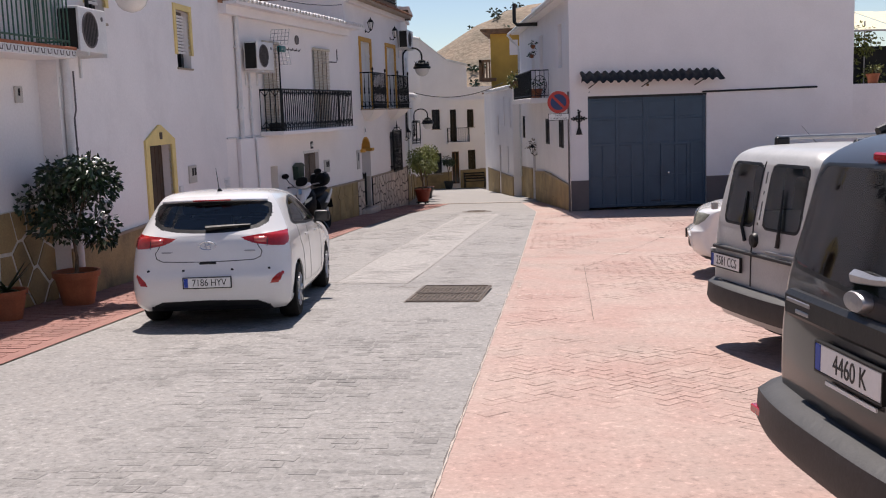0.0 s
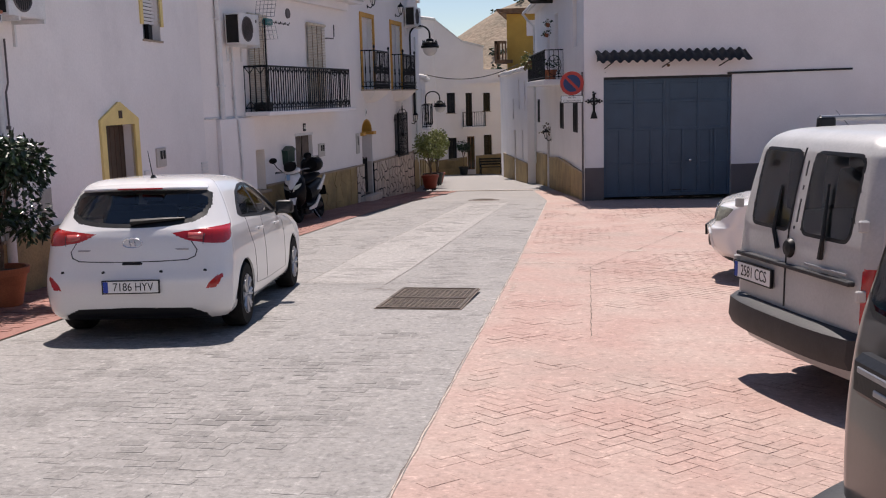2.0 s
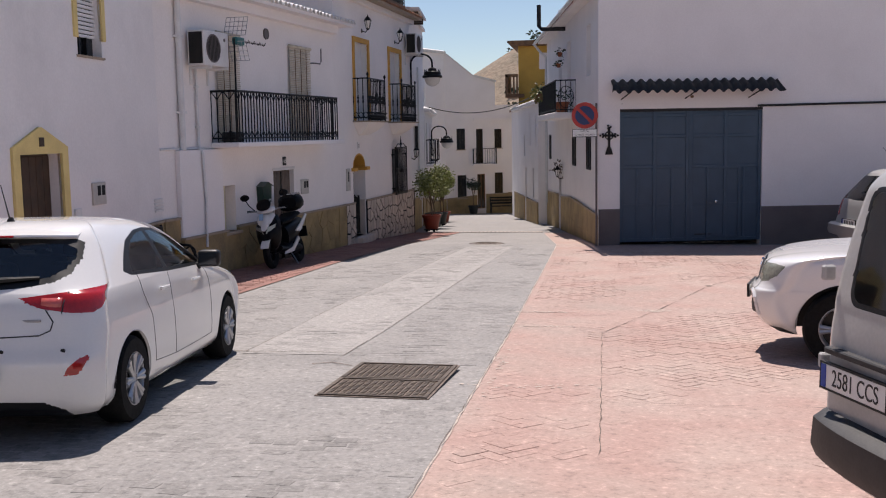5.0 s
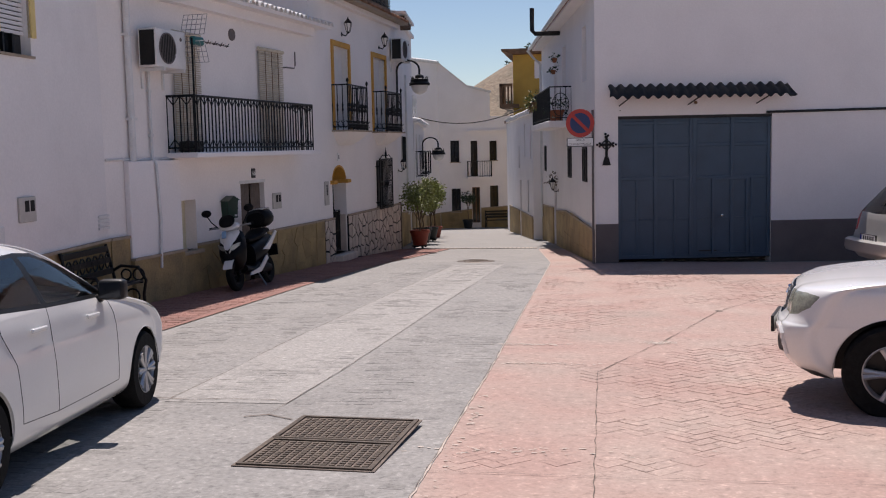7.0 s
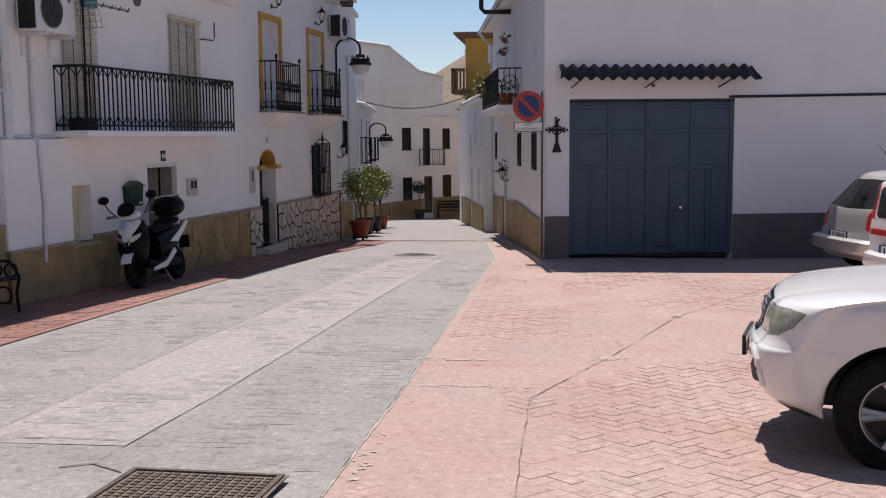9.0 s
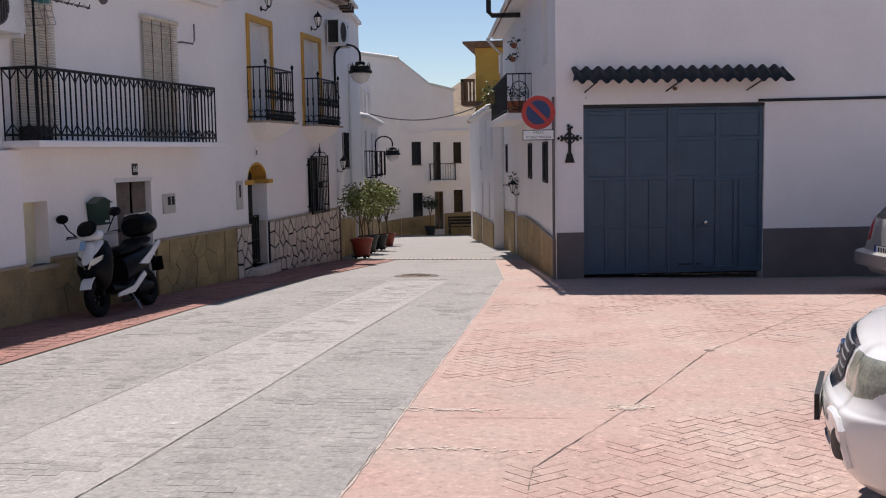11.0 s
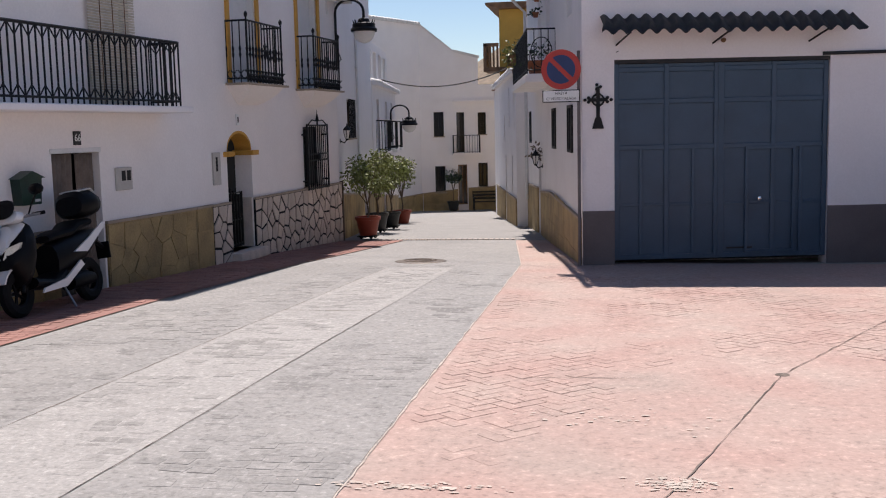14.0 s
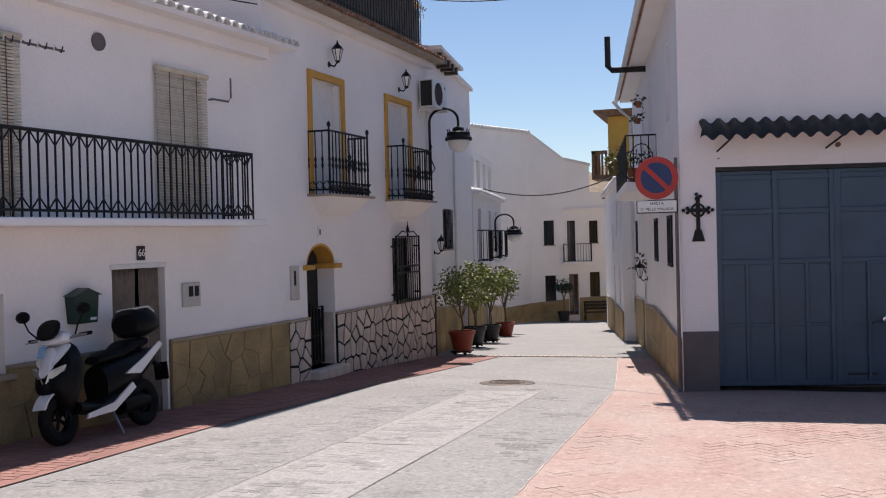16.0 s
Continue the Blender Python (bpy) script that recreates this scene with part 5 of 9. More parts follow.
def wheel(parent, x, y, r, side, spokes=7, width=0.2, cover=ALLOY):
    m = Matrix.Translation((x, y, r))
    bm = bmesh.new()
    w = width / 2
    lathe(bm, [(r * 0.62, -w), (r * 0.93, -w), (r, -w * 0.7), (r, w * 0.7), (r * 0.93, w), (r * 0.62, w)], 36, (0, 0, 0), "y", False)
    wh = part("wheel", bm, RUBBER, parent, "", m, True)
    bm = bmesh.new()
    o = side * w
    lathe(bm, [(r * 0.64, o * 0.96), (r * 0.60, o * 0.99), (r * 0.57, o * 0.8), (r * 0.56, -o * 0.9)], 36, (0, 0, 0), "y", False)
    part("rim", bm, cover, wh, "", None, True)
    bm = bmesh.new()
    for k in range(spokes):
        a = 2 * math.pi * k / spokes
        for off in (-0.11, 0.11):
            c0, c1 = Vector((math.cos(a) * r * 0.10, o * 0.86, math.sin(a) * r * 0.10)), Vector((math.cos(a + off) * r * 0.59, o * 0.93, math.sin(a + off) * r * 0.59))
            tube(bm, [c0, c0.lerp(c1, 0.5), c1], [r * 0.06, r * 0.05, r * 0.07], 6)
    lathe(bm, [(0.0, o * 0.97), (r * 0.12, o * 0.95), (r * 0.16, o * 0.8)] if side > 0 else [(0.0, o * 0.97), (r * 0.12, o * 0.95), (r * 0.16, o * 0.8)], 16, (0, 0, 0), "y", False)
    part("spokes", bm, cover, wh, "", None, True)
    bm = bmesh.new()
    lathe(bm, [(0.0, o * 0.3), (r * 0.57, o * 0.3)], 24, (0, 0, 0), "y", False)
    part("brake_disc", bm, TRIM_BLACK, wh)
    return wh


def seats(parent, rows, zs, w):
    for x in rows:
        for y in (-w, w):
            bm = bmesh.new()
            box(bm, x, x + 0.14, y - 0.24, y + 0.24, zs, zs + 0.62, 0.05, 2)
            box(bm, x - 0.02, x + 0.08, y - 0.12, y + 0.12, zs + 0.66, zs + 0.84, 0.04, 2)
            box(bm, x + 0.1, x + 0.6, y - 0.25, y + 0.25, zs - 0.12, zs + 0.06, 0.05, 2)
            part("seat", bm, SEAT, parent, "", None, True)


def under(parent, length, w, z0, z1):
    bm = bmesh.new()
    box(bm, 0.32, length - 0.3, -w + 0.24, w - 0.24, z0, z1)
    part("underbody", bm, TRIM_BLACK, parent)


def seam(parent, grid, i, j0, j1, r=0.0045):
    bm = bmesh.new()
    tube(bm, [grid[j][i] for j in range(j0, j1 + 1)], r, 5)
    part("panel_gap", bm, INK, parent)


def car_pose(x, y, heading, slope=True):
    z = ground_z(y)
    h = radians(heading)
    zx = (ground_z(y + math.sin(h) * 2.5) - z) / 2.5
    m = Matrix.Translation((x, y, z)) @ Matrix.Rotation(h, 4, "Z") @ Matrix.Rotation(-math.atan(zx), 4, "Y")
    return m


SIDE_R0 = NR + NC                      # first index of the right side
FRONT0 = NR + NC + NS + NC
SIDE_L0 = FRONT0 + NF + NC
REAR_M = Matrix.Rotation(radians(-90), 4, "Z")   # reader behind the car: x to the right, y into the car


def mirrors(car, x, y, z, mat):
    for s in (-1, 1):
        bm = bmesh.new()
        box(bm, x - 0.05, x + 0.07, s * y + (0.03 if s > 0 else -0.22), s * y + (0.22 if s > 0 else -0.03), z - 0.07, z + 0.08, 0.035, 3)
        mi = part("wing_mirror", bm, mat, car, "", None, True)
        bm = bmesh.new()
        box(bm, x - 0.02, x + 0.04, s * y + (-0.05 if s > 0 else -0.05), s * y + 0.05, z - 0.09, z - 0.03, 0.01)
        part("mirror_arm", bm, TRIM_BLACK, mi)
        bm = bmesh.new()
        box(bm, x - 0.056, x - 0.05, s * y + (0.05 if s > 0 else -0.2), s * y + (0.2 if s > 0 else -0.05), z - 0.05, z + 0.06)
        part("mirror_glass", bm, GLASS_DARK, mi)


def hatchback(m, label):
    c = thing("car", m, label, "car")
    #        z     xr    xf    w     rr    rf    br    bf
    L = [(0.19, 0.14, 4.10, 0.80, 0.20, 0.35, 0.06, 0.20), (0.26, 0.05, 4.18, 0.86, 0.24, 0.40, 0.08, 0.24), (0.40, 0.00, 4.24, 0.885, 0.26, 0.42, 0.10, 0.26),
         (0.55, -0.01, 4.26, 0.89, 0.27, 0.42, 0.11, 0.26), (0.66, 0.03, 4.24, 0.89, 0.27, 0.42, 0.11, 0.26), (0.76, 0.055, 4.15, 0.885, 0.27, 0.44, 0.11, 0.28),
         (0.84, 0.07, 3.98, 0.875, 0.27, 0.46, 0.11, 0.30), (0.92, 0.09, 3.60, 0.865, 0.27, 0.45, 0.11, 0.32), (0.985, 0.12, 3.14, 0.85, 0.27, 0.36, 0.11, 0.30),
         (1.03, 0.15, 2.98, 0.835, 0.26, 0.32, 0.11, 0.26), (1.16, 0.27, 2.68, 0.775, 0.24, 0.26, 0.11, 0.22), (1.29, 0.38, 2.38, 0.71, 0.22, 0.22, 0.10, 0.18),
         (1.375, 0.46, 2.12, 0.655, 0.20, 0.20, 0.08, 0.14), (1.425, 0.56, 1.85, 0.60, 0.18, 0.2, 0.06, 0.10), (1.455, 0.72, 1.62, 0.50, 0.16, 0.2, 0.04, 0.06), (1.47, 0.95, 1.45, 0.30, 0.12, 0.12, 0.02, 0.02)]
    L = [(z, xr, xf, w * 0.94, rr * (1.0 if z < 1.0 else 1.3), rf, br * (1 if z < 1 else 1.3), bf) for z, xr, xf, w, rr, rf, br, bf in L]
    g = car_grid(L, [])
    regions = [("rear_window", "rear", mirrored([(0, 1.325), (0.35, 1.32), (0.53, 1.305), (0.60, 1.275), (0.605, 1.22), (0.56, 1.15), (0.47, 1.10), (0.33, 1.075), (0.16, 1.063), (0, 1.06)])),
               ("window_edge", "rear", mirrored([(0, 1.372), (0.35, 1.367), (0.55, 1.352), (0.645, 1.315), (0.65, 1.212), (0.60, 1.118), (0.50, 1.064), (0.34, 1.039), (0.16, 1.027), (0, 1.024)])),
               ("side_window", "side", [(0.98, 1.075), (1.08, 1.20), (1.25, 1.29), (1.45, 1.335), (1.60, 1.345), (1.66, 1.045)]),
               ("side_window", "side", [(1.73, 1.040), (1.68, 1.345), (1.86, 1.335), (2.05, 1.28), (2.30, 1.17), (2.66, 1.015)]),
               ("window_edge", "side", [(0.84, 1.085), (0.98, 1.20), (1.14, 1.295), (1.42, 1.36), (1.66, 1.37), (1.90, 1.355), (2.12, 1.285), (2.36, 1.175), (2.80, 0.985), (1.7, 1.012), (0.95, 1.048)]),
               ("reflector", "rear", [(0.63, 0.475), (0.72, 0.48), (0.79, 0.575), (0.78, 0.60), (0.72, 0.58), (0.66, 0.53)]),
               ("windscreen", "front", mirrored([(0, 1.36), (0.45, 1.36), (0.72, 1.06), (0, 1.045)])),
               ("tail_lamp", "rear", [(0.33, 0.975), (0.45, 0.99), (0.62, 1.01), (0.86, 1.03), (0.99, 1.045), (0.93, 0.97), (0.86, 0.895), (0.80, 0.868), (0.66, 0.875), (0.48, 0.905), (0.38, 0.945)]),
               ("headlamp", "front", [(0.42, 0.74), (0.75, 0.80), (1.05, 0.86), (1.0, 0.79), (0.6, 0.66), (0.42, 0.66)]),
               ("rear_valance", "rear", mirrored([(0, 0.315), (0.50, 0.30), (0.62, 0.24), (0.66, 0.1), (0, 0.1)]))]
    tree = fine_skin(c, L, [(0.80, 0.352, 0.31), (3.45, 0.352, 0.31)], regions, {"body": CAR_WHITE, "rear_window": CAR_GLASS, "windscreen": CAR_GLASS, "side_window": CAR_GLASS, "window_edge": TRIM_BLACK, "tail_lamp": RED_LIGHT, "reflector": RED_LIGHT, "headlamp": CLEAR_LIGHT, "rear_valance": TRIM_BLACK}, 8, 9)
    under(c, 4.24, 0.84, 0.20, 0.62)
    seats(c, (1.05, 1.95), 0.52, 0.36)
    for x in (0.80, 3.45):
        for s in (-1, 1):
            wheel(c, x, s * 0.725, 0.312, s, 8)
    for s in (-1, 1):
        for line in ([(1.04, 1.06), (1.06, 0.92), (1.20, 0.72), (1.24, 0.50), (1.26, 0.36)], [(1.70, 1.02), (1.70, 0.80), (1.74, 0.50), (1.76, 0.34)],
                     [(2.72, 0.99), (2.80, 0.85), (2.82, 0.55), (2.84, 0.34)], [(1.26, 0.36), (1.76, 0.335), (2.3, 0.335), (2.84, 0.34)]):
            bm = bmesh.new()
            tube(bm, [on_side(tree, x0 + (x1 - x0) * t, z0 + (z1 - z0) * t, s) for (x0, z0), (x1, z1) in zip(line, line[1:]) for t in (0, 0.25, 0.5, 0.75)] + [on_side(tree, *line[-1], s)], 0.0026, 5)
            part("panel_gap", bm, INK, c)
    hatch = [(0.50, 0.90), (0.55, 0.82), (0.535, 0.765), (0.47, 0.735), (0.25, 0.728), (0.0, 0.725), (-0.25, 0.728), (-0.47, 0.735), (-0.535, 0.765), (-0.55, 0.82), (-0.50, 0.90)]
    bm = bmesh.new()
    tube(bm, [on_rear(tree, y, z) for y, z in hatch], 0.005, 5)
    part("hatch_gap", bm, INK, c)
    bm = bmesh.new()
    box(bm, -0.02, 0.06, -0.09, 0.09, 0.695, 0.722, 0.01)
    part("hatch_handle", bm, TRIM_BLACK, c, "", Matrix.Translation((on_rear(tree, 0, 0.71).x + 0.012, 0, 0)))
    for s in (-1, 1):
        bm = bmesh.new()
        tube(bm, [on_rear(tree, s * y, z, 0.004) for y, z in ((0.60, 0.872), (0.605, 0.94), (0.62, 1.008))], 0.004, 5)
        part("lamp_gap", bm, INK, c)
        bm = bmesh.new()
        rows = [[bm.verts.new(on_rear(tree, s * y, z, 0.006)) for z in (0.935 - 0.02 * q, 0.955 - 0.008 * q, 0.975)] for y, q in ((0.47, 0.2), (0.52, 0.8), (0.56, 1.0), (0.595, 1.0))]
        for r0, r1 in zip(rows, rows[1:]):
            for k in range(2):
                bm.faces.new((r0[k], r0[k + 1], r1[k + 1], r1[k]))
        lp = part("lamp_lens", bm, LAMP_PINK, c, "", None, True)
        md = lp.modifiers.new("thickness", "SOLIDIFY")
        md.thickness = 0.004
    bm = bmesh.new()
    rows = []
    for k in range(17):
        y = -0.56 + 1.12 * k / 16
        e = (abs(y) / 0.56) ** 3
        a, b = on_rear(tree, y, 1.352), on_rear(tree, y, 1.405)
        drop = 0.012 * e
        rows.append([bm.verts.new(p) for p in ((a.x - 0.01, y, 1.350 - drop), (a.x - 0.055 + 0.03 * e, y, 1.365 - drop), (a.x - 0.05 + 0.03 * e, y, 1.378 - drop), (b.x + 0.03, y, 1.416 - drop), (b.x + 0.03, y, 1.39 - drop))])
    for r0, r1 in zip(rows, rows[1:]):
        for k in range(5):
            bm.faces.new((r0[k], r0[(k + 1) % 5], r1[(k + 1) % 5], r1[k]))
    bm.faces.new(rows[0]), bm.faces.new(rows[-1][::-1])
    sp = part("roof_spoiler", bm, CAR_WHITE, c, "", None, True)
    bm = bmesh.new()
    x = on_rear(tree, 0, 1.352).x
    box(bm, x - 0.062, x - 0.04, -0.2, 0.2, 1.362, 1.376, 0.004)
    part("brake_light", bm, RED_LIGHT, sp)
    number_plate(c, Matrix.Translation((-0.022, 0, 0.51)) @ REAR_M, "7186 HYV", 0.48, 0.106)
    bm = bmesh.new()
    tube(bm, [on_rear(tree, 0.03, 1.075, 0.03), on_rear(tree, -0.1, 1.085, 0.025), on_rear(tree, -0.24, 1.092, 0.02), on_rear(tree, -0.42, 1.10, 0.015)], [0.03, 0.024, 0.02, 0.010], 6)
    part("rear_wiper", bm, TRIM_BLACK, c)
    bm = bmesh.new()
    tube(bm, [(0.075, 0.085 * math.cos(a), 0.895 + 0.043 * math.sin(a)) for a in [k * math.pi / 8 for k in range(16)]], 0.006, 5, closed=True)
    tube(bm, [(0.075, 0.03, 0.925), (0.072, 0.012, 0.865)], 0.006, 5)
    tube(bm, [(0.075, -0.012, 0.925), (0.072, -0.03, 0.865)], 0.006, 5)
    tube(bm, [(0.073, 0.03, 0.89), (0.073, -0.03, 0.90)], 0.005, 5)
    part("badge", bm, CHROME, c)
    for y, w in ((-0.42, 0.12), (0.42, 0.12)):
        bm = bmesh.new()
        x = on_rear(tree, y, 0.83).x
        box(bm, x - 0.006, x + 0.006, y - w / 2, y + w / 2, 0.822, 0.838, 0.002)
        part("lettering_bar", bm, GREY_METAL, c)
    for s in (-1, 1):
        for k in (0.25, 0.62):
            bm = bmesh.new()
            lathe(bm, [(0.0, -0.004), (0.016, -0.002), (0.016, 0.01)], 10, (0, 0, 0), "x", False)
            part("parking_sensor", bm, TRIM_BLACK, c, "", Matrix.Translation(on_rear(tree, s * k, 0.635)))
        for x, z in ((1.50, 0.90), (2.36, 0.885)):
            bm = bmesh.new()
            box(bm, x - 0.1, x + 0.1, s * 0.835 - 0.012, s * 0.835 + 0.012, z - 0.014, z + 0.014, 0.008, 2)
            part("door_handle", bm, CAR_WHITE, c)
    bm = bmesh.new()
    tube(bm, [(0.78, 0, 1.465), (0.66, 0, 1.72)], [0.006, 0.003], 5)
    lathe(bm, [(0.03, 1.46), (0.014, 1.49)], 8, (0.79, 0, 0))
    part("aerial", bm, TRIM_BLACK, c)
    mirrors(c, 2.60, 0.76, 1.04, TRIM_BLACK)
    return c


def van(m, label, L, arches, length, w, paint, regions, bumper_mat, wheels, r, cover, name="van"):
    c = thing(name, m, label, "van")
    g = car_grid(L, [])
    tree = fine_skin(c, L, arches, regions, {"body": paint, "rear_window": CAR_GLASS, "windscreen": CAR_GLASS, "side_window": CAR_GLASS, "window_edge": TRIM_BLACK, "tail_lamp": RED_LIGHT})
    under(c, length, w, 0.22, 0.75)
    seats(c, (1.3, 2.2), 0.62, 0.38)
    for x in wheels:
        for s in (-1, 1):
            wheel(c, x, s * (w - 0.115), r, s, 6, 0.19, cover)
    mirrors(c, length * 0.66, w, 1.08, TRIM_BLACK)
    bm = bmesh.new()
    n = 20
    sec = [(-0.10, 0.36), (-0.13, 0.42), (-0.12, 0.55), (-0.06, 0.585), (0.06, 0.585), (0.06, 0.36)]
    rows = []
    for k in range(n + 1):
        u = -1 + 2 * k / n
        y = u * (w + 0.005)
        dx = 0.10 * abs(u) ** 3 + (0.09 if abs(u) > 0.97 else 0)
        rows.append([bm.verts.new((x + dx, y, z)) for x, z in sec])
    for a, b in zip(rows, rows[1:]):
        for q in range(len(sec)):
            bm.faces.new((a[q], a[(q + 1) % len(sec)], b[(q + 1) % len(sec)], b[q]))
    bm.faces.new(rows[0]), bm.faces.new(rows[-1][::-1])
    part("rear_bumper", bm, bumper_mat, c, "", None, True)
    return c, g, tree


# white hatchback at the house fronts
hatchback(car_pose(-2.28, 9.86, 96.5) @ Matrix.Diagonal((0.975, 1, 0.955, 1)), "clean white five-door hatchback parked by the houses")

# white delivery van, rear towards the street
LV = [(0.26, 0.06, 4.10, 0.78, 0.12, 0.3, 0.03, 0.15), (0.40, 0.01, 4.22, 0.83, 0.12, 0.35, 0.03, 0.18), (0.60, 0.0, 4.28, 0.84, 0.12, 0.38, 0.03, 0.2), (0.80, 0.0, 4.2, 0.84, 0.12, 0.38, 0.03, 0.2),
      (0.95, 0.005, 3.9, 0.838, 0.12, 0.38, 0.03, 0.22), (1.06, 0.015, 3.35, 0.83, 0.12, 0.34, 0.03, 0.22), (1.13, 0.02, 3.2, 0.825, 0.12, 0.3, 0.03, 0.2), (1.36, 0.06, 2.95, 0.80, 0.12, 0.26, 0.03, 0.18),
      (1.58, 0.105, 2.7, 0.765, 0.13, 0.24, 0.03, 0.14), (1.66, 0.13, 2.58, 0.745, 0.14, 0.22, 0.03, 0.12), (1.73, 0.19, 2.4, 0.69, 0.15, 0.2, 0.03, 0.1), (1.775, 0.33, 2.2, 0.58, 0.15, 0.2, 0.03, 0.08), (1.80, 0.7, 1.9, 0.32, 0.12, 0.12, 0.02, 0.04)]
V1_CUTS = [("rear_window", "rear", rounded(0.085, 0.60, 1.125, 1.625, 0.06)), ("window_edge", "rear", rounded(0.065, 0.625, 1.10, 1.65, 0.075)),
           ("side_window", "side", rounded(0.42, 1.35, 1.16, 1.60, 0.07)), ("side_window", "side", [(1.48, 1.12), (1.48, 1.58), (2.30, 1.58), (2.78, 1.12)]),
           ("windscreen", "front", mirrored([(0, 1.60), (0.55, 1.60), (0.70, 1.15), (0, 1.13)])), ("tail_lamp", "rear", rounded(0.765, 0.90, 0.62, 0.98, 0.03))]
VAN_M = car_pose(2.85, 8.32, 19.5) @ Matrix.Diagonal((0.92, 0.92, 0.955, 1))
v1, g1, t1 = van(VAN_M, "dusty white delivery van with a grey bumper and roof bars", LV, [(0.75, 0.36, 0.31), (3.35, 0.36, 0.31)], 4.25, 0.84, VAN_WHITE, V1_CUTS, TRIM_GREY, (0.75, 3.35), 0.31, TRIM_GREY)
number_plate(v1, Matrix.Translation((-0.02, 0.47, 0.76)) @ REAR_M, "2581 CCS")
bm = bmesh.new()
tube(bm, [g1[j][5] + Vector((-0.003, 0, 0)) for j in range(2, 10)], 0.007, 5)
part("door_gap", bm, INK, v1)
bm = bmesh.new()
box(bm, -0.03, 0.02, -0.72, 0.72, 0.865, 0.895, 0.006)
part("rub_strip", bm, TRIM_GREY, v1)
bm = bmesh.new()
lathe(bm, [(0.0, -0.028), (0.05, -0.02), (0.065, 0.0), (0.065, 0.03)], 20, (0, 0, 0), "x", False)
part("badge", bm, TRIM_BLACK, v1, "", Matrix.Translation((-0.0, 0.03, 1.0)), True)
for y0, y1, z in ((0.18, 0.24, 1.50), (-0.54, -0.47, 1.55)):
    bm = bmesh.new()
    tube(bm, [(0.0, (y0 if y0 > 0 else -0.35), 0.98), (0.0, y1 if y0 > 0 else -0.37, 1.10), (0.06, y1 + 0.01 if y0 > 0 else -0.33, z - 0.1)], [0.02, 0.015, 0.008], 6)
    part("rear_wiper", bm, TRIM_BLACK, v1)
bm = bmesh.new()
box(bm, -0.012, 0.0, -0.66, -0.18, 0.918, 0.935, 0.002)
part("lettering_bar", bm, GREY_METAL, v1)
for y in (-0.78, 0.78):
    for z in (1.2, 0.78):
        bm = bmesh.new()
        box(bm, -0.012, 0.05, y - 0.02, y + 0.02, z, z + 0.07, 0.008)
        part("hinge", bm, VAN_WHITE, v1)
for y in (-0.6, 0.6):
    bm = bmesh.new()
    tube(bm, [(0.55, y, 1.84), (2.2, y, 1.85)], 0.02, 8)
    rb = part("roof_bar", bm, GREY_METAL, v1)
    for x in (0.6, 2.1):
        bm = bmesh.new()
        box(bm, x - 0.07, x + 0.07, y - 0.03, y + 0.03, 1.755, 1.85, 0.02, 2)
        part("roof_bar_foot", bm, TRIM_BLACK, rb)

# dark grey people carrier
LF = [(0.27, 0.08, 4.0, 0.80, 0.16, 0.3, 0.05, 0.15), (0.42, 0.02, 4.1, 0.86, 0.17, 0.35, 0.06, 0.18), (0.60, 0.0, 4.14, 0.875, 0.18, 0.38, 0.06, 0.2), (0.82, 0.0, 4.1, 0.88, 0.18, 0.38, 0.06, 0.2),
      (0.98, 0.01, 3.8, 0.875, 0.18, 0.38, 0.06, 0.22), (1.08, 0.02, 3.3, 0.865, 0.18, 0.34, 0.06, 0.22), (1.17, 0.035, 3.1, 0.85, 0.18, 0.3, 0.06, 0.2), (1.36, 0.07, 2.85, 0.81, 0.18, 0.26, 0.06, 0.18),
      (1.55, 0.11, 2.6, 0.77, 0.18, 0.24, 0.05, 0.14), (1.62, 0.14, 2.5, 0.745, 0.18, 0.22, 0.05, 0.12), (1.69, 0.25, 2.3, 0.68, 0.18, 0.2, 0.05, 0.1), (1.73, 0.4, 2.1, 0.56, 0.15, 0.2, 0.03, 0.08), (1.75, 0.7, 1.9, 0.3, 0.12, 0.12, 0.02, 0.04)]
V2_CUTS = [("rear_window", "rear", mirrored([(0, 1.60), (0.55, 1.585), (0.66, 1.50), (0.725, 1.30), (0.735, 1.20), (0.66, 1.15), (0, 1.13)])),
           ("window_edge", "rear", mirrored([(0, 1.62), (0.57, 1.60), (0.68, 1.51), (0.745, 1.30), (0.755, 1.19), (0.67, 1.13), (0, 1.11)])),
           ("side_window", "side", rounded(0.42, 1.35, 1.16, 1.56, 0.07)), ("side_window", "side", [(1.45, 1.14), (1.45, 1.55), (2.20, 1.53), (2.68, 1.14)]),
           ("windscreen", "front", mirrored([(0, 1.58), (0.50, 1.58), (0.70, 1.15), (0, 1.13)])),
           ("tail_lamp", "rear", [(0.80, 0.70), (0.79, 0.90), (0.785, 1.10), (0.84, 1.14), (0.93, 1.10), (0.91, 0.80), (0.86, 0.69)])]
v2, g2, t2 = van(car_pose(2.42, 3.92, 12.0), "dark grey people carrier with a tinted tailgate window", LF, [(0.72, 0.36, 0.31), (3.2, 0.36, 0.31)], 4.1, 0.88, CAR_GREY, V2_CUTS, TRIM_GREY, (0.72, 3.2), 0.31, ALLOY)
number_plate(v2, Matrix.Translation((-0.02, 0.0, 0.83)) @ REAR_M, "4460 K")
bm = bmesh.new()
box(bm, -0.015, 0.05, -0.62, 0.62, 0.93, 1.05, 0.02)
part("tailgate_panel", bm, TRIM_BLACK, v2)
bm = bmesh.new()
lathe(bm, [(0.0, -0.02), (0.075, -0.015), (0.085, 0.0), (0.085, 0.03)], 24, (0, 0, 0), "x", False)
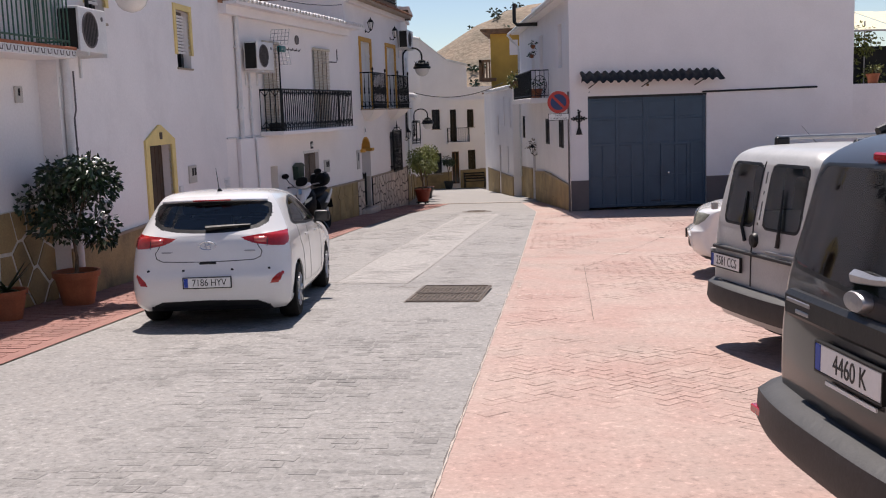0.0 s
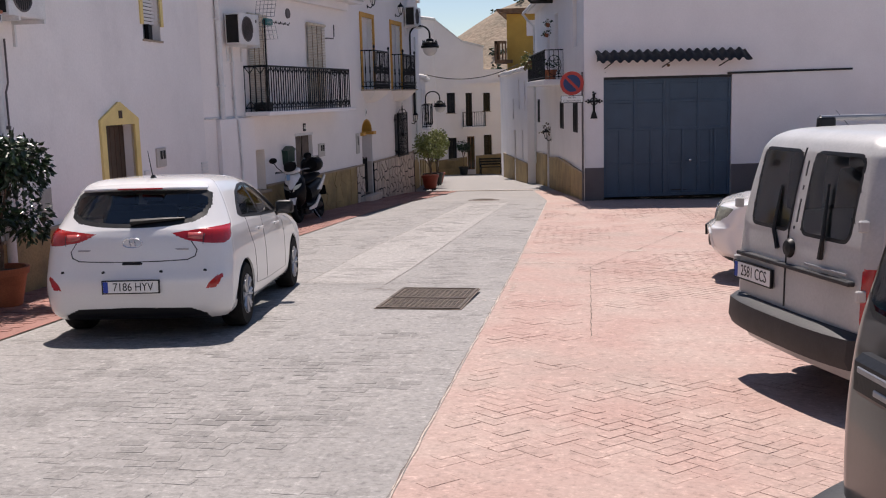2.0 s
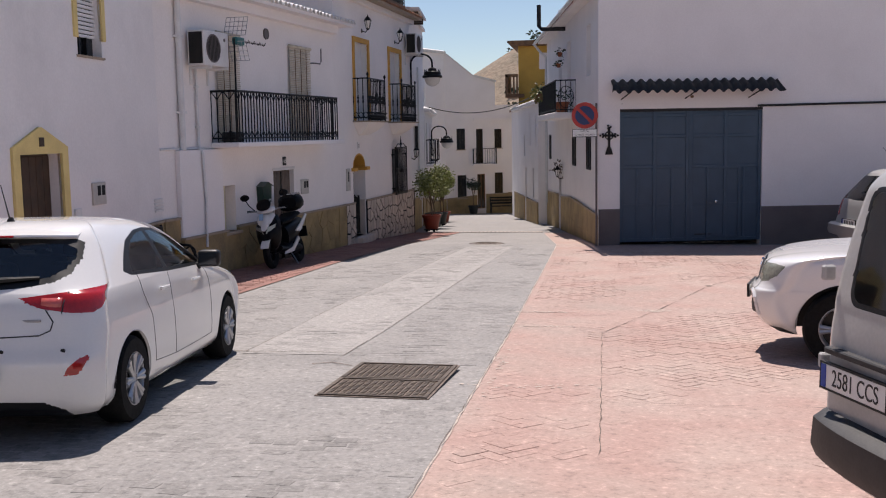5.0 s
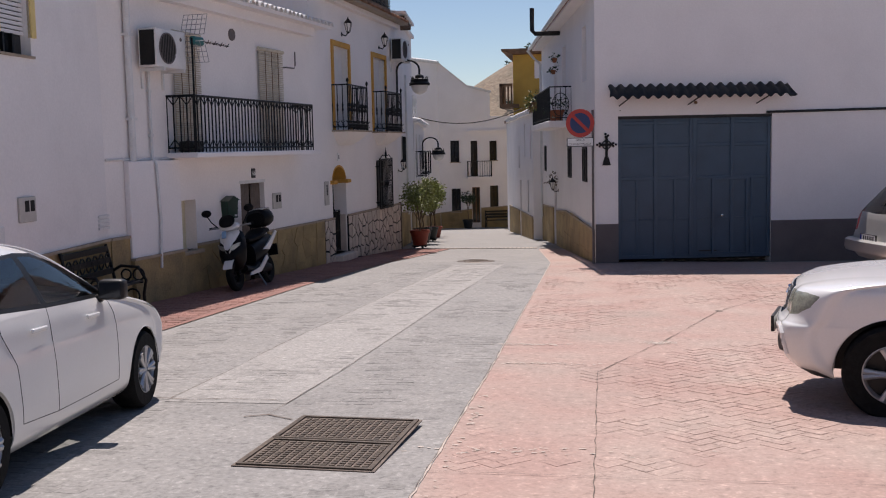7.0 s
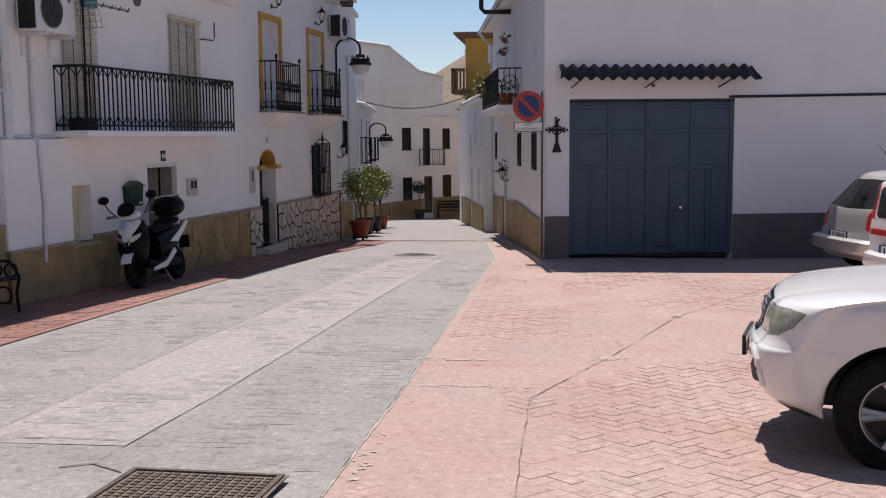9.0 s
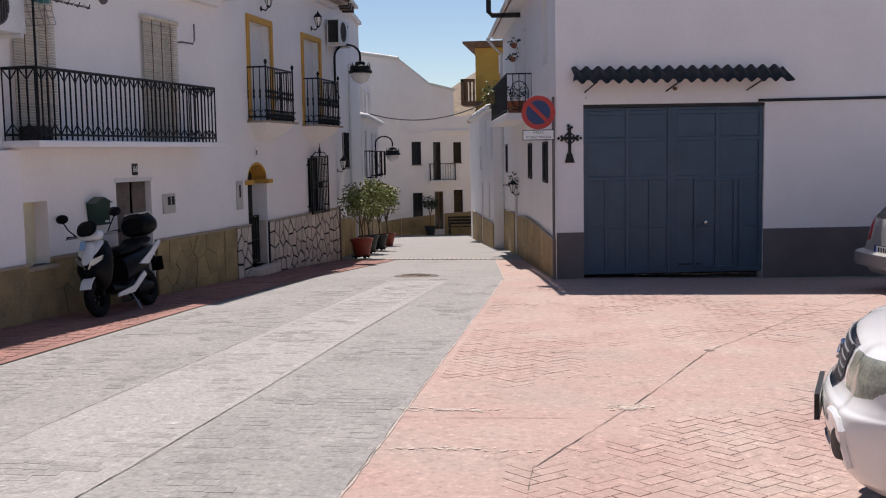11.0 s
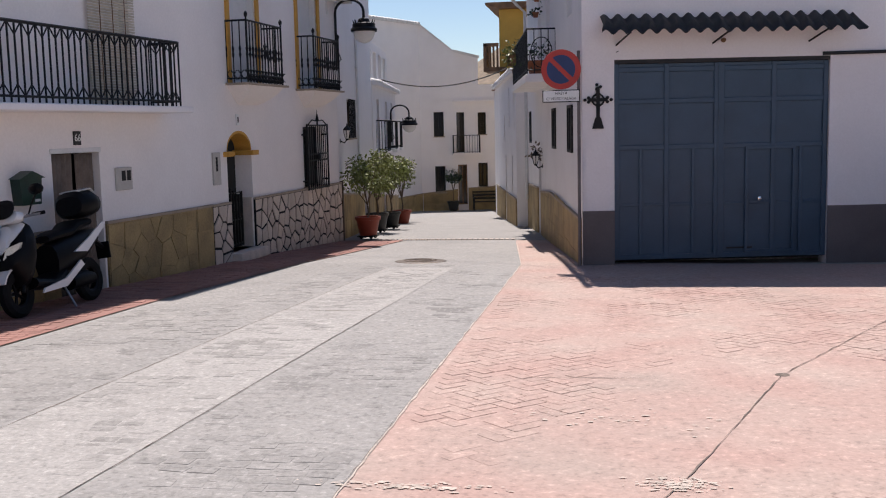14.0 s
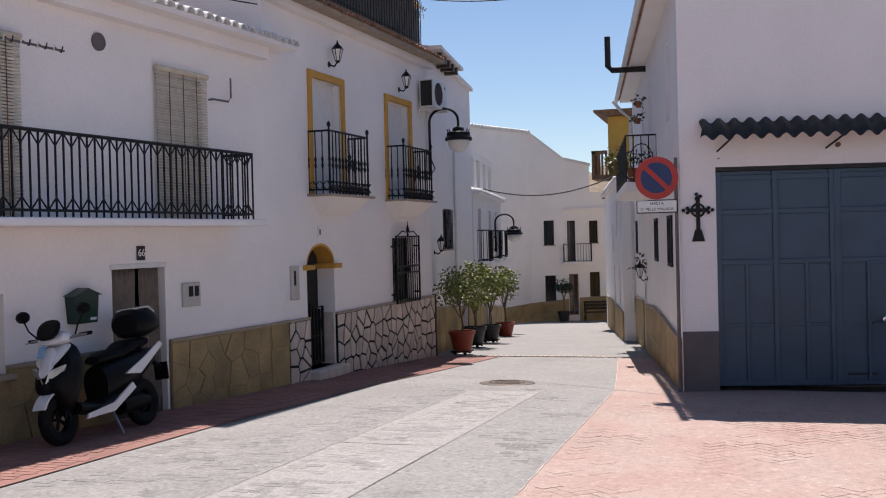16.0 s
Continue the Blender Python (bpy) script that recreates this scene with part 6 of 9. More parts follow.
part("badge", bm, GREY_METAL, v2, "oval badge", Matrix.Translation((0.0, 0, 1.10)) @ Matrix.Diagonal((1, 1, 0.5, 1)), True)
for y, z, w in ((0.47, 1.01, 0.22), (0.43, 0.97, 0.12)):
    bm = bmesh.new()
    box(bm, -0.019, -0.012, y - w / 2, y + w / 2, z - 0.009, z + 0.009, 0.003)
    part("lettering_bar", bm, GREY_METAL, v2)
bm = bmesh.new()
box(bm, -0.018, -0.01, -0.2, 0.2, 0.722, 0.738)
part("lettering_bar", bm, PLATE, v2)
bm = bmesh.new()
tube(bm, [(0.02, 0.05, 1.19), (0.015, -0.1, 1.195), (0.03, -0.5, 1.24)], [0.03, 0.02, 0.01], 6)
part("rear_wiper", bm, GREY_METAL, v2)
bm = bmesh.new()
box(bm, 0.13, 0.2, -0.16, 0.16, 1.625, 1.66, 0.008)
part("brake_light", bm, RED_LIGHT, v2)
for y in (-0.62, 0.62):
    bm = bmesh.new()
    tube(bm, [(0.4, y, 1.72), (0.55, y, 1.785), (2.3, y, 1.785), (2.45, y, 1.72)], 0.025, 8)
    part("roof_rail", bm, TRIM_BLACK, v2)
for s in (-1, 1):
    bm = bmesh.new()
    box(bm, -0.135, -0.10, s * 0.72 - 0.1, s * 0.72 + 0.1, 0.43, 0.47, 0.005)
    part("reflector", bm, RED_LIGHT, v2, "", Matrix.Translation((0.06, 0, 0)))


def offroader(m, label):
    c = thing("off_road_car", m, label, "car")
    L = [(0.28, 0.2, 4.22, 0.78, 0.2, 0.36, 0.05, 0.2), (0.40, 0.08, 4.36, 0.85, 0.2, 0.32, 0.05, 0.18), (0.56, 0.03, 4.41, 0.87, 0.2, 0.30, 0.05, 0.17), (0.68, 0.02, 4.405, 0.88, 0.2, 0.30, 0.05, 0.17), (0.72, 0.02, 4.37, 0.88, 0.2, 0.30, 0.05, 0.17),
         (0.77, 0.02, 4.34, 0.88, 0.2, 0.31, 0.05, 0.17), (0.86, 0.03, 4.32, 0.88, 0.2, 0.33, 0.05, 0.17), (0.955, 0.04, 4.28, 0.875, 0.2, 0.36, 0.05, 0.18), (1.0, 0.05, 4.18, 0.86, 0.2, 0.38, 0.05, 0.20),
         (1.045, 0.06, 3.85, 0.845, 0.2, 0.38, 0.05, 0.22), (1.075, 0.07, 3.25, 0.83, 0.2, 0.34, 0.05, 0.22), (1.13, 0.08, 3.12, 0.82, 0.2, 0.3, 0.05, 0.22), (1.35, 0.16, 2.85, 0.76, 0.2, 0.26, 0.05, 0.18),
         (1.56, 0.25, 2.58, 0.70, 0.2, 0.24, 0.05, 0.14), (1.63, 0.32, 2.4, 0.65, 0.2, 0.2, 0.05, 0.1), (1.67, 0.5, 2.1, 0.5, 0.15, 0.2, 0.03, 0.06), (1.69, 0.8, 1.8, 0.28, 0.1, 0.1, 0.02, 0.03)]
    g = car_grid(L, [])
    regions = [("grille", "front", mirrored([(0, 0.955), (0.26, 0.95), (0.40, 0.945), (0.36, 0.80), (0.27, 0.735), (0, 0.73)])),
               ("grille_surround", "front", mirrored([(0, 0.975), (0.27, 0.97), (0.425, 0.96), (0.385, 0.79), (0.28, 0.715), (0, 0.71)])),
               ("headlamp", "front", [(0.455, 0.945), (0.42, 0.80), (0.46, 0.765), (0.66, 0.765), (0.80, 0.785), (0.90, 0.85), (0.94, 0.935), (0.80, 0.955)]),
               ("air_intake", "front", mirrored([(0, 0.54), (0.46, 0.54), (0.52, 0.44), (0.40, 0.40), (0, 0.39)])),
               ("skid_plate", "front", mirrored([(0, 0.345), (0.85, 0.345), (0.9, 0.1), (0, 0.1)])),
               ("rear_window", "rear", rounded(-0.55, 0.55, 1.14, 1.54, 0.08)), ("windscreen", "front", mirrored([(0, 1.56), (0.52, 1.56), (0.72, 1.14), (0, 1.12)])),
               ("side_window", "side", rounded(0.45, 1.1, 1.15, 1.52, 0.06)), ("side_window", "side", rounded(1.2, 1.95, 1.15, 1.54, 0.06)), ("side_window", "side", [(2.03, 1.14), (2.03, 1.53), (2.35, 1.52), (2.8, 1.14)])]
    tree = fine_skin(c, L, [(0.9, 0.42, 0.36), (3.52, 0.42, 0.36)], regions, {"body": CAR_WHITE, "rear_window": CAR_GLASS, "windscreen": CAR_GLASS, "side_window": CAR_GLASS, "grille": TRIM_BLACK, "grille_surround": CHROME, "headlamp": CLOUDY_LIGHT, "air_intake": TRIM_BLACK, "skid_plate": TRIM_GREY}, 7, 9)
    under(c, 4.3, 0.88, 0.34, 0.85)
    seats(c, (1.3, 2.25), 0.66, 0.38)
    for x in (0.9, 3.52):
        for s in (-1, 1):
            wheel(c, x, s * 0.78, 0.365, s, 5, 0.23)
    mirrors(c, 2.95, 0.83, 1.12, CAR_WHITE)
    gm = bmesh.new()
    for k in range(5):
        z = 0.785 + k * 0.04
        tube(gm, [on_front(tree, y, z, 0.004) for y in (-0.33, -0.2, 0, 0.2, 0.33)], 0.006, 5)
    for k in range(15):
        y = -0.35 + k * 0.05
        tube(gm, [on_front(tree, y, z, 0.004) for z in (0.775, 0.86, 0.94)], 0.004, 4)
    part("grille_mesh", gm, GREY_METAL, c)
    bm = bmesh.new()
    tube(bm, [on_front(tree, y, z, 0.012) for y, z in ((0.05, 0.91), (-0.03, 0.875), (0.03, 0.845), (-0.05, 0.81))], 0.014, 6)
    part("badge", bm, CHROME, c)
    number_plate(c, Matrix.Translation((4.425, 0, 0.61)) @ Matrix.Rotation(radians(90), 4, "Z"), "")
    for s in (-1, 1):
        bm = bmesh.new()
        lathe(bm, [(0.0, 0.02), (0.07, 0.015), (0.085, -0.02), (0.085, -0.06)], 20, (0, 0, 0), "x", False)
        part("fog_lamp", bm, TRIM_GREY, c, "", Matrix.Translation(on_front(tree, s * 0.63, 0.54, -0.01)) @ Matrix.Rotation(s * 0.35, 4, "Z"), True)
        bm = bmesh.new()
        tube(bm, [on_front(tree, s * y, z) for y, z in ((0.50, 0.66), (0.60, 0.665), (0.69, 0.66), (0.725, 0.62), (0.73, 0.55), (0.72, 0.46))], 0.022, 8)
        part("bumper_guard", bm, CAR_WHITE, c, "", None, True)
        bm = bmesh.new()
        tube(bm, [on_front(tree, s * y, 0.45) for y in (0.1, 0.24, 0.38)], 0.02, 8)
        part("bumper_trim", bm, CHROME, c)
    for i in (SIDE_R0 + 13, SIDE_R0 + 27, SIDE_R0 + 37):
        seam(c, g, i, 1, 10)
        seam(c, g, SIDE_L0 + NS - 1 - (i - SIDE_R0), 1, 10)
    return c


SUV_H = 164.4
sx, sy = 3.13 - 4.40 * math.cos(radians(SUV_H)), 14.49 - 4.40 * math.sin(radians(SUV_H))
offroader(car_pose(sx, sy, SUV_H) @ Matrix.Diagonal((1, 1, 0.95, 1)), "white off-road estate car with cloudy headlamps parked nose out")

# silver people carrier by the garage wall, and a white car with a red stripe
LM = [(0.24, 0.10, 4.1, 0.80, 0.2, 0.35, 0.08, 0.2), (0.36, 0.02, 4.2, 0.86, 0.22, 0.4, 0.09, 0.24), (0.55, 0.0, 4.25, 0.875, 0.24, 0.42, 0.1, 0.26), (0.70, 0.04, 4.2, 0.875, 0.24, 0.42, 0.1, 0.26), (0.85, 0.07, 4.05, 0.87, 0.24, 0.42, 0.1, 0.26),
      (0.97, 0.10, 3.6, 0.86, 0.24, 0.4, 0.1, 0.26), (1.08, 0.16, 3.3, 0.84, 0.24, 0.36, 0.1, 0.26), (1.30, 0.36, 2.9, 0.78, 0.22, 0.28, 0.1, 0.2), (1.50, 0.55, 2.45, 0.71, 0.2, 0.24, 0.08, 0.14), (1.57, 0.65, 2.25, 0.66, 0.2, 0.2, 0.06, 0.1), (1.62, 0.85, 2.0, 0.5, 0.15, 0.2, 0.04, 0.06), (1.64, 1.1, 1.8, 0.25, 0.1, 0.1, 0.02, 0.03)]
V3_CUTS = [("rear_window", "rear", mirrored([(0, 1.50), (0.55, 1.49), (0.66, 1.42), (0.74, 1.14), (0.68, 1.06), (0, 1.04)])),
           ("side_window", "side", [(0.62, 1.12), (0.85, 1.42), (1.0, 1.46), (1.45, 1.46), (1.45, 1.10)]), ("side_window", "side", [(1.55, 1.10), (1.55, 1.46), (2.1, 1.44), (2.72, 1.10)]),
           ("windscreen", "front", mirrored([(0, 1.50), (0.5, 1.50), (0.7, 1.12), (0, 1.10)])),
           ("tail_lamp", "rear", [(0.60, 0.74), (0.585, 0.95), (0.64, 1.08), (0.86, 1.11), (0.96, 0.98), (0.92, 0.76), (0.74, 0.70)])]
v3, g3, t3 = van(car_pose(6.32, 24.6, 14.0), "silver people carrier parked in the shade of the garage wall", LM, [(0.78, 0.36, 0.31), (3.5, 0.36, 0.31)], 4.2, 0.875, CAR_SILVER, V3_CUTS, CAR_SILVER, (0.78, 3.5), 0.31, ALLOY, "people_carrier")
bm = bmesh.new()
tube(bm, [(1.0, 0, 1.62), (0.6, 0.0, 2.05)], [0.008, 0.003], 5)
part("aerial", bm, TRIM_BLACK, v3)
number_plate(v3, Matrix.Translation((-0.02, 0, 0.62)) @ REAR_M, "")
LR = [(z * 0.93, a, b * 0.85, w * 0.93, rr, rf, br, bf) for z, a, b, w, rr, rf, br, bf in LV[:-3]]
LR[-1] = (LR[-1][0], 0.25, 2.0, 0.5, 0.2, 0.2, 0.03, 0.05)
V4_CUTS = [("rear_window", "rear", rounded(-0.58, 0.58, 1.02, 1.42, 0.08)), ("side_window", "side", rounded(0.45, 1.3, 1.08, 1.42, 0.06)), ("side_window", "side", [(1.4, 1.06), (1.4, 1.42), (1.95, 1.40), (2.35, 1.06)]),
           ("windscreen", "front", mirrored([(0, 1.42), (0.45, 1.42), (0.6, 1.08), (0, 1.06)])), ("tail_lamp", "rear", [(0.60, 1.0), (0.60, 1.46), (0.68, 1.46), (0.72, 1.0)])]
v4, g4, t4 = van(car_pose(6.05, 20.9, 14.0), "small white car with a red stripe across its tail", LR, [(0.7, 0.34, 0.29), (2.9, 0.34, 0.29)], 3.55, 0.78, CAR_WHITE, V4_CUTS, CAR_WHITE, (0.7, 2.9), 0.29, ALLOY, "small_car")
bm = bmesh.new()
box(bm, -0.012, 0.02, -0.62, 0.62, 0.80, 0.88, 0.004)
part("stripe", bm, STRIPE_RED, v4)
number_plate(v4, Matrix.Translation((-0.02, 0.1, 0.62)) @ REAR_M, "")

# ---- balconies ----


def railing(parent, m, runs, height, step, bar_mesh, r_rail=0.016, mat=BLACK_IRON, low=0.07):
    """Rails along runs of points with baluster meshes taking turns between them."""
    bar_mesh = bar_mesh if isinstance(bar_mesh, tuple) else (bar_mesh,)
    for a, b in runs:
        a, b = Vector(a), Vector(b)
        for z in (low, height):
            bm = bmesh.new()
            tube(bm, [a + Vector((0, 0, z)), b + Vector((0, 0, z))], r_rail if z == height else r_rail * 0.75, 6)
            part("rail", bm, mat, parent, "", m)
        n = max(1, round((b - a).length / step))
        ang = math.atan2(b.y - a.y, b.x - a.x)
        for i in range(n + 1):
            p = a.lerp(b, i / n)
            share("baluster", bar_mesh[i % len(bar_mesh)], parent, m @ Matrix.Translation(p) @ Matrix.Rotation(ang, 4, "Z"))


def arrow_bar(h, reach=0.108):
    bm = bmesh.new()
    tube(bm, [(0, 0, 0), (0, 0, h)], 0.0125, 5)
    for z0, z1 in ((0.075, 0.20), (h - 0.005, h - 0.14)):
        for s in (-1, 1):
            tube(bm, [(s * reach, 0, z0), (0, 0, z1)], 0.009, 5)
    return mesh_of("baluster", bm, BLACK_IRON)


def knot_bar(h):
    bm = bmesh.new()
    tube(bm, [(0, 0, 0), (0, 0, h)], 0.011, 5)
    lathe(bm, [(0.012, h * 0.40), (0.024, h * 0.45), (0.014, h * 0.5), (0.024, h * 0.55), (0.012, h * 0.60)], 6)
    for s in (-1, 1):
        tube(bm, [(s * 0.05, 0, 0.05), (0, 0, 0.14), (s * 0.05, 0, 0.20)], 0.010, 4)
    return mesh_of("baluster", bm, BLACK_IRON)


def plain_bar(h, mat=BLACK_IRON, r=0.010):
    bm = bmesh.new()
    tube(bm, [(0, 0, 0), (0, 0, h)], r, 5)
    return mesh_of("baluster", bm, mat)


I4 = Matrix.Identity(4)
BAL = thing("balcony", pos(C_M, 1.68, 0, 1.33), "long balcony with a black iron railing on a white slab", "balcony")
bm = bmesh.new()
box(bm, -0.06, 4.75, -0.53, 0.0, 0.0, 0.085, 0.012)
part("slab", bm, WHITE, BAL)
railing(BAL, Matrix.Translation((0, 0, 0.085)), [((0, -0.46, 0), (4.52, -0.46, 0))], 0.86, 0.113, (plain_bar(0.86, BLACK_IRON, 0.0125), arrow_bar(0.86)), 0.020)
railing(BAL, Matrix.Translation((0, 0, 0.085)), [((0, 0.0, 0), (0, -0.46, 0)), ((4.52, -0.46, 0), (4.52, 0, 0))], 0.86, 0.115, (plain_bar(0.86, BLACK_IRON, 0.0125), arrow_bar(0.86)), 0.020)
bm = bmesh.new()
box(bm, 0.04, 0.4, -0.40, -0.15, 0.09, 0.26, 0.02)
tagged(part("planter", bm, BLACK_POT, None, "", BAL.matrix_world.copy()), "black plastic planter standing on the balcony slab", "planter")
for s0 in (1.38, 4.5):
    b = thing("juliet_balcony", pos(D_M, s0, 0, 1.80), "shallow window balcony with a black wrought iron railing", "balcony", "balconies with ochre frames")
    bm = bmesh.new()
    prof = [(0.0, 0.0), (-0.10, 0.0), (-0.42, -0.0)]
    box(bm, -0.08, 1.62, -0.42, 0.0, 0.0, 0.035)
    part("slab", bm, CAPSTONE, b)
    bm = bmesh.new()
    rows = []
    for k in range(7):
        u = k / 6
        z = -0.30 * u ** 0.8
        d = 0.36 * (1 - u) ** 0.7
        rows.append([bm.verts.new(p) for p in ((0.0 + 0.35 * u, 0, z), (0.0 + 0.35 * u, -d, z), (1.52 - 0.35 * u, -d, z), (1.52 - 0.35 * u, 0, z))])
    for r0, r1 in zip(rows, rows[1:]):
        for q in range(3):
            bm.faces.new((r0[q], r0[q + 1], r1[q + 1], r1[q]))
    part("corbel", bm, CREAM, b, "", None, True)
    hb = knot_bar(0.98)
    T = Matrix.Translation((0, 0, 0.035))
    railing(b, T, [((0, 0, 0), (0, -0.36, 0)), ((0, -0.36, 0), (1.47, -0.36, 0)), ((1.47, -0.36, 0), (1.47, 0, 0))], 0.98, 0.125, hb)
    for x in (0, 1.47):
        bm = bmesh.new()
        lathe(bm, [(0.018, 0.0), (0.018, 1.0), (0.012, 1.02), (0.032, 1.06), (0.03, 1.09), (0.0, 1.13)], 8, (x, -0.36, 0.035))
        part("newel", bm, BLACK_IRON, b)
    bm = bmesh.new()
    for q in range(12):
        x = 0.08 + q * 0.119
        tube(bm, [(x, -0.365, 0.06), (x + 0.05, -0.365, 0.11), (x, -0.365, 0.16), (x - 0.05, -0.365, 0.11)], 0.014, 5, closed=True)
    tube(bm, [(0, -0.365, 0.17), (1.47, -0.365, 0.17)], 0.012, 5)
    part("scroll_band", bm, BLACK_IRON, b)
    bm = bmesh.new()
    for q in range(8):
        a = q * math.pi / 4
        tube(bm, [(0.735, -0.365, 0.58), (0.735 + 0.07 * math.cos(a), -0.365, 0.58 + 0.12 * math.sin(a))], 0.016, 5)
    part("rosette", bm, BLACK_IRON, b)
rb = thing("balcony", pos(R1_M, 3.0, 0, 1.94), "white balcony slab with a black railing and flower pots", "balcony")
bm = bmesh.new()
box(bm, -0.05, 5.65, -0.56, 0.0, -0.1, 0.06, 0.012)
part("slab", bm, WHITE, rb)
railing(rb, Matrix.Translation((0, 0, 0.06)), [((0, 0, 0), (0, -0.525, 0)), ((0, -0.525, 0), (5.6, -0.525, 0)), ((5.6, -0.525, 0), (5.6, 0, 0))], 0.82, 0.13, plain_bar(0.82))
bm = bmesh.new()
tube(bm, [(5.6, -0.26 + 0.2 * math.cos(a), 0.45 + 0.28 * math.sin(a)) for a in [k * math.pi / 8 for k in range(16)]], 0.010, 5, closed=True)
part("ring", bm, BLACK_IRON, rb)
for s0, w in ((0.9, 1.0), (3.9, 1.0), (6.1, 1.0)):
    b = thing("small_balcony", pos(E2_M, s0, 0, 0.38), "small balcony with a plain black railing", "balcony", "balconies down the street")
    bm = bmesh.new()
    box(bm, -0.05, w + 0.05, -0.36, 0, -0.06, 0.03)
    part("slab", bm, WHITE, b)
    railing(b, I4, [((0, 0, 0), (0, -0.32, 0)), ((0, -0.32, 0), (w, -0.32, 0)), ((w, -0.32, 0), (w, 0, 0))], 0.9, 0.14, plain_bar(0.9))
b = thing("small_balcony", pos(F_M, 1.5, 0, -0.2), "small iron balcony on the far house", "balcony")
bm = bmesh.new()
box(bm, -0.05, 1.3, -0.36, 0, -0.06, 0.03)
part("slab", bm, WHITE, b)
railing(b, I4, [((0, 0, 0), (0, -0.32, 0)), ((0, -0.32, 0), (1.25, -0.32, 0)), ((1.25, -0.32, 0), (1.25, 0, 0))], 0.85, 0.12, plain_bar(0.85))
b = thing("terrace_railing", pos(F_M, 2.5, -0.1, 2.3), "pale railing on the far roof terrace", "railing")
railing(b, I4, [((0, 0, 0), (3.2, 0, 0))], 0.62, 0.16, plain_bar(0.62, SHUTTER), mat=SHUTTER)
b = thing("terrace_railing", pos(D_M, 2.3, -0.1, 5.1), "black iron railing on the roof terrace", "railing")
railing(b, I4, [((0, 0, 0), (4.5, 0, 0))], 0.95, 0.13, plain_bar(0.95))
b = thing("green_balcony", pos(A_M, A_L - 3.2, 0, 2.52), "balcony with a green railing and a patterned tile edge", "balcony")
bm = bmesh.new()
box(bm, 0.0, 3.0, -0.62, 0.0, 0.0, 0.10)
part("slab", bm, WHITE, b)
bm = bmesh.new()
box(bm, -0.02, 3.02, -0.64, 0.0, 0.10, 0.135, 0.006)
part("edge_tile", bm, TERRACOTTA, b)
for k in range(20):
    bm = bmesh.new()
    box(bm, 0.02 + k * 0.15, 0.15 + k * 0.15, -0.632, -0.62, 0.005, 0.095)
    tl = part("tile", bm, PVC, b)
    bm = bmesh.new()
    tube(bm, [(0.045 + k * 0.15, -0.634, 0.08), (0.06 + k * 0.15, -0.634, 0.03), (0.11 + k * 0.15, -0.634, 0.03), (0.125 + k * 0.15, -0.634, 0.08)], 0.008, 4)
    part("motif", bm, GREYBAND, tl)
railing(b, Matrix.Translation((0, 0, 0.135)), [((0, -0.58, 0), (2.95, -0.58, 0)), ((2.95, -0.58, 0), (2.95, 0, 0))], 0.95, 0.10, plain_bar(0.95, GREEN_IRON), mat=GREEN_IRON)


# ---- wall fixtures ----
def air_conditioner(m, label):
    c = thing("air_conditioner", m, label, "air conditioner", "outdoor units")
    bm = bmesh.new()
    box(bm, 0, 0.82, -0.36, -0.06, 0, 0.56, 0.015, 2)
    part("casing", bm, PVC, c)
    bm = bmesh.new()
    tube(bm, [(0.30 + 0.22 * math.cos(a), -0.365, 0.28 + 0.22 * math.sin(a)) for a in [k * math.pi / 12 for k in range(24)]], 0.012, 5, closed=True)
    for q in range(10):
        x = 0.10 + q * 0.045
        hh = math.sqrt(max(0.0, 0.22 ** 2 - (x - 0.30) ** 2))
        tube(bm, [(x, -0.366, 0.28 - hh), (x, -0.366, 0.28 + hh)], 0.004, 4)
    part("fan_guard", bm, GREYBAND, c)
    bm = bmesh.new()
    lathe(bm, [(0.0, -0.002), (0.21, -0.002), (0.21, 0.01)], 24, (0.30, -0.362, 0.28), "y", False)
    part("fan_opening", bm, DARK_VOID, c)
    bm = bmesh.new()
    box(bm, -0.006, 0.0, -0.33, -0.09, 0.03, 0.53)
    part("side_grille", bm, DARK_VOID, c)
    bm = bmesh.new()
    lathe(bm, [(0.0, -0.006), (0.03, -0.004), (0.03, 0.004)], 12, (0.68, -0.362, 0.44), "y", False)
    part("badge", bm, GREYBAND, c)
    for x in (0.12, 0.68):
        bm = bmesh.new()
        box(bm, x, x + 0.04, -0.40, 0.0, -0.05, -0.005)
        box(bm, x, x + 0.04, -0.03, 0.0, -0.3, -0.05)
        part("bracket", bm, PVC, c)
    return c


air_conditioner(pos(B_M, -0.02, 0.0, 2.62), "white outdoor air conditioner beside the green balcony")
air_conditioner(pos(C_M, 0.88, 0.0, 2.66), "white outdoor air conditioner on the balcony house")
air_conditioner(pos(D_M, 6.2, 0.0, 3.72), "white outdoor air conditioner under the cornice")


def wall_pipe(name, m, pts, r, mat, label, clips=True):
    c = thing(name, m, label, "pipe")
    bm = bmesh.new()
    tube(bm, pts, r, 10)
    part("pipe", bm, mat, c, "", None, True)
    for a, b in zip(pts, pts[1:]):
        a, b = Vector(a), Vector(b)
        if clips and (b - a).length > 0.9:
            for u in (0.25, 0.75):
                p = a.lerp(b, u)
                bm = bmesh.new()
                box(bm, p.x - r * 1.3, p.x + r * 1.3, p.y - r * 1.15, 0.0, p.z - 0.02, p.z + 0.02)
                part("clip", bm, mat, c)
    return c


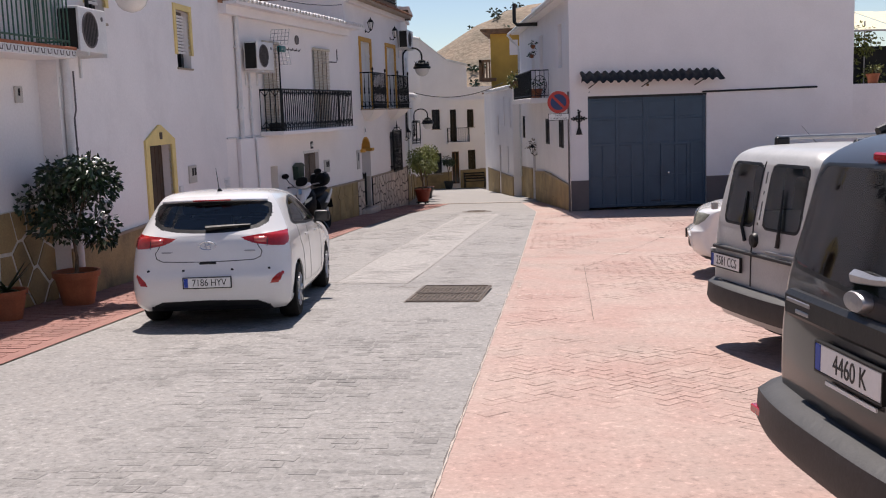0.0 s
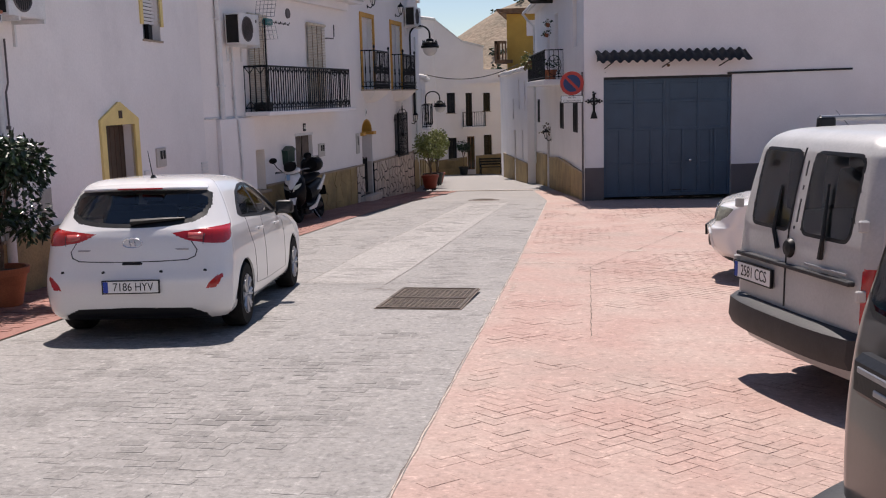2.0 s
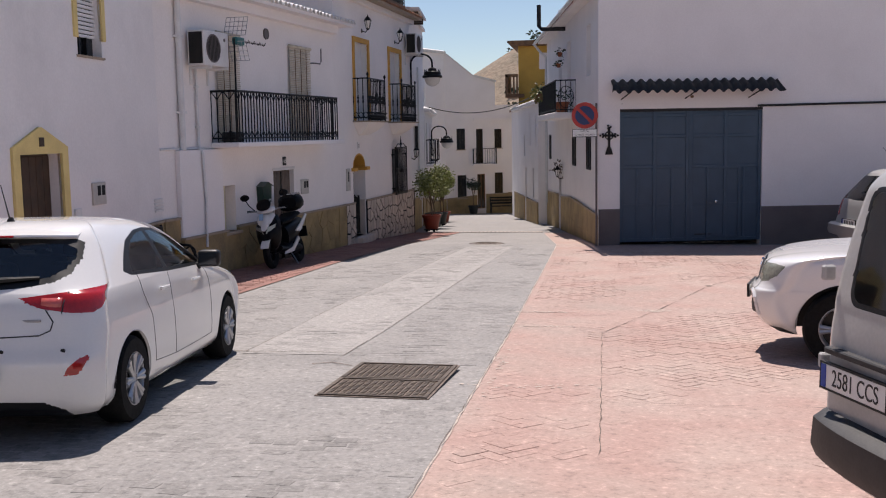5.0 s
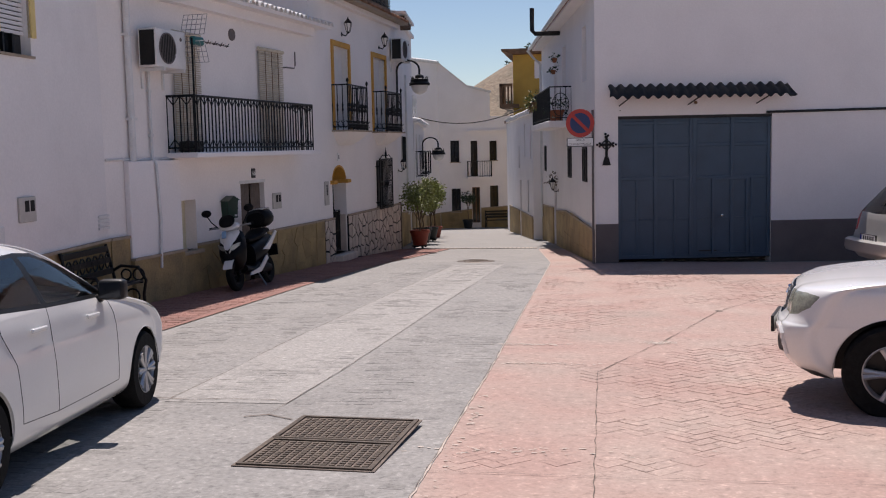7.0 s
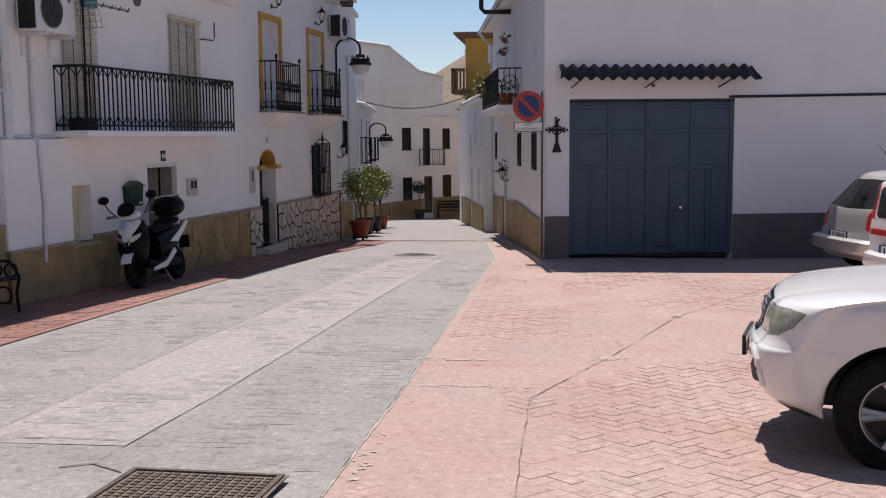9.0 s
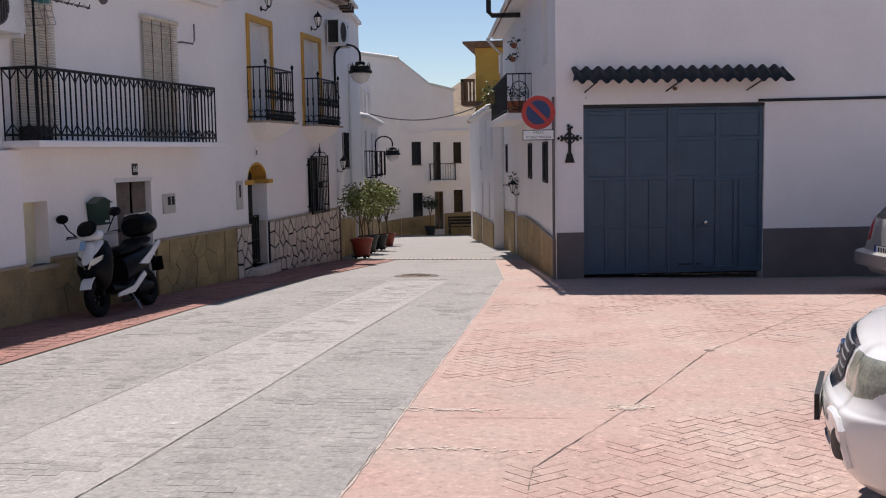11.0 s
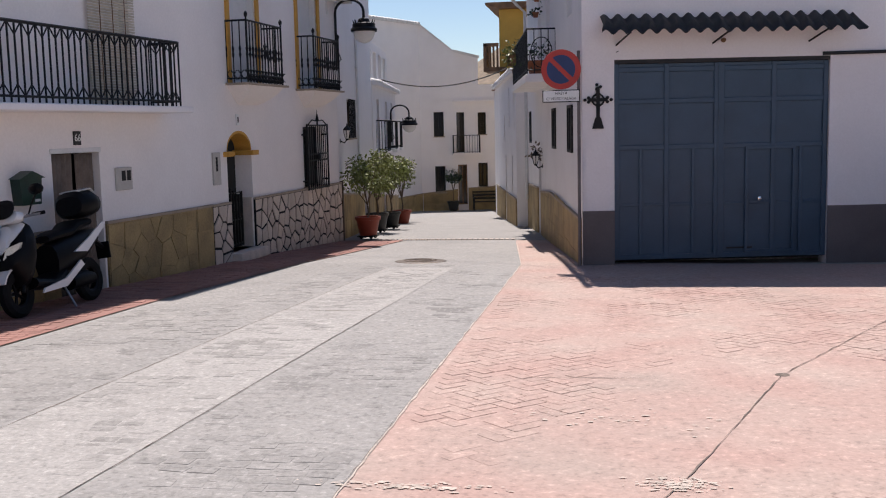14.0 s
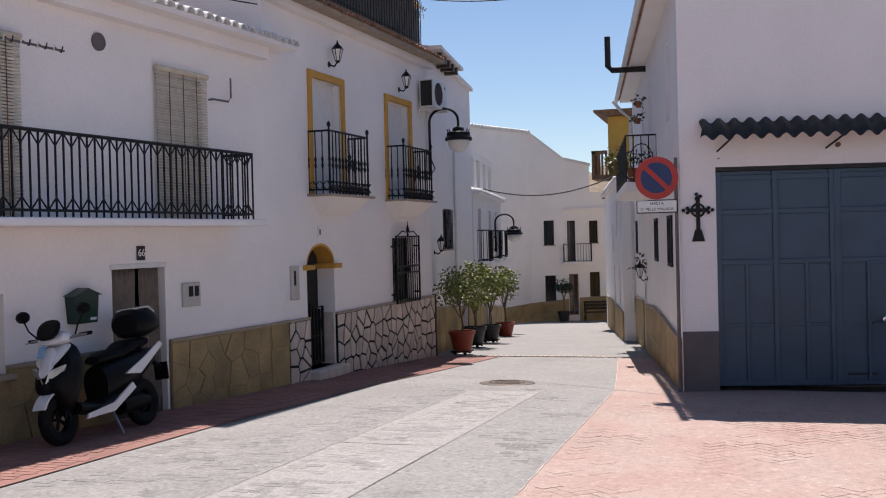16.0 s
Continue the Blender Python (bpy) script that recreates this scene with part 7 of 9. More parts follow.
wall_pipe("downpipe", B_M, [(0.12, -0.07, 4.5), (0.12, -0.07, -0.5)], 0.055, PVC, "white rainwater downpipe on the wall")
wall_pipe("conduit", B_M, [(0.42, -0.03, 2.4), (0.42, -0.03, 1.9), (0.36, -0.03, 1.8), (0.38, -0.03, 0.2)], 0.012, GREYBAND, "thin dark conduit on the house wall")
wall_pipe("conduit", C_M, [(1.15, -0.04, 2.66), (1.15, -0.04, 1.35), (1.12, -0.12, 1.25), (1.18, -0.12, 0.4), (1.12, -0.13, -0.3)], 0.022, PVC, "white cable conduit below the air conditioner")
wall_pipe("downpipe", C_M, [(0.62, -0.06, 3.7), (0.62, -0.06, 1.31)], 0.05, PVC, "white rainwater downpipe on the wall")
wall_pipe("conduit", C_M, [(0.0, -0.02, 1.33), (1.7, -0.02, 1.33)], 0.018, PVC, "thin white pipe along the wall")
wall_pipe("door_track", G_M, [(3.5, -0.03, 1.99), (6.58, -0.03, 2.02)], 0.025, DARK_METAL, "dark sliding track along the garage wall")
wall_pipe("flue_pipe", R1_M, [(6.0, 0.0, 4.38), (6.0, -0.66, 4.38), (6.0, -0.74, 4.46), (6.0, -0.74, 5.05)], 0.06, DARK_METAL, "black elbow flue pipe under the eave", False)
wall_pipe("downpipe", R1_M, [(0.5, -0.5, 4.45), (0.5, -0.3, 4.2), (0.5, -0.08, 4.0), (0.5, -0.08, -0.9)], 0.04, PVC, "white rainwater downpipe on the wall", False)
wall_pipe("conduit", E1_M, [(3.3, -0.04, 3.6), (3.3, -0.04, -0.6)], 0.03, PVC, "white pipe down the house wall")


def meter_box(m, w, h, label, mat=PVC, panes=2):
    c = thing("meter_box", m, label, "meter box")
    bm = bmesh.new()
    box(bm, 0, w, -0.03, 0.0, 0, h, 0.006)
    part("door", bm, mat, c)
    for i in range(panes):
        bm = bmesh.new()
        box(bm, w * (0.32 + i * 0.33), w * (0.56 + i * 0.33), -0.034, -0.028, h * 0.42, h * 0.86)
        part("pane", bm, DARK_VOID, c)
    return c


METER = material("meter cover", (0.50, 0.47, 0.43), 0.6, var=0.05, scale=8, bump=0.1)
meter_box(pos(B_M, 4.62, 0, 0.63), 0.37, 0.30, "grey utility box with two small windows", METER)
meter_box(pos(C_M, 5.24, 0, 0.32), 0.36, 0.30, "grey utility box with two small windows", METER)
meter_box(pos(D_M, 0.66, 0, 0.23), 0.26, 0.51, "tall white utility box beside the arch", METER, 1)
meter_box(pos(B_M, 0.05, 0, 1.9), 0.3, 0.42, "white utility box on the wall", PVC, 1)
meter_box(pos(B_M, 0.95, 0, 0.28), 0.26, 0.36, "grey metal utility box above the skirting", GREY_METAL, 0)
meter_box(pos(B_M, 4.12, 0, 0.36), 0.16, 0.26, "small white box beside the door", PVC, 0)
meter_box(pos(A_M, A_L - 0.6, 0, 2.0), 0.16, 0.2, "small grey wall vent", METER, 1)
v = thing("wall_vent", pos(B_M, 6.62, 0, 0.38), "white louvred vent in the wall", "vent")
for i in range(4):
    bm = bmesh.new()
    box(bm, 0, 0.31, -0.02, 0.0, i * 0.055, i * 0.055 + 0.035)
    part("louvre", bm, PVC, v)
v = thing("round_vent", pos(C_M, 3.87, 0, 3.42), "round grey vent under the eave", "vent")
bm = bmesh.new()
lathe(bm, [(0.0, -0.015), (0.085, -0.015), (0.10, -0.03), (0.105, 0.0)], 18, (0, 0, 0), "y", False)
part("cover", bm, GREYBAND, v)
v = thing("number_sign", pos(C_M, 4.49, 0, 1.02), "small black house number tile reading 66", "house number")
bm = bmesh.new()
box(bm, -0.07, 0.07, -0.02, 0.0, -0.085, 0.085, 0.005)
part("tile", bm, INK, v)
letters("number", "66", 0.125, PLATE, v, Matrix.Translation((0, -0.022, 0)) @ Matrix.Rotation(radians(90), 4, "X"))
v = thing("number_sign", pos(D_M, 1.68, 0, 1.25), "small white house number tile", "house number")
bm = bmesh.new()
box(bm, -0.06, 0.06, -0.018, 0.0, -0.09, 0.09, 0.005)
part("tile", bm, PLATE, v)
bm = bmesh.new()
box(bm, -0.025, 0.025, -0.021, -0.017, -0.045, 0.045)
part("figure_bar", bm, GREYBAND, v)
v = thing("mailbox", pos(C_M, 3.25, 0, 0.28), "dark green metal letter box with a pitched lid", "letter box")
bm = bmesh.new()
prism(bm, [(0.03, 0), (0.35, 0), (0.38, 0.31), (0.0, 0.31)], -0.13, 0.0)
part("body", bm, DARK_GREEN, v)
bm = bmesh.new()
prism(bm, [(-0.03, 0.30), (0.41, 0.30), (0.19, 0.385)], -0.16, 0.0)
part("lid", bm, DARK_GREEN, v)
bm = bmesh.new()
box(bm, 0.24, 0.33, -0.134, -0.128, 0.03, 0.06)
part("label_plate", bm, PVC, v)
v = thing("wall_bracket", pos(C_M, 5.92, 0, 3.0), "bent metal bracket on the wall", "bracket")
bm = bmesh.new()
tube(bm, [(0, 0, 0.0), (0, -0.08, 0.0), (0.30, -0.10, 0.0), (0.36, -0.10, 0.06), (0.36, -0.10, 0.32)], 0.014, 6)
part("rod", bm, GREYBAND, v)


def sconce(m, label):
    c = thing("wall_lantern", m, label, "lantern", "wall lanterns")
    bm = bmesh.new()
    tube(bm, [(0, 0, -0.1), (0, -0.1, -0.14), (0, -0.16, -0.06)], 0.014, 6)
    lathe(bm, [(0.0, -0.004), (0.05, 0.0), (0.05, 0.02)], 10, (0, -0.01, -0.1), "y", False)
    part("arm", bm, BLACK_IRON, c)
    bm = bmesh.new()
    lathe(bm, [(0.04, -0.05), (0.085, 0.13)], 6, (0, -0.16, 0), "z", True)
    part("glass", bm, LAMP_GLASS, c)
    bm = bmesh.new()
    lathe(bm, [(0.1, 0.13), (0.07, 0.18), (0.02, 0.23), (0.006, 0.28)], 6, (0, -0.16, 0))
    for q in range(6):
        a = q * math.pi / 3
        tube(bm, [(0.042 * math.cos(a), -0.16 + 0.042 * math.sin(a), -0.05), (0.088 * math.cos(a), -0.16 + 0.088 * math.sin(a), 0.13)], 0.007, 4)
    lathe(bm, [(0.02, -0.09), (0.05, -0.05)], 6, (0, -0.16, 0))
    part("cage", bm, BLACK_IRON, c)
    return c


sconce(pos(D_M, 2.2, 0, 4.08), "black lantern above the balcony door")
sconce(pos(D_M, 5.25, 0, 4.06), "black lantern above the balcony door")
sconce(pos(E1_M, 0.6, 0, 0.9), "black lantern on the house corner")


def street_lamp(m, out, rise, label):
    c = thing("street_lamp", m, label, "street lamp", "curved wall lamps")
    bm = bmesh.new()
    pts = [(0, -0.06, -0.25), (0, -0.06, 0.35)]
    for k in range(11):
        a = math.pi * (1 - k / 10)
        pts.append((0, -0.06 - out / 2 - out / 2 * math.cos(a), rise - out * 0.42 + out * 0.42 * math.sin(a)))
    pts.append((0, -0.06 - out, rise - out * 0.42 - 0.12))
    tube(bm, pts, 0.028, 8)
    for z in (-0.2, 0.2):
        box(bm, -0.03, 0.03, -0.07, 0.0, z, z + 0.05)
    part("arm", bm, BLACK_IRON, c, "", None, True)
    bm = bmesh.new()
    tube(bm, [(0, -0.06, -0.22), (0, -0.16, -0.1), (0, -0.10, 0.05), (0, -0.06, 0.1)], 0.012, 6)
    part("scroll", bm, BLACK_IRON, c)
    x, z = -0.06 - out, rise - out * 0.42 - 0.12
    bm = bmesh.new()
    lathe(bm, [(0.04, 0.0), (0.11, -0.03), (0.13, -0.10), (0.24, -0.13), (0.24, -0.20), (0.28, -0.24), (0.275, -0.29), (0.21, -0.29)], 18, (0, x, z))
    for q in range(10):
        a = q * math.pi / 5
        tube(bm, [(0.2 * math.cos(a), x + 0.2 * math.sin(a), z - 0.14), (0.23 * math.cos(a), x + 0.23 * math.sin(a), z - 0.05)], [0.02, 0.006], 4)
    part("hood", bm, BLACK_IRON, c, "", None, True)
    bm = bmesh.new()
    lathe(bm, [(0.225, -0.285), (0.22, -0.35), (0.18, -0.44), (0.11, -0.50), (0.02, -0.53)], 18, (0, x, z))
    part("globe", bm, LAMP_GLASS, c, "white glass bowl", None, True)
    return c


street_lamp(pos(D_M, 6.75, 0, 2.62), 0.62, 1.12, "black curved street lamp with a white bowl on the house")
street_lamp(pos(B_M, 0.92, 0, 2.95), 0.62, 1.12, "black curved street lamp beside the green balcony")
street_lamp(pos(E2_M, 5.6, 0, 0.85), 0.6, 0.95, "black curved street lamp further down the street")

# iron cross
v = thing("iron_cross", pos(G_M, 0.23, 0, 0.98), "ornate black iron cross on the garage wall", "cross")
bm = bmesh.new()
box(bm, -0.026, 0.026, -0.03, -0.005, 0.0, 0.60)
box(bm, -0.14, 0.14, -0.032, -0.004, 0.39, 0.44)
prism(bm, [(-0.085, 0.0), (0.085, 0.0), (0.04, 0.16), (-0.04, 0.16)], -0.031, -0.003)
for x, z in ((-0.155, 0.415), (0.155, 0.415), (0, 0.60)):
    for a in range(3):
        th = a * 2.1 + (0 if z > 0.5 else (math.pi if x < 0 else 0))
        lathe(bm, [(0.0, -0.034), (0.024, -0.03), (0.024, -0.004)], 8, (x + 0.035 * math.cos(th), 0, z + 0.035 * math.sin(th)), "y", False)
tube(bm, [(0.085 * math.cos(a), -0.018, 0.415 + 0.085 * math.sin(a)) for a in [k * math.pi / 8 for k in range(16)]], 0.014, 5, closed=True)
part("cross", bm, BLACK_IRON, v)

# corrugated awning over the garage door
v = thing("awning", pos(G_M, 0.27, 0, 2.33), "dark corrugated sheet awning over the garage door", "awning")
bm = bmesh.new()
n = 18 * 8
top, bot = [], []
for i in range(n + 1):
    x = 3.66 * i / n
    w = 0.035 * math.sin(2 * math.pi * i / 8)
    top.append([bm.verts.new((x - (0.0 if k else 0.06) + (0.08 if k == 0 and i > n - 2 else 0), y, z + w)) for k, (y, z) in enumerate(((-0.50, -0.02), (-0.25, 0.11), (0.0, 0.24)))])
for a, b in zip(top, top[1:]):
    for k in range(2):
        bm.faces.new((a[k], b[k], b[k + 1], a[k + 1]))
sheet = part("sheet", bm, DARK_METAL, v, "", None, True)
md = sheet.modifiers.new("thickness", "SOLIDIFY")
md.thickness = 0.008
for x in (0.35, 1.75, 3.15):
    bm = bmesh.new()
    tube(bm, [(x - 0.12, 0.0, -0.16), (x, -0.42, -0.02)], 0.014, 6)
    tube(bm, [(x, 0.0, 0.19), (x, -0.45, -0.02)], 0.012, 6)
    part("strut", bm, DARK_METAL, v)
bm = bmesh.new()
lathe(bm, [(0.0, -0.06), (0.03, -0.05), (0.035, 0.0)], 10, (1.78, 0.0, -0.12), "y", False)
part("bulb_holder", bm, WOOD, v)

# no parking sign on its post
v = thing("traffic_sign", Matrix.Translation((1.535, 26.88, -1.05)), "round no parking sign with a plate on a thin post", "road sign")
SIGN_RED = material("sign red", (0.48, 0.035, 0.025), 0.4, var=0.06, scale=6, bump=0)
SIGN_BLUE = material("sign blue", (0.012, 0.035, 0.13), 0.4, var=0.06, scale=6, bump=0)
bm = bmesh.new()
tube(bm, [(0, 0, 0), (0, 0, 3.15)], 0.024, 10)
part("post", bm, GREYBAND, v)
bm = bmesh.new()
lathe(bm, [(0.0, -0.012), (0.277, -0.012), (0.285, -0.004), (0.285, 0.004)], 40, (-0.25, -0.03, 2.89), "y", False)
disc = part("disc", bm, SIGN_RED, v, "red rim of the sign")
bm = bmesh.new()
lathe(bm, [(0.0, -0.016), (0.205, -0.016), (0.205, -0.010)], 40, (-0.25, -0.03, 2.89), "y", False)
part("field", bm, SIGN_BLUE, disc)
bm = bmesh.new()
box(bm, -0.235, 0.235, -0.021, -0.015, -0.032, 0.032)
part("bar", bm, SIGN_RED, disc, "", Matrix.Translation((-0.25, -0.03, 2.89)) @ Matrix.Rotation(radians(45), 4, "Y"))
bm = bmesh.new()
box(bm, -0.52, 0.02, -0.045, -0.03, 2.42, 2.60, 0.006)
pl = part("plate", bm, INK, v)
bm = bmesh.new()
box(bm, -0.505, 0.005, -0.05, -0.044, 2.435, 2.585)
part("face", bm, PLATE, pl)
letters("words", "HASTA", 0.058, INK, pl, Matrix.Translation((-0.25, -0.052, 2.548)) @ Matrix.Rotation(radians(90), 4, "X"), 0.001)
letters("words", "C/ VELEZ MALAGA", 0.052, INK, pl, Matrix.Translation((-0.25, -0.052, 2.472)) @ Matrix.Rotation(radians(90), 4, "X"), 0.001)
bm = bmesh.new()
box(bm, -0.32, 0.03, -0.03, -0.018, 2.88, 2.90)
part("clamp", bm, GREY_METAL, v)

# ---- aerials and cables ----


def aerial(m, label, mast, boom_mat, length=0.9, n=8):
    c = thing("tv_aerial", m, label, "aerial")
    bm = bmesh.new()
    tube(bm, [(0, 0, 0), (0, 0, mast)], 0.016, 6)
    part("mast", bm, BLACK_IRON, c)
    bm = bmesh.new()
    box(bm, 0.0, 0.30, -0.05, 0.05, mast - 0.10, mast + 0.03, 0.03, 2)
    part("housing", bm, boom_mat, c)
    bm = bmesh.new()
    tube(bm, [(0.28, 0, mast - 0.03), (length, 0, mast - 0.03)], 0.012, 6)
    part("boom", bm, GREYBAND, c)
    for i in range(n):
        bm = bmesh.new()
        x = 0.36 + (length - 0.4) * i / (n - 1)
        tube(bm, [(x - 0.03, -0.05, mast), (x, 0, mast - 0.05), (x - 0.03, 0.05, mast)], 0.008, 5)
        part("director", bm, INK if i % 2 else PVC, c)
    bm = bmesh.new()
    for s in (-1, 1):
        for i in range(6):
            y = -0.2 + i * 0.08
            tube(bm, [(0.02, y, mast + s * 0.05), (0.02 + 0.12, y, mast + s * 0.36)], 0.005, 4)
        for k in range(5):
            u = k / 4
            tube(bm, [(0.02 + 0.12 * u, -0.2, mast + s * (0.05 + 0.31 * u)), (0.02 + 0.12 * u, 0.2, mast + s * (0.05 + 0.31 * u))], 0.005, 4)
    part("reflector", bm, GREY_METAL, c)
    return c


TEAL = material("teal plastic", (0.012, 0.13, 0.13), 0.45, var=0.08, scale=8, bump=0)
aerial(pos(C_M, 1.70, 0.47, 1.42), "television aerial with a teal housing tied to the balcony", 1.72, TEAL, 1.15, 8)
aerial(pos(D_M, 6.6, -0.2, 4.8), "television aerial on the roof terrace", 1.15, OCHRE, 0.8, 6)


def cable(pts, sag, r, label):
    a, b = Vector(pts[0]), Vector(pts[1])
    c = thing("overhead_cable", I4, label, "cable")
    bm = bmesh.new()
    tube(bm, [a.lerp(b, u) - Vector((0, 0, sag * 4 * u * (1 - u))) for u in [k / 16 for k in range(17)]], r, 5)
    part("wire", bm, WIRE, c)


cable([(-4.5, 41.0, 2.45), (-1.0, 42.5, 2.75)], 0.35, 0.018, "thin black cable across the street")
cable([(-3.75, 32.5, 5.9), (1.3, 29.0, 5.2)], 0.25, 0.012, "thin black cable high over the street")
cable([(1.5, 27.4, 1.9), (2.1, 27.02, 2.08)], 0.01, 0.006, "thin wire along the garage wall")
cable([(-5.0, 19.5, 4.3), (-4.2, 26.3, 4.5)], 0.15, 0.010, "thin black cable along the eave")

# ---- plants ----


def leaf_cloud(bm, blobs, n, size, rnd, droop=0.3):
    """Many small bent leaves scattered through uneven clumps."""
    for _ in range(n):
        c, rx, rz = rnd.choice(blobs)
        while True:
            p = Vector((rnd.uniform(-1, 1), rnd.uniform(-1, 1), rnd.uniform(-1, 1)))
            if 0.25 < p.length < 1:
                break
        q = Vector((c[0] + p.x * rx, c[1] + p.y * rx, c[2] + p.z * rz))
        d = Vector((p.x + rnd.uniform(-0.7, 0.7), p.y + rnd.uniform(-0.7, 0.7), p.z * 0.6 + rnd.uniform(-0.8, 0.5) - droop)).normalized()
        u = d.cross(Vector((rnd.uniform(-1, 1), rnd.uniform(-1, 1), rnd.uniform(-1, 1)))).normalized()
        s = size * rnd.uniform(0.6, 1.3)
        w = u * s * 0.27
        up = d.cross(u) * s * 0.08
        v = [bm.verts.new(x) for x in (q, q + d * s * 0.45 + w + up, q + d * s, q + d * s * 0.45 - w + up)]
        bm.faces.new((v[0], v[1], v[2])), bm.faces.new((v[0], v[2], v[3]))


def pot_shape(bm, r, h, n=24):
    lathe(bm, [(r * 0.68, 0.0), (r * 0.95, h * 0.82), (r * 1.04, h * 0.83), (r * 1.06, h), (r * 0.94, h), (r * 0.9, h * 0.86), (0.001, h * 0.86)], n)


def potted_tree(x, y, r, h, pot_mat, trunk_h, crown_r, crown_z, leaf, n, size, seed, label, wheels=False, square=False, lean=0.0):
    rnd = random.Random(seed)
    c = thing("potted_tree", Matrix.Translation((x, y, ground_z(y) + 0.012)), label, "potted tree")
    z0 = 0.07 if wheels else 0.0
    bm = bmesh.new()
    pot_shape(bm, r, h)
    part("pot", bm, pot_mat, c, "", Matrix.Translation((0, 0, z0)), True)
    if wheels:
        for a in (0.6, 2.2, 3.8, 5.3):
            bm = bmesh.new()
            lathe(bm, [(0.035, -0.015), (0.035, 0.015)], 10, (r * 0.62 * math.cos(a), r * 0.62 * math.sin(a), 0.035), "y")
            part("castor", bm, RUBBER, c)
        bm = bmesh.new()
        box(bm, -r * 0.75, r * 0.75, -r * 0.75, r * 0.75, 0.05, 0.08)
        part("trolley", bm, BLACK_IRON, c)
    bm = bmesh.new()
    lathe(bm, [(r * 0.9, h * 0.87), (r * 0.5, h * 0.9), (0.001, h * 0.92)], 16, (0, 0, z0), "z", False)
    part("soil", bm, SOIL, c)
    bm = bmesh.new()
    zt = z0 + h * 0.85
    fork = Vector((lean * 0.5, 0.0, trunk_h))
    tube(bm, [(0, 0, zt), (0.02, 0.01, (zt + trunk_h) / 2), fork], [0.028, 0.022, 0.018], 8)
    blobs = []
    for k in range(9):
        a = k * 2.4 + rnd.uniform(-0.3, 0.3)
        rr = crown_r * rnd.uniform(0.25, 0.62)
        tip = Vector((fork.x + math.cos(a) * rr, math.sin(a) * rr, crown_z + rnd.uniform(-0.55, 0.55) * crown_r))
        mid = fork.lerp(tip, 0.5) + Vector((rnd.uniform(-0.05, 0.05), rnd.uniform(-0.05, 0.05), 0.03))
        tube(bm, [fork, mid, tip], [0.013, 0.009, 0.004], 5)
        blobs.append((tip, crown_r * rnd.uniform(0.32, 0.5), crown_r * rnd.uniform(0.28, 0.45)))
    part("trunk", bm, BARK, c, "", None, True)
    bm = bmesh.new()
    leaf_cloud(bm, blobs, n, size, rnd)
    tagged(part("crown", bm, leaf, c), kind="stuff")
    return c


potted_tree(-4.62, 11.75, 0.27, 0.42, TERRACOTTA, 0.80, 0.70, 1.25, LEAF_DARK, 3000, 0.085, 11, "dark leafy potted fig tree in a terracotta pot")
potted_tree(-3.28, 33.75, 0.27, 0.42, RED_POT, 0.75, 0.62, 1.55, LEAF, 1500, 0.085, 12, "small round tree in a red pot on castors", True)
potted_tree(-3.62, 36.2, 0.27, 0.40, BLACK_POT, 0.75, 0.60, 1.50, LEAF, 1400, 0.085, 13, "small round tree in a black pot on castors", True)
potted_tree(-3.75, 38.4, 0.25, 0.38, BLACK_POT, 0.75, 0.55, 1.45, LEAF, 1200, 0.085, 14, "small tree in a black pot by the house wall", True)
potted_tree(-4.3, 42.6, 0.28, 0.40, RED_POT, 0.75, 0.6, 1.55, LEAF, 1200, 0.09, 15, "small tree in a red pot further down the street")
potted_tree(-5.15, 58.8, 0.28, 0.45, BLACK_POT, 0.9, 0.5, 1.6, LEAF_DARK, 700, 0.10, 16, "thin potted tree beside the far house door")

v = thing("potted_aloe", Matrix.Translation((-4.86, 10.55, ground_z(10.55) + 0.012)), "spiky green plant in a terracotta pot", "potted plant")
bm = bmesh.new()
pot_shape(bm, 0.22, 0.34)
part("pot", bm, TERRACOTTA, v, "", None, True)
rnd = random.Random(4)
for k in range(16):
    a, ln, up = k * 2.39, rnd.uniform(0.28, 0.42), rnd.uniform(0.2, 1.0)
    bm = bmesh.new()
    d = Vector((math.cos(a), math.sin(a), 0))
    side = Vector((-math.sin(a), math.cos(a), 0))
    rows = []
    for q in range(5):
        u = q / 4
        p = d * ln * u * (1.1 - 0.4 * up) + Vector((0, 0, 0.31 + ln * up * u - 0.18 * u * u * (1 - up)))
        w = 0.035 * (1 - u) + 0.003
        rows.append([bm.verts.new(p - side * w), bm.verts.new(p + Vector((0, 0, -w * 0.5))), bm.verts.new(p + side * w), bm.verts.new(p + Vector((0, 0, w * 0.3)))])
    for r0, r1 in zip(rows, rows[1:]):
        for q in range(4):
            bm.faces.new((r0[q], r0[(q + 1) % 4], r1[(q + 1) % 4], r1[q]))
    part("leaf", bm, LEAF_DARK, v, "", None, True)


def flower_pot(m, r, h, seed, label, leaf=LEAF, n=90, mat=TERRACOTTA, spread=1.2):
    rnd = random.Random(seed)
    c = thing("flower_pot", m, label, "flower pot")
    bm = bmesh.new()
    pot_shape(bm, r, h, 16)
    part("pot", bm, mat, c, "", None, True)
    bm = bmesh.new()
    leaf_cloud(bm, [((rnd.uniform(-r, r) * 0.7, rnd.uniform(-r, r) * 0.7, h + rnd.uniform(0.0, r)), r * spread, r * spread) for _ in range(5)], n, 0.09, rnd)
    tagged(part("foliage", bm, leaf, c), kind="stuff")


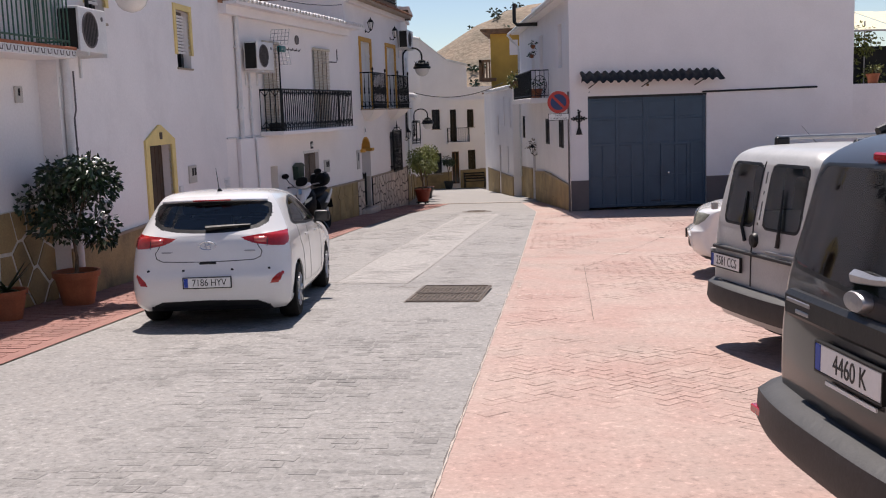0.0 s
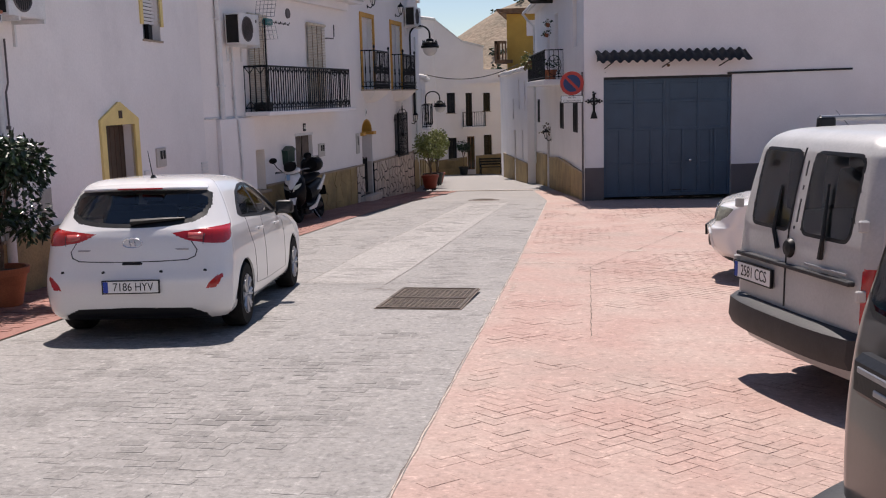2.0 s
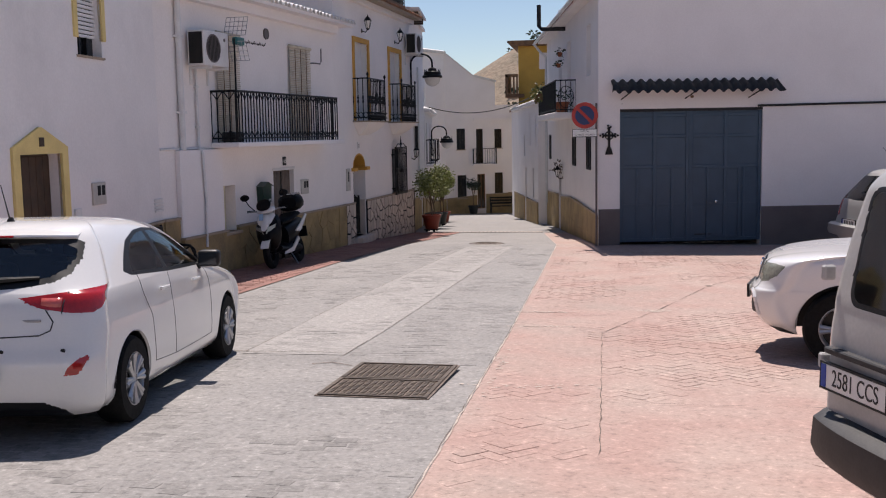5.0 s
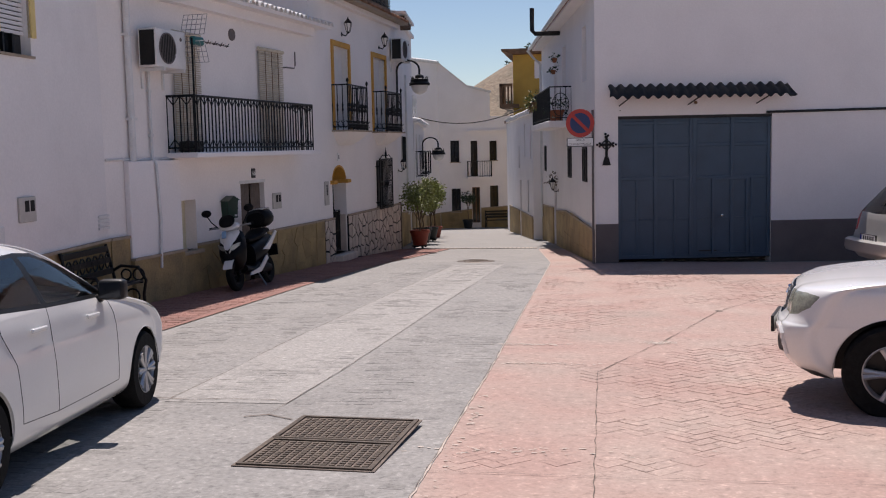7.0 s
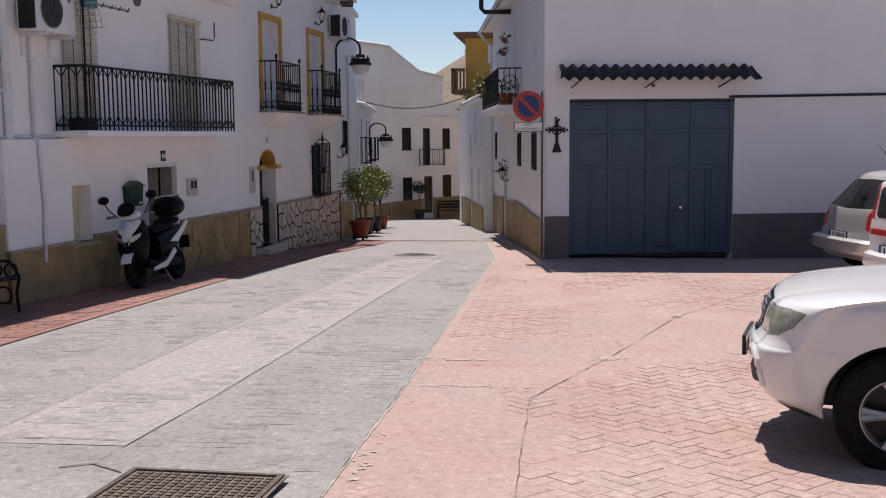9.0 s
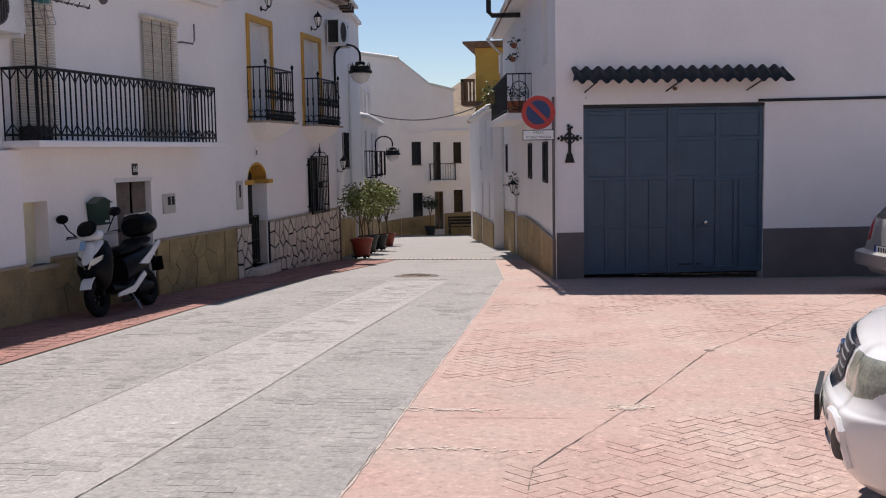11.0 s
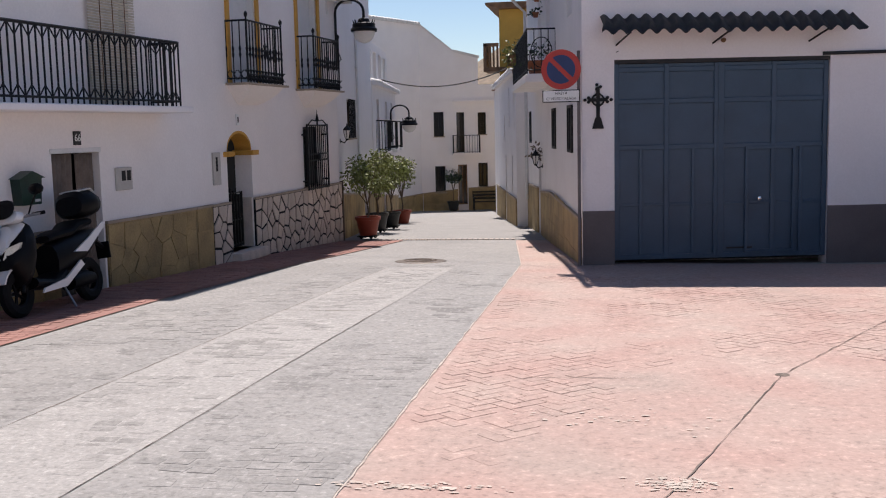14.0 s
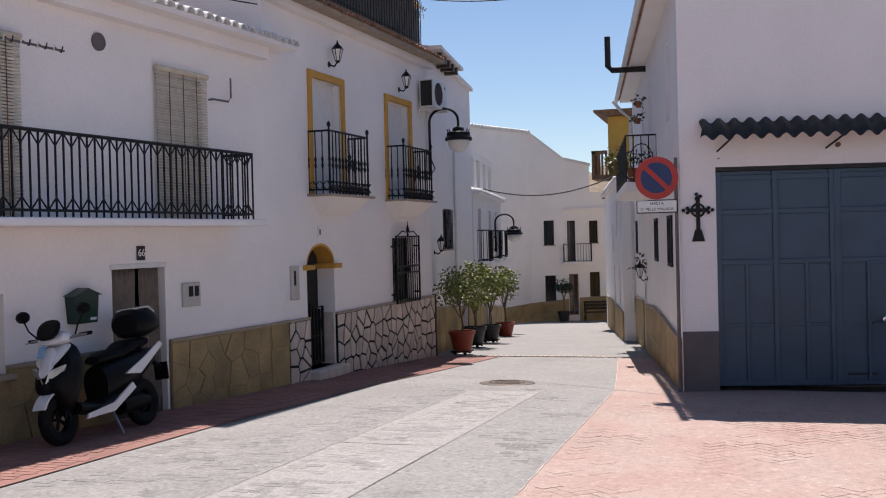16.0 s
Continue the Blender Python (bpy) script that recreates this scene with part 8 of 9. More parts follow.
flower_pot(pos(R1_M, 7.9, 0.3, 2.0), 0.20, 0.28, 1, "large terracotta pot on the balcony floor", LEAF_DARK, 120)
flower_pot(pos(R1_M, 4.5, 0.58, 2.45), 0.13, 0.18, 2, "flower box hung on the balcony railing", LEAF_YELLOW, 160, WOOD, 2.0)
flower_pot(pos(R1_M, 3.4, 0.58, 2.45), 0.13, 0.18, 3, "flower box hung on the balcony railing", LEAF_YELLOW, 130, WOOD, 2.0)
flower_pot(pos(R1_M, 5.7, 0.16, 3.32), 0.07, 0.11, 4, "small pot on a wall bracket", LEAF_DARK, 30, TERRACOTTA)
flower_pot(pos(R1_M, 6.1, 0.16, 3.60), 0.07, 0.11, 5, "small pot on a wall bracket", LEAF_DARK, 30, TERRACOTTA)
flower_pot(pos(GT_M, 0.62, -0.16, 2.06), 0.17, 0.26, 6, "terracotta pot on the terrace wall", LEAF_YELLOW, 60)
sconce(pos(R1_M, 5.2, 0, 0.25), "black lantern with a flower basket on the wall")
flower_pot(pos(R1_M, 5.0, 0.14, 0.32), 0.10, 0.10, 8, "hanging basket with pale flowers on the wall", CURTAIN, 60, BLACK_IRON, 1.6)
# terrace behind the low wall
v = thing("terrace_fence", pos(GT_M, 0.05, -1.6, 2.0), "dark mesh fence overgrown with climbers on the terrace", "fence")
bm = bmesh.new()
box(bm, 0, 6, 0, 0.03, 0.0, 1.1)
part("mesh", bm, DARK_VOID, v)
for i in range(7):
    bm = bmesh.new()
    tube(bm, [(i, -0.03, 0), (i, -0.03, 1.8)], 0.02, 6)
    part("post", bm, GREY_METAL, v)
rnd = random.Random(21)
bm = bmesh.new()
leaf_cloud(bm, [((rnd.uniform(0.2, 4), -0.25, rnd.uniform(0.2, 1.5)), 0.35, 0.35) for _ in range(16)], 1800, 0.11, rnd)
tagged(part("climber", bm, LEAF_YELLOW, v), kind="stuff")
v = thing("terrace_awning", pos(GT_M, 0.0, -1.0, 3.5), "cream cloth awning over the terrace", "awning")
bm = bmesh.new()
for i in range(10):
    box(bm, i * 0.6, i * 0.6 + 0.58, 0, 3.0, 0.02 * (i % 2), 0.02 * (i % 2) + 0.01)
part("cloth", bm, CREAM_SHUTTER, v, "", Matrix.Rotation(radians(14), 4, "X"))
bm = bmesh.new()
tube(bm, [(0, 0, 0), (6, 0, 0)], 0.025, 6)
tube(bm, [(0.1, 0, -1.5), (0.1, 0, 0)], 0.025, 6)
part("frame", bm, GREY_METAL, v)

# ---- bench, grate, manhole ----


def iron_bench(m, label, width=1.25):
    c = thing("bench", m, label, "bench", "black iron benches")
    for x in (-width / 2, width / 2):
        bm = bmesh.new()
        tube(bm, [(x, -0.38, 0.0), (x, -0.36, 0.22), (x, -0.40, 0.42), (x, -0.30, 0.60), (x, -0.05, 0.62), (x, 0.06, 0.56)], 0.022, 6)
        tube(bm, [(x, 0.12, 0.0), (x, 0.04, 0.25), (x, 0.05, 0.45), (x, 0.16, 0.92)], 0.022, 6)
        tube(bm, [(x, -0.36, 0.40), (x, -0.15, 0.38), (x, 0.05, 0.42)], 0.020, 6)
        tube(bm, [(x, -0.30 + 0.08 * math.cos(a), 0.50 + 0.08 * math.sin(a)) for a in [k * math.pi / 6 for k in range(12)]], 0.014, 5, closed=True)
        tube(bm, [(x, -0.12 + 0.07 * math.cos(a), 0.50 + 0.07 * math.sin(a)) for a in [k * math.pi / 6 for k in range(12)]], 0.014, 5, closed=True)
        tube(bm, [(x, -0.2 + 0.1 * math.cos(a), 0.2 + 0.1 * math.sin(a)) for a in [k * math.pi / 6 for k in range(12)]], 0.014, 5, closed=True)
        part("side_frame", bm, BLACK_IRON, c, "", None, True)
    for i in range(5):
        bm = bmesh.new()
        y = -0.36 + i * 0.095
        box(bm, -width / 2, width / 2, y, y + 0.065, 0.40, 0.425, 0.006)
        part("seat_slat", bm, BLACK_IRON, c)
    for i in range(3):
        bm = bmesh.new()
        z = 0.52 + i * 0.15
        y = 0.06 + i * 0.033
        box(bm, -width / 2, width / 2, y, y + 0.022, z, z + 0.08, 0.006)
        part("back_slat", bm, BLACK_IRON, c)
    bm = bmesh.new()
    for q in range(7):
        x = -width / 2 + (q + 0.5) * width / 7
        tube(bm, [(x + 0.07 * math.cos(a), 0.10, 0.70 + 0.10 * math.sin(a)) for a in [k * math.pi / 5 for k in range(10)]], 0.012, 5, closed=True)
    part("back_scroll", bm, BLACK_IRON, c)
    return c


bp = pos(B_M, 6.05, 0.22, 0)
bp.translation.z = ground_z(bp.translation.y) + 0.012
iron_bench(bp, "black wrought iron bench against the house wall")
bp = pos(F_M, 2.95, 0.5, 0)
bp.translation.z = ground_z(bp.translation.y)
iron_bench(bp, "dark bench below the far house windows", 1.2)

gx = Matrix(((1.0, 0.13, 0, -0.55), (0.02, 1.0, 0, 11.66), (0, -0.045, 1, ground_z(11.66) + 0.002), (0, 0, 0, 1)))
v = thing("drain_grate", I4, "worn cast iron double drain grate in the street", "drain grate")
bm = bmesh.new()
box(bm, -0.0, 0.90, 0.0, 1.25, 0.0, 0.006)
part("pit", bm, CRACK, v, "", gx)
for k in range(2):
    y0 = 0.02 + k * 0.615
    fr = bmesh.new()
    for a, b, c, d in ((0.02, 0.88, y0, y0 + 0.03), (0.02, 0.88, y0 + 0.57, y0 + 0.60), (0.02, 0.05, y0 + 0.03, y0 + 0.57), (0.85, 0.88, y0 + 0.03, y0 + 0.57)):
        box(fr, a, b, c, d, 0.006, 0.016)
    pn = part("panel", fr, IRON_RUST, v, "", gx)
    st = bmesh.new()
    for i in range(15):
        for j in range(11):
            x, y = 0.075 + i * 0.052, y0 + 0.055 + j * 0.046
            box(st, x, x + 0.034, y, y + 0.030, 0.005, 0.013)
    tagged(part("stud", st, IRON_RUST, pn), kind="stuff")
v = thing("manhole_cover", Matrix.Translation((-0.98, 27.62, ground_z(27.62) + 0.004)) @ Matrix.Rotation(radians(-2.2), 4, "X"), "round cast iron manhole cover in the street", "manhole cover")
bm = bmesh.new()
lathe(bm, [(0.0, 0.012), (0.30, 0.012), (0.33, 0.008), (0.40, 0.006), (0.41, 0.0)], 32, (0, 0, 0), "z", False)
part("lid", bm, IRON_RUST, v)
bm = bmesh.new()
for k in range(3):
    tube(bm, [((0.1 + k * 0.08) * math.cos(a), (0.1 + k * 0.08) * math.sin(a), 0.014) for a in [q * math.pi / 12 for q in range(24)]], 0.008, 4, closed=True)
part("rings", bm, CRACK, v)

# ---- scooter ----
SC_BLACK = material("black scooter plastic", (0.004, 0.004, 0.005), 0.45, spec=0.15, var=0.1, scale=10, bump=0.05)
SC_SEAT = material("black seat vinyl", (0.005, 0.005, 0.006), 0.6, spec=0.12, var=0.1, scale=14, bump=0.15)


def shell(bm, rings):
    """A closed skin through rings of equal point counts."""
    vs = [[bm.verts.new(p) for p in r] for r in rings]
    n = len(vs[0])
    for a, b in zip(vs, vs[1:]):
        for k in range(n):
            bm.faces.new((a[k], a[(k + 1) % n], b[(k + 1) % n], b[k]))
    bm.faces.new(vs[0][::-1]), bm.faces.new(vs[-1])
    return bm


def oval(x, z, w, h, n=14, tilt=0.0, flat=2.4):
    """An upright oval ring at x along the scooter: w wide, h high."""
    out = []
    for k in range(n):
        a = 2 * math.pi * k / n
        c, s = math.cos(a), math.sin(a)
        y = w / 2 * math.copysign(abs(c) ** (2 / flat), c)
        q = h / 2 * math.copysign(abs(s) ** (2 / flat), s)
        out.append((x + tilt * q, y, z + q))
    return out


def scooter(m, label):
    c = thing("scooter", m, label, "scooter")
    for x, nm in ((0.0, "front_wheel"), (-1.36, "rear_wheel")):
        bm = bmesh.new()
        lathe(bm, [(0.15, -0.05), (0.22, -0.06), (0.255, -0.03), (0.26, 0.0), (0.255, 0.03), (0.22, 0.06), (0.15, 0.05)], 28, (x, 0, 0.26), "y", False)
        w = part(nm, bm, RUBBER, c, "", None, True)
        bm = bmesh.new()
        lathe(bm, [(0.155, -0.045), (0.13, -0.03), (0.13, 0.03), (0.155, 0.045)], 24, (x, 0, 0.26), "y", False)
        for k in range(5):
            a = k * 2 * math.pi / 5
            tube(bm, [(x, 0, 0.26), (x + 0.145 * math.cos(a), 0, 0.26 + 0.145 * math.sin(a))], 0.018, 6)
        part("rim", bm, SC_BLACK, w, "", None, True)
    bm = bmesh.new()
    for s in (-1, 1):
        tube(bm, [(0.0, s * 0.085, 0.26), (-0.10, s * 0.085, 0.62)], 0.02, 8)
    part("fork", bm, SC_BLACK, c)
    bm = bmesh.new()
    shell(bm, [[(0.29 * math.cos(a) * q + 0.0, y, 0.26 + 0.29 * math.sin(a) * q) for a, q in [(math.radians(25 + k * 13), 1.0) for k in range(9)] + [(math.radians(25 + (8 - k) * 13), 0.93) for k in range(9)]] for y in (-0.075, -0.05, 0.0, 0.05, 0.075)])
    part("front_mudguard", bm, CAR_WHITE, c, "", None, True)
    bm = bmesh.new()
    shell(bm, [oval(0.13, 0.60, 0.16, 0.16), oval(0.09, 0.66, 0.30, 0.30, tilt=-0.35), oval(0.0, 0.72, 0.42, 0.46, tilt=-0.4), oval(-0.10, 0.66, 0.46, 0.70, tilt=-0.35), oval(-0.17, 0.62, 0.40, 0.66, tilt=-0.35)])
    part("leg_shield", bm, SC_BLACK, c, "", None, True)
    bm = bmesh.new()
    shell(bm, [oval(0.14, 0.70, 0.05, 0.05), oval(0.115, 0.78, 0.12, 0.20, tilt=-0.45), oval(0.05, 0.84, 0.18, 0.26, tilt=-0.45)])
    part("nose_panel", bm, CAR_WHITE, c, "white nose panel", None, True)
    bm = bmesh.new()
    for s in (-1, 1):
        shell(bm, [[(0.155 - 0.5 * abs(y) - 0.0, s * y, z + dz) for y, z, dz in ((0.015, 0.62, 0), (0.17, 0.72, 0), (0.19, 0.78, 0), (0.06, 0.74, 0))], [(0.115 - 0.5 * abs(y), s * y, z) for y, z in ((0.015, 0.62), (0.17, 0.72), (0.19, 0.78), (0.06, 0.74))]])
    part("headlamp", bm, CLEAR_LIGHT, c)
    bm = bmesh.new()
    shell(bm, [oval(0.10, 0.78, 0.14, 0.05), oval(0.05, 0.85, 0.28, 0.14, tilt=-0.6), oval(-0.06, 0.93, 0.34, 0.12, tilt=-0.5), oval(-0.14, 0.96, 0.28, 0.08)])
    part("front_cowl", bm, CAR_WHITE, c, "white front cowl", None, True)
    bm = bmesh.new()
    box(bm, 0.13, 0.145, -0.05, 0.02, 0.70, 0.82)
    part("decal", bm, HELMET_BLUE, c, "", Matrix.Translation((-0.02, -0.03, 0.0)) @ Matrix.Rotation(radians(-24), 4, "Y") @ Matrix.Translation((0.33, 0, 0.05)))
    bm = bmesh.new()
    shell(bm, [oval(0.03, 1.02, 0.10, 0.05), oval(-0.02, 1.06, 0.30, 0.14, tilt=-0.5), oval(-0.09, 1.05, 0.36, 0.14, tilt=-0.5), oval(-0.16, 1.02, 0.26, 0.08)])
    part("handlebar_cover", bm, CAR_WHITE, c, "", None, True)
    bm = bmesh.new()
    shell(bm, [oval(0.02, 1.13, 0.20, 0.14, tilt=-0.5), oval(0.0, 1.14, 0.27, 0.20, tilt=-0.5), oval(-0.02, 1.14, 0.27, 0.20, tilt=-0.5)])
    part("fly_screen", bm, SC_BLACK, c)
    bm = bmesh.new()
    tube(bm, [(-0.16, -0.36, 1.06), (-0.12, -0.15, 1.04), (-0.12, 0.15, 1.04), (-0.16, 0.36, 1.06)], 0.014, 8)
    part("handlebar", bm, GREY_METAL, c)
    for s in (-1, 1):
        bm = bmesh.new()
        tube(bm, [(-0.155, s * 0.24, 1.055), (-0.165, s * 0.38, 1.06)], 0.02, 8)
        part("grip", bm, SC_SEAT, c)
        bm = bmesh.new()
        tube(bm, [(-0.08, s * 0.22, 1.06), (-0.10, s * 0.37, 1.04)], 0.007, 5)
        part("brake_lever", bm, GREY_METAL, c)
        bm = bmesh.new()
        tube(bm, [(-0.12, s * 0.22, 1.06), (-0.08, s * 0.30, 1.16), (-0.10, s * 0.36, 1.26)], 0.009, 6)
        mi = part("mirror", bm, SC_BLACK, c)
        bm = bmesh.new()
        shell(bm, [[(-0.09 + d, s * 0.37 + 0.085 * math.cos(a) * q, 1.31 + 0.06 * math.sin(a) * q) for a in [k * math.pi / 6 for k in range(12)]] for d, q in ((0.03, 0.5), (0.0, 1.0), (-0.02, 1.0))])
        part("mirror_head", bm, SC_BLACK, mi, "", None, True)
    bm = bmesh.new()
    shell(bm, [oval(-0.15, 0.34, 0.36, 0.14), oval(-0.50, 0.30, 0.38, 0.12), oval(-0.72, 0.36, 0.36, 0.22)])
    part("footboard", bm, SC_BLACK, c, "", None, True)
    bm = bmesh.new()
    shell(bm, [oval(-0.62, 0.52, 0.30, 0.40), oval(-0.85, 0.58, 0.38, 0.42), oval(-1.2, 0.66, 0.38, 0.34), oval(-1.55, 0.76, 0.24, 0.18)])
    part("body", bm, SC_BLACK, c, "", None, True)
    for s in (-1, 1):
        bm = bmesh.new()
        prism(bm, [(-0.86, 0.60), (-1.12, 0.58), (-1.58, 0.86), (-1.52, 0.90), (-1.2, 0.74)], s * 0.20 - 0.01, s * 0.20 + 0.01)
        part("side_panel", bm, CAR_WHITE, c, "white side panel")
        bm = bmesh.new()
        prism(bm, [(-0.16, 0.22), (-0.2, 0.27), (-0.62, 0.33), (-0.95, 0.50), (-1.0, 0.44), (-0.6, 0.24)], s * 0.205 - 0.012, s * 0.205 + 0.012)
        part("skirt_panel", bm, CAR_WHITE, c)
    bm = bmesh.new()
    shell(bm, [oval(-0.60, 0.78, 0.18, 0.08), oval(-0.75, 0.81, 0.32, 0.12), oval(-1.0, 0.83, 0.32, 0.12), oval(-1.12, 0.89, 0.34, 0.14), oval(-1.42, 0.92, 0.28, 0.10)])
    part("seat", bm, SC_SEAT, c, "", None, True)
    bm = bmesh.new()
    shell(bm, [oval(-1.22, 1.12, 0.34, 0.22), oval(-1.28, 1.13, 0.44, 0.32), oval(-1.46, 1.14, 0.46, 0.34), oval(-1.60, 1.13, 0.38, 0.26), oval(-1.64, 1.12, 0.28, 0.18)])
    tb = part("top_box", bm, SC_BLACK, c, "", None, True)
    bm = bmesh.new()
    shell(bm, [oval(-1.30, 1.285, 0.30, 0.03), oval(-1.46, 1.30, 0.36, 0.04), oval(-1.60, 1.25, 0.28, 0.05), oval(-1.645, 1.18, 0.24, 0.06)])
    part("lid_panel", bm, CAR_WHITE, tb, "white lid panel", None, True)
    bm = bmesh.new()
    tube(bm, [(-0.9, -0.16, 0.24), (-1.1, -0.20, 0.26), (-1.25, -0.21, 0.30), (-1.62, -0.21, 0.40)], [0.03, 0.05, 0.06, 0.05], 10)
    part("exhaust", bm, SC_BLACK, c, "", None, True)
    bm = bmesh.new()
    shell(bm, [oval(-0.95, 0.26, 0.2, 0.18), oval(-1.25, 0.28, 0.24, 0.2), oval(-1.4, 0.27, 0.2, 0.14)])
    part("engine", bm, SC_BLACK, c, "", None, True)
    bm = bmesh.new()
    box(bm, -1.80, -1.78, -0.09, 0.09, 0.46, 0.66, 0.004)
    tube(bm, [(-1.55, 0, 0.74), (-1.79, 0, 0.60)], 0.03, 6)
    part("rear_mudguard", bm, SC_BLACK, c)
    bm = bmesh.new()
    tube(bm, [(-0.7, 0.1, 0.26), (-0.66, 0.24, 0.0)], 0.013, 6)
    part("side_stand", bm, GREY_METAL, c)
    return c


sm = Matrix.Translation((-4.12, 21.55, ground_z(21.55) + 0.012)) @ Matrix.Rotation(radians(-93), 4, "Z") @ Matrix.Rotation(math.atan(-0.032), 4, "Y") @ Matrix.Rotation(radians(8), 4, "X")
scooter(sm, "black and white motor scooter with a top box on its stand")

# ---- distance ----
bm = bmesh.new()
rows = []
for j in range(26):
    row = []
    for i in range(60):
        x, y = -150 + i * 6.0, 170 + j * 7.0
        ridge = 35.0 * math.exp(-((j - 13) / 8.0) ** 2) * (0.35 + 0.65 * math.exp(-((x + 4) / 36.0) ** 2))
        z = -9 + ridge + 5.0 * noise.fractal(Vector((x * 0.02, y * 0.02, 0.3)), 1.0, 2.0, 6)
        row.append(bm.verts.new((x, y, z)))
    rows.append(row)
for r0, r1 in zip(rows, rows[1:]):
    for i in range(59):
        bm.faces.new((r0[i], r0[i + 1], r1[i + 1], r1[i]))
hill_pts = [v.co.copy() for r in rows for v in r]
tagged(part("hillside", bm, HILL, None, "", None, True), "dry rocky hillside beyond the village roofs", "hill", kind="structure")
rnd = random.Random(31)
bm = bmesh.new()
for _ in range(420):
    p = rnd.choice([q for q in hill_pts[:900] if -60 < q.x < 110]) if _ % 2 else rnd.choice(hill_pts)
    p = p + Vector((rnd.uniform(-3, 3), rnd.uniform(-3, 3), 0.3))
    leaf_cloud(bm, [((p.x, p.y, p.z), rnd.uniform(0.6, 1.5), rnd.uniform(0.4, 1.1))], 26, 1.0, rnd)
tagged(part("shrubs", bm, LEAF_DARK), "dark green shrubs scattered on the hillside", "shrubs", kind="stuff")

# ---- imprinted paving, piece by piece ----


def brick_mesh(name, w, d, mat, h=0.012):
    bm = bmesh.new()
    a = 0.004
    lo = [bm.verts.new((x, y, -h)) for x, y in ((-w / 2, -d / 2), (w / 2, -d / 2), (w / 2, d / 2), (-w / 2, d / 2))]
    hi = [bm.verts.new((x, y, 0)) for x, y in ((-w / 2 + a, -d / 2 + a), (w / 2 - a, -d / 2 + a), (w / 2 - a, d / 2 - a), (-w / 2 + a, d / 2 - a))]
    bm.faces.new(hi)
    for k in range(4):
        bm.faces.new((lo[k], lo[(k + 1) % 4], hi[(k + 1) % 4], hi[k]))
    return mesh_of(name, bm, mat)


def add_bricks(places, w, d, mat, parent, near, kind_name, label):
    """Bricks at (x, y, turn, lift): those in the near stretch are objects, the rest one joined mesh."""
    me = brick_mesh(kind_name, w, d, mat)
    verts, faces = [], []
    src_v, src_f = [v.co.copy() for v in me.vertices], [list(p.vertices) for p in me.polygons]
    done = 0
    for x, y, turn, lift in places:
        slope = math.atan((ground_z(y + 0.1) - ground_z(y - 0.1)) / 0.2)
        m = Matrix.Translation((x, y, ground_z(y) + lift)) @ Matrix.Rotation(slope, 4, "X") @ Matrix.Rotation(turn, 4, "Z") @ Matrix.Rotation(random.uniform(-0.006, 0.006), 4, "X")
        if near(x, y) and done < 300:
            share(kind_name, me, parent, m)
            done += 1
            continue
        b = len(verts)
        verts += [m @ v for v in src_v]
        faces += [[b + i for i in f] for f in src_f]
    jm = bpy.data.meshes.new(kind_name + "_field")
    jm.from_pydata(verts, [], faces)
    jm.materials.append(mat)
    tagged(share(kind_name + "_field", jm, parent), label, kind="stuff")


random.seed(7)
bw, bd = 0.21, 0.105
herring = []
c45, s45 = math.cos(radians(45)), math.sin(radians(45))
for i in range(-160, 260):
    for j in range(-160, 260):
        k = (i - j) % 4
        if k == 0:
            u, v, t = i * bd + bw / 2, j * bd + bd / 2, 0.0
        elif k == 3:
            u, v, t = i * bd + bd / 2, j * bd + bw / 2 + 0.0, math.pi / 2
        else:
            continue
        x, y = 2.0 + (u - v) * c45, 3.0 + (u + v) * s45 - 6.0
        if not (0.76 < x < 7.2 and 2.4 < y < 25.5):
            continue
        worn = noise.noise(Vector((x * 0.55, y * 0.45, 2.0))) + 0.5 * noise.noise(Vector((x * 2.1, y * 1.8, 5.0)))
        if worn > 0.20 or random.random() < 0.14:
            continue
        herring.append((x, y, radians(45) + t, 0.0010 + 0.0030 * random.random() - max(0.0, worn + 0.25) * 0.010))
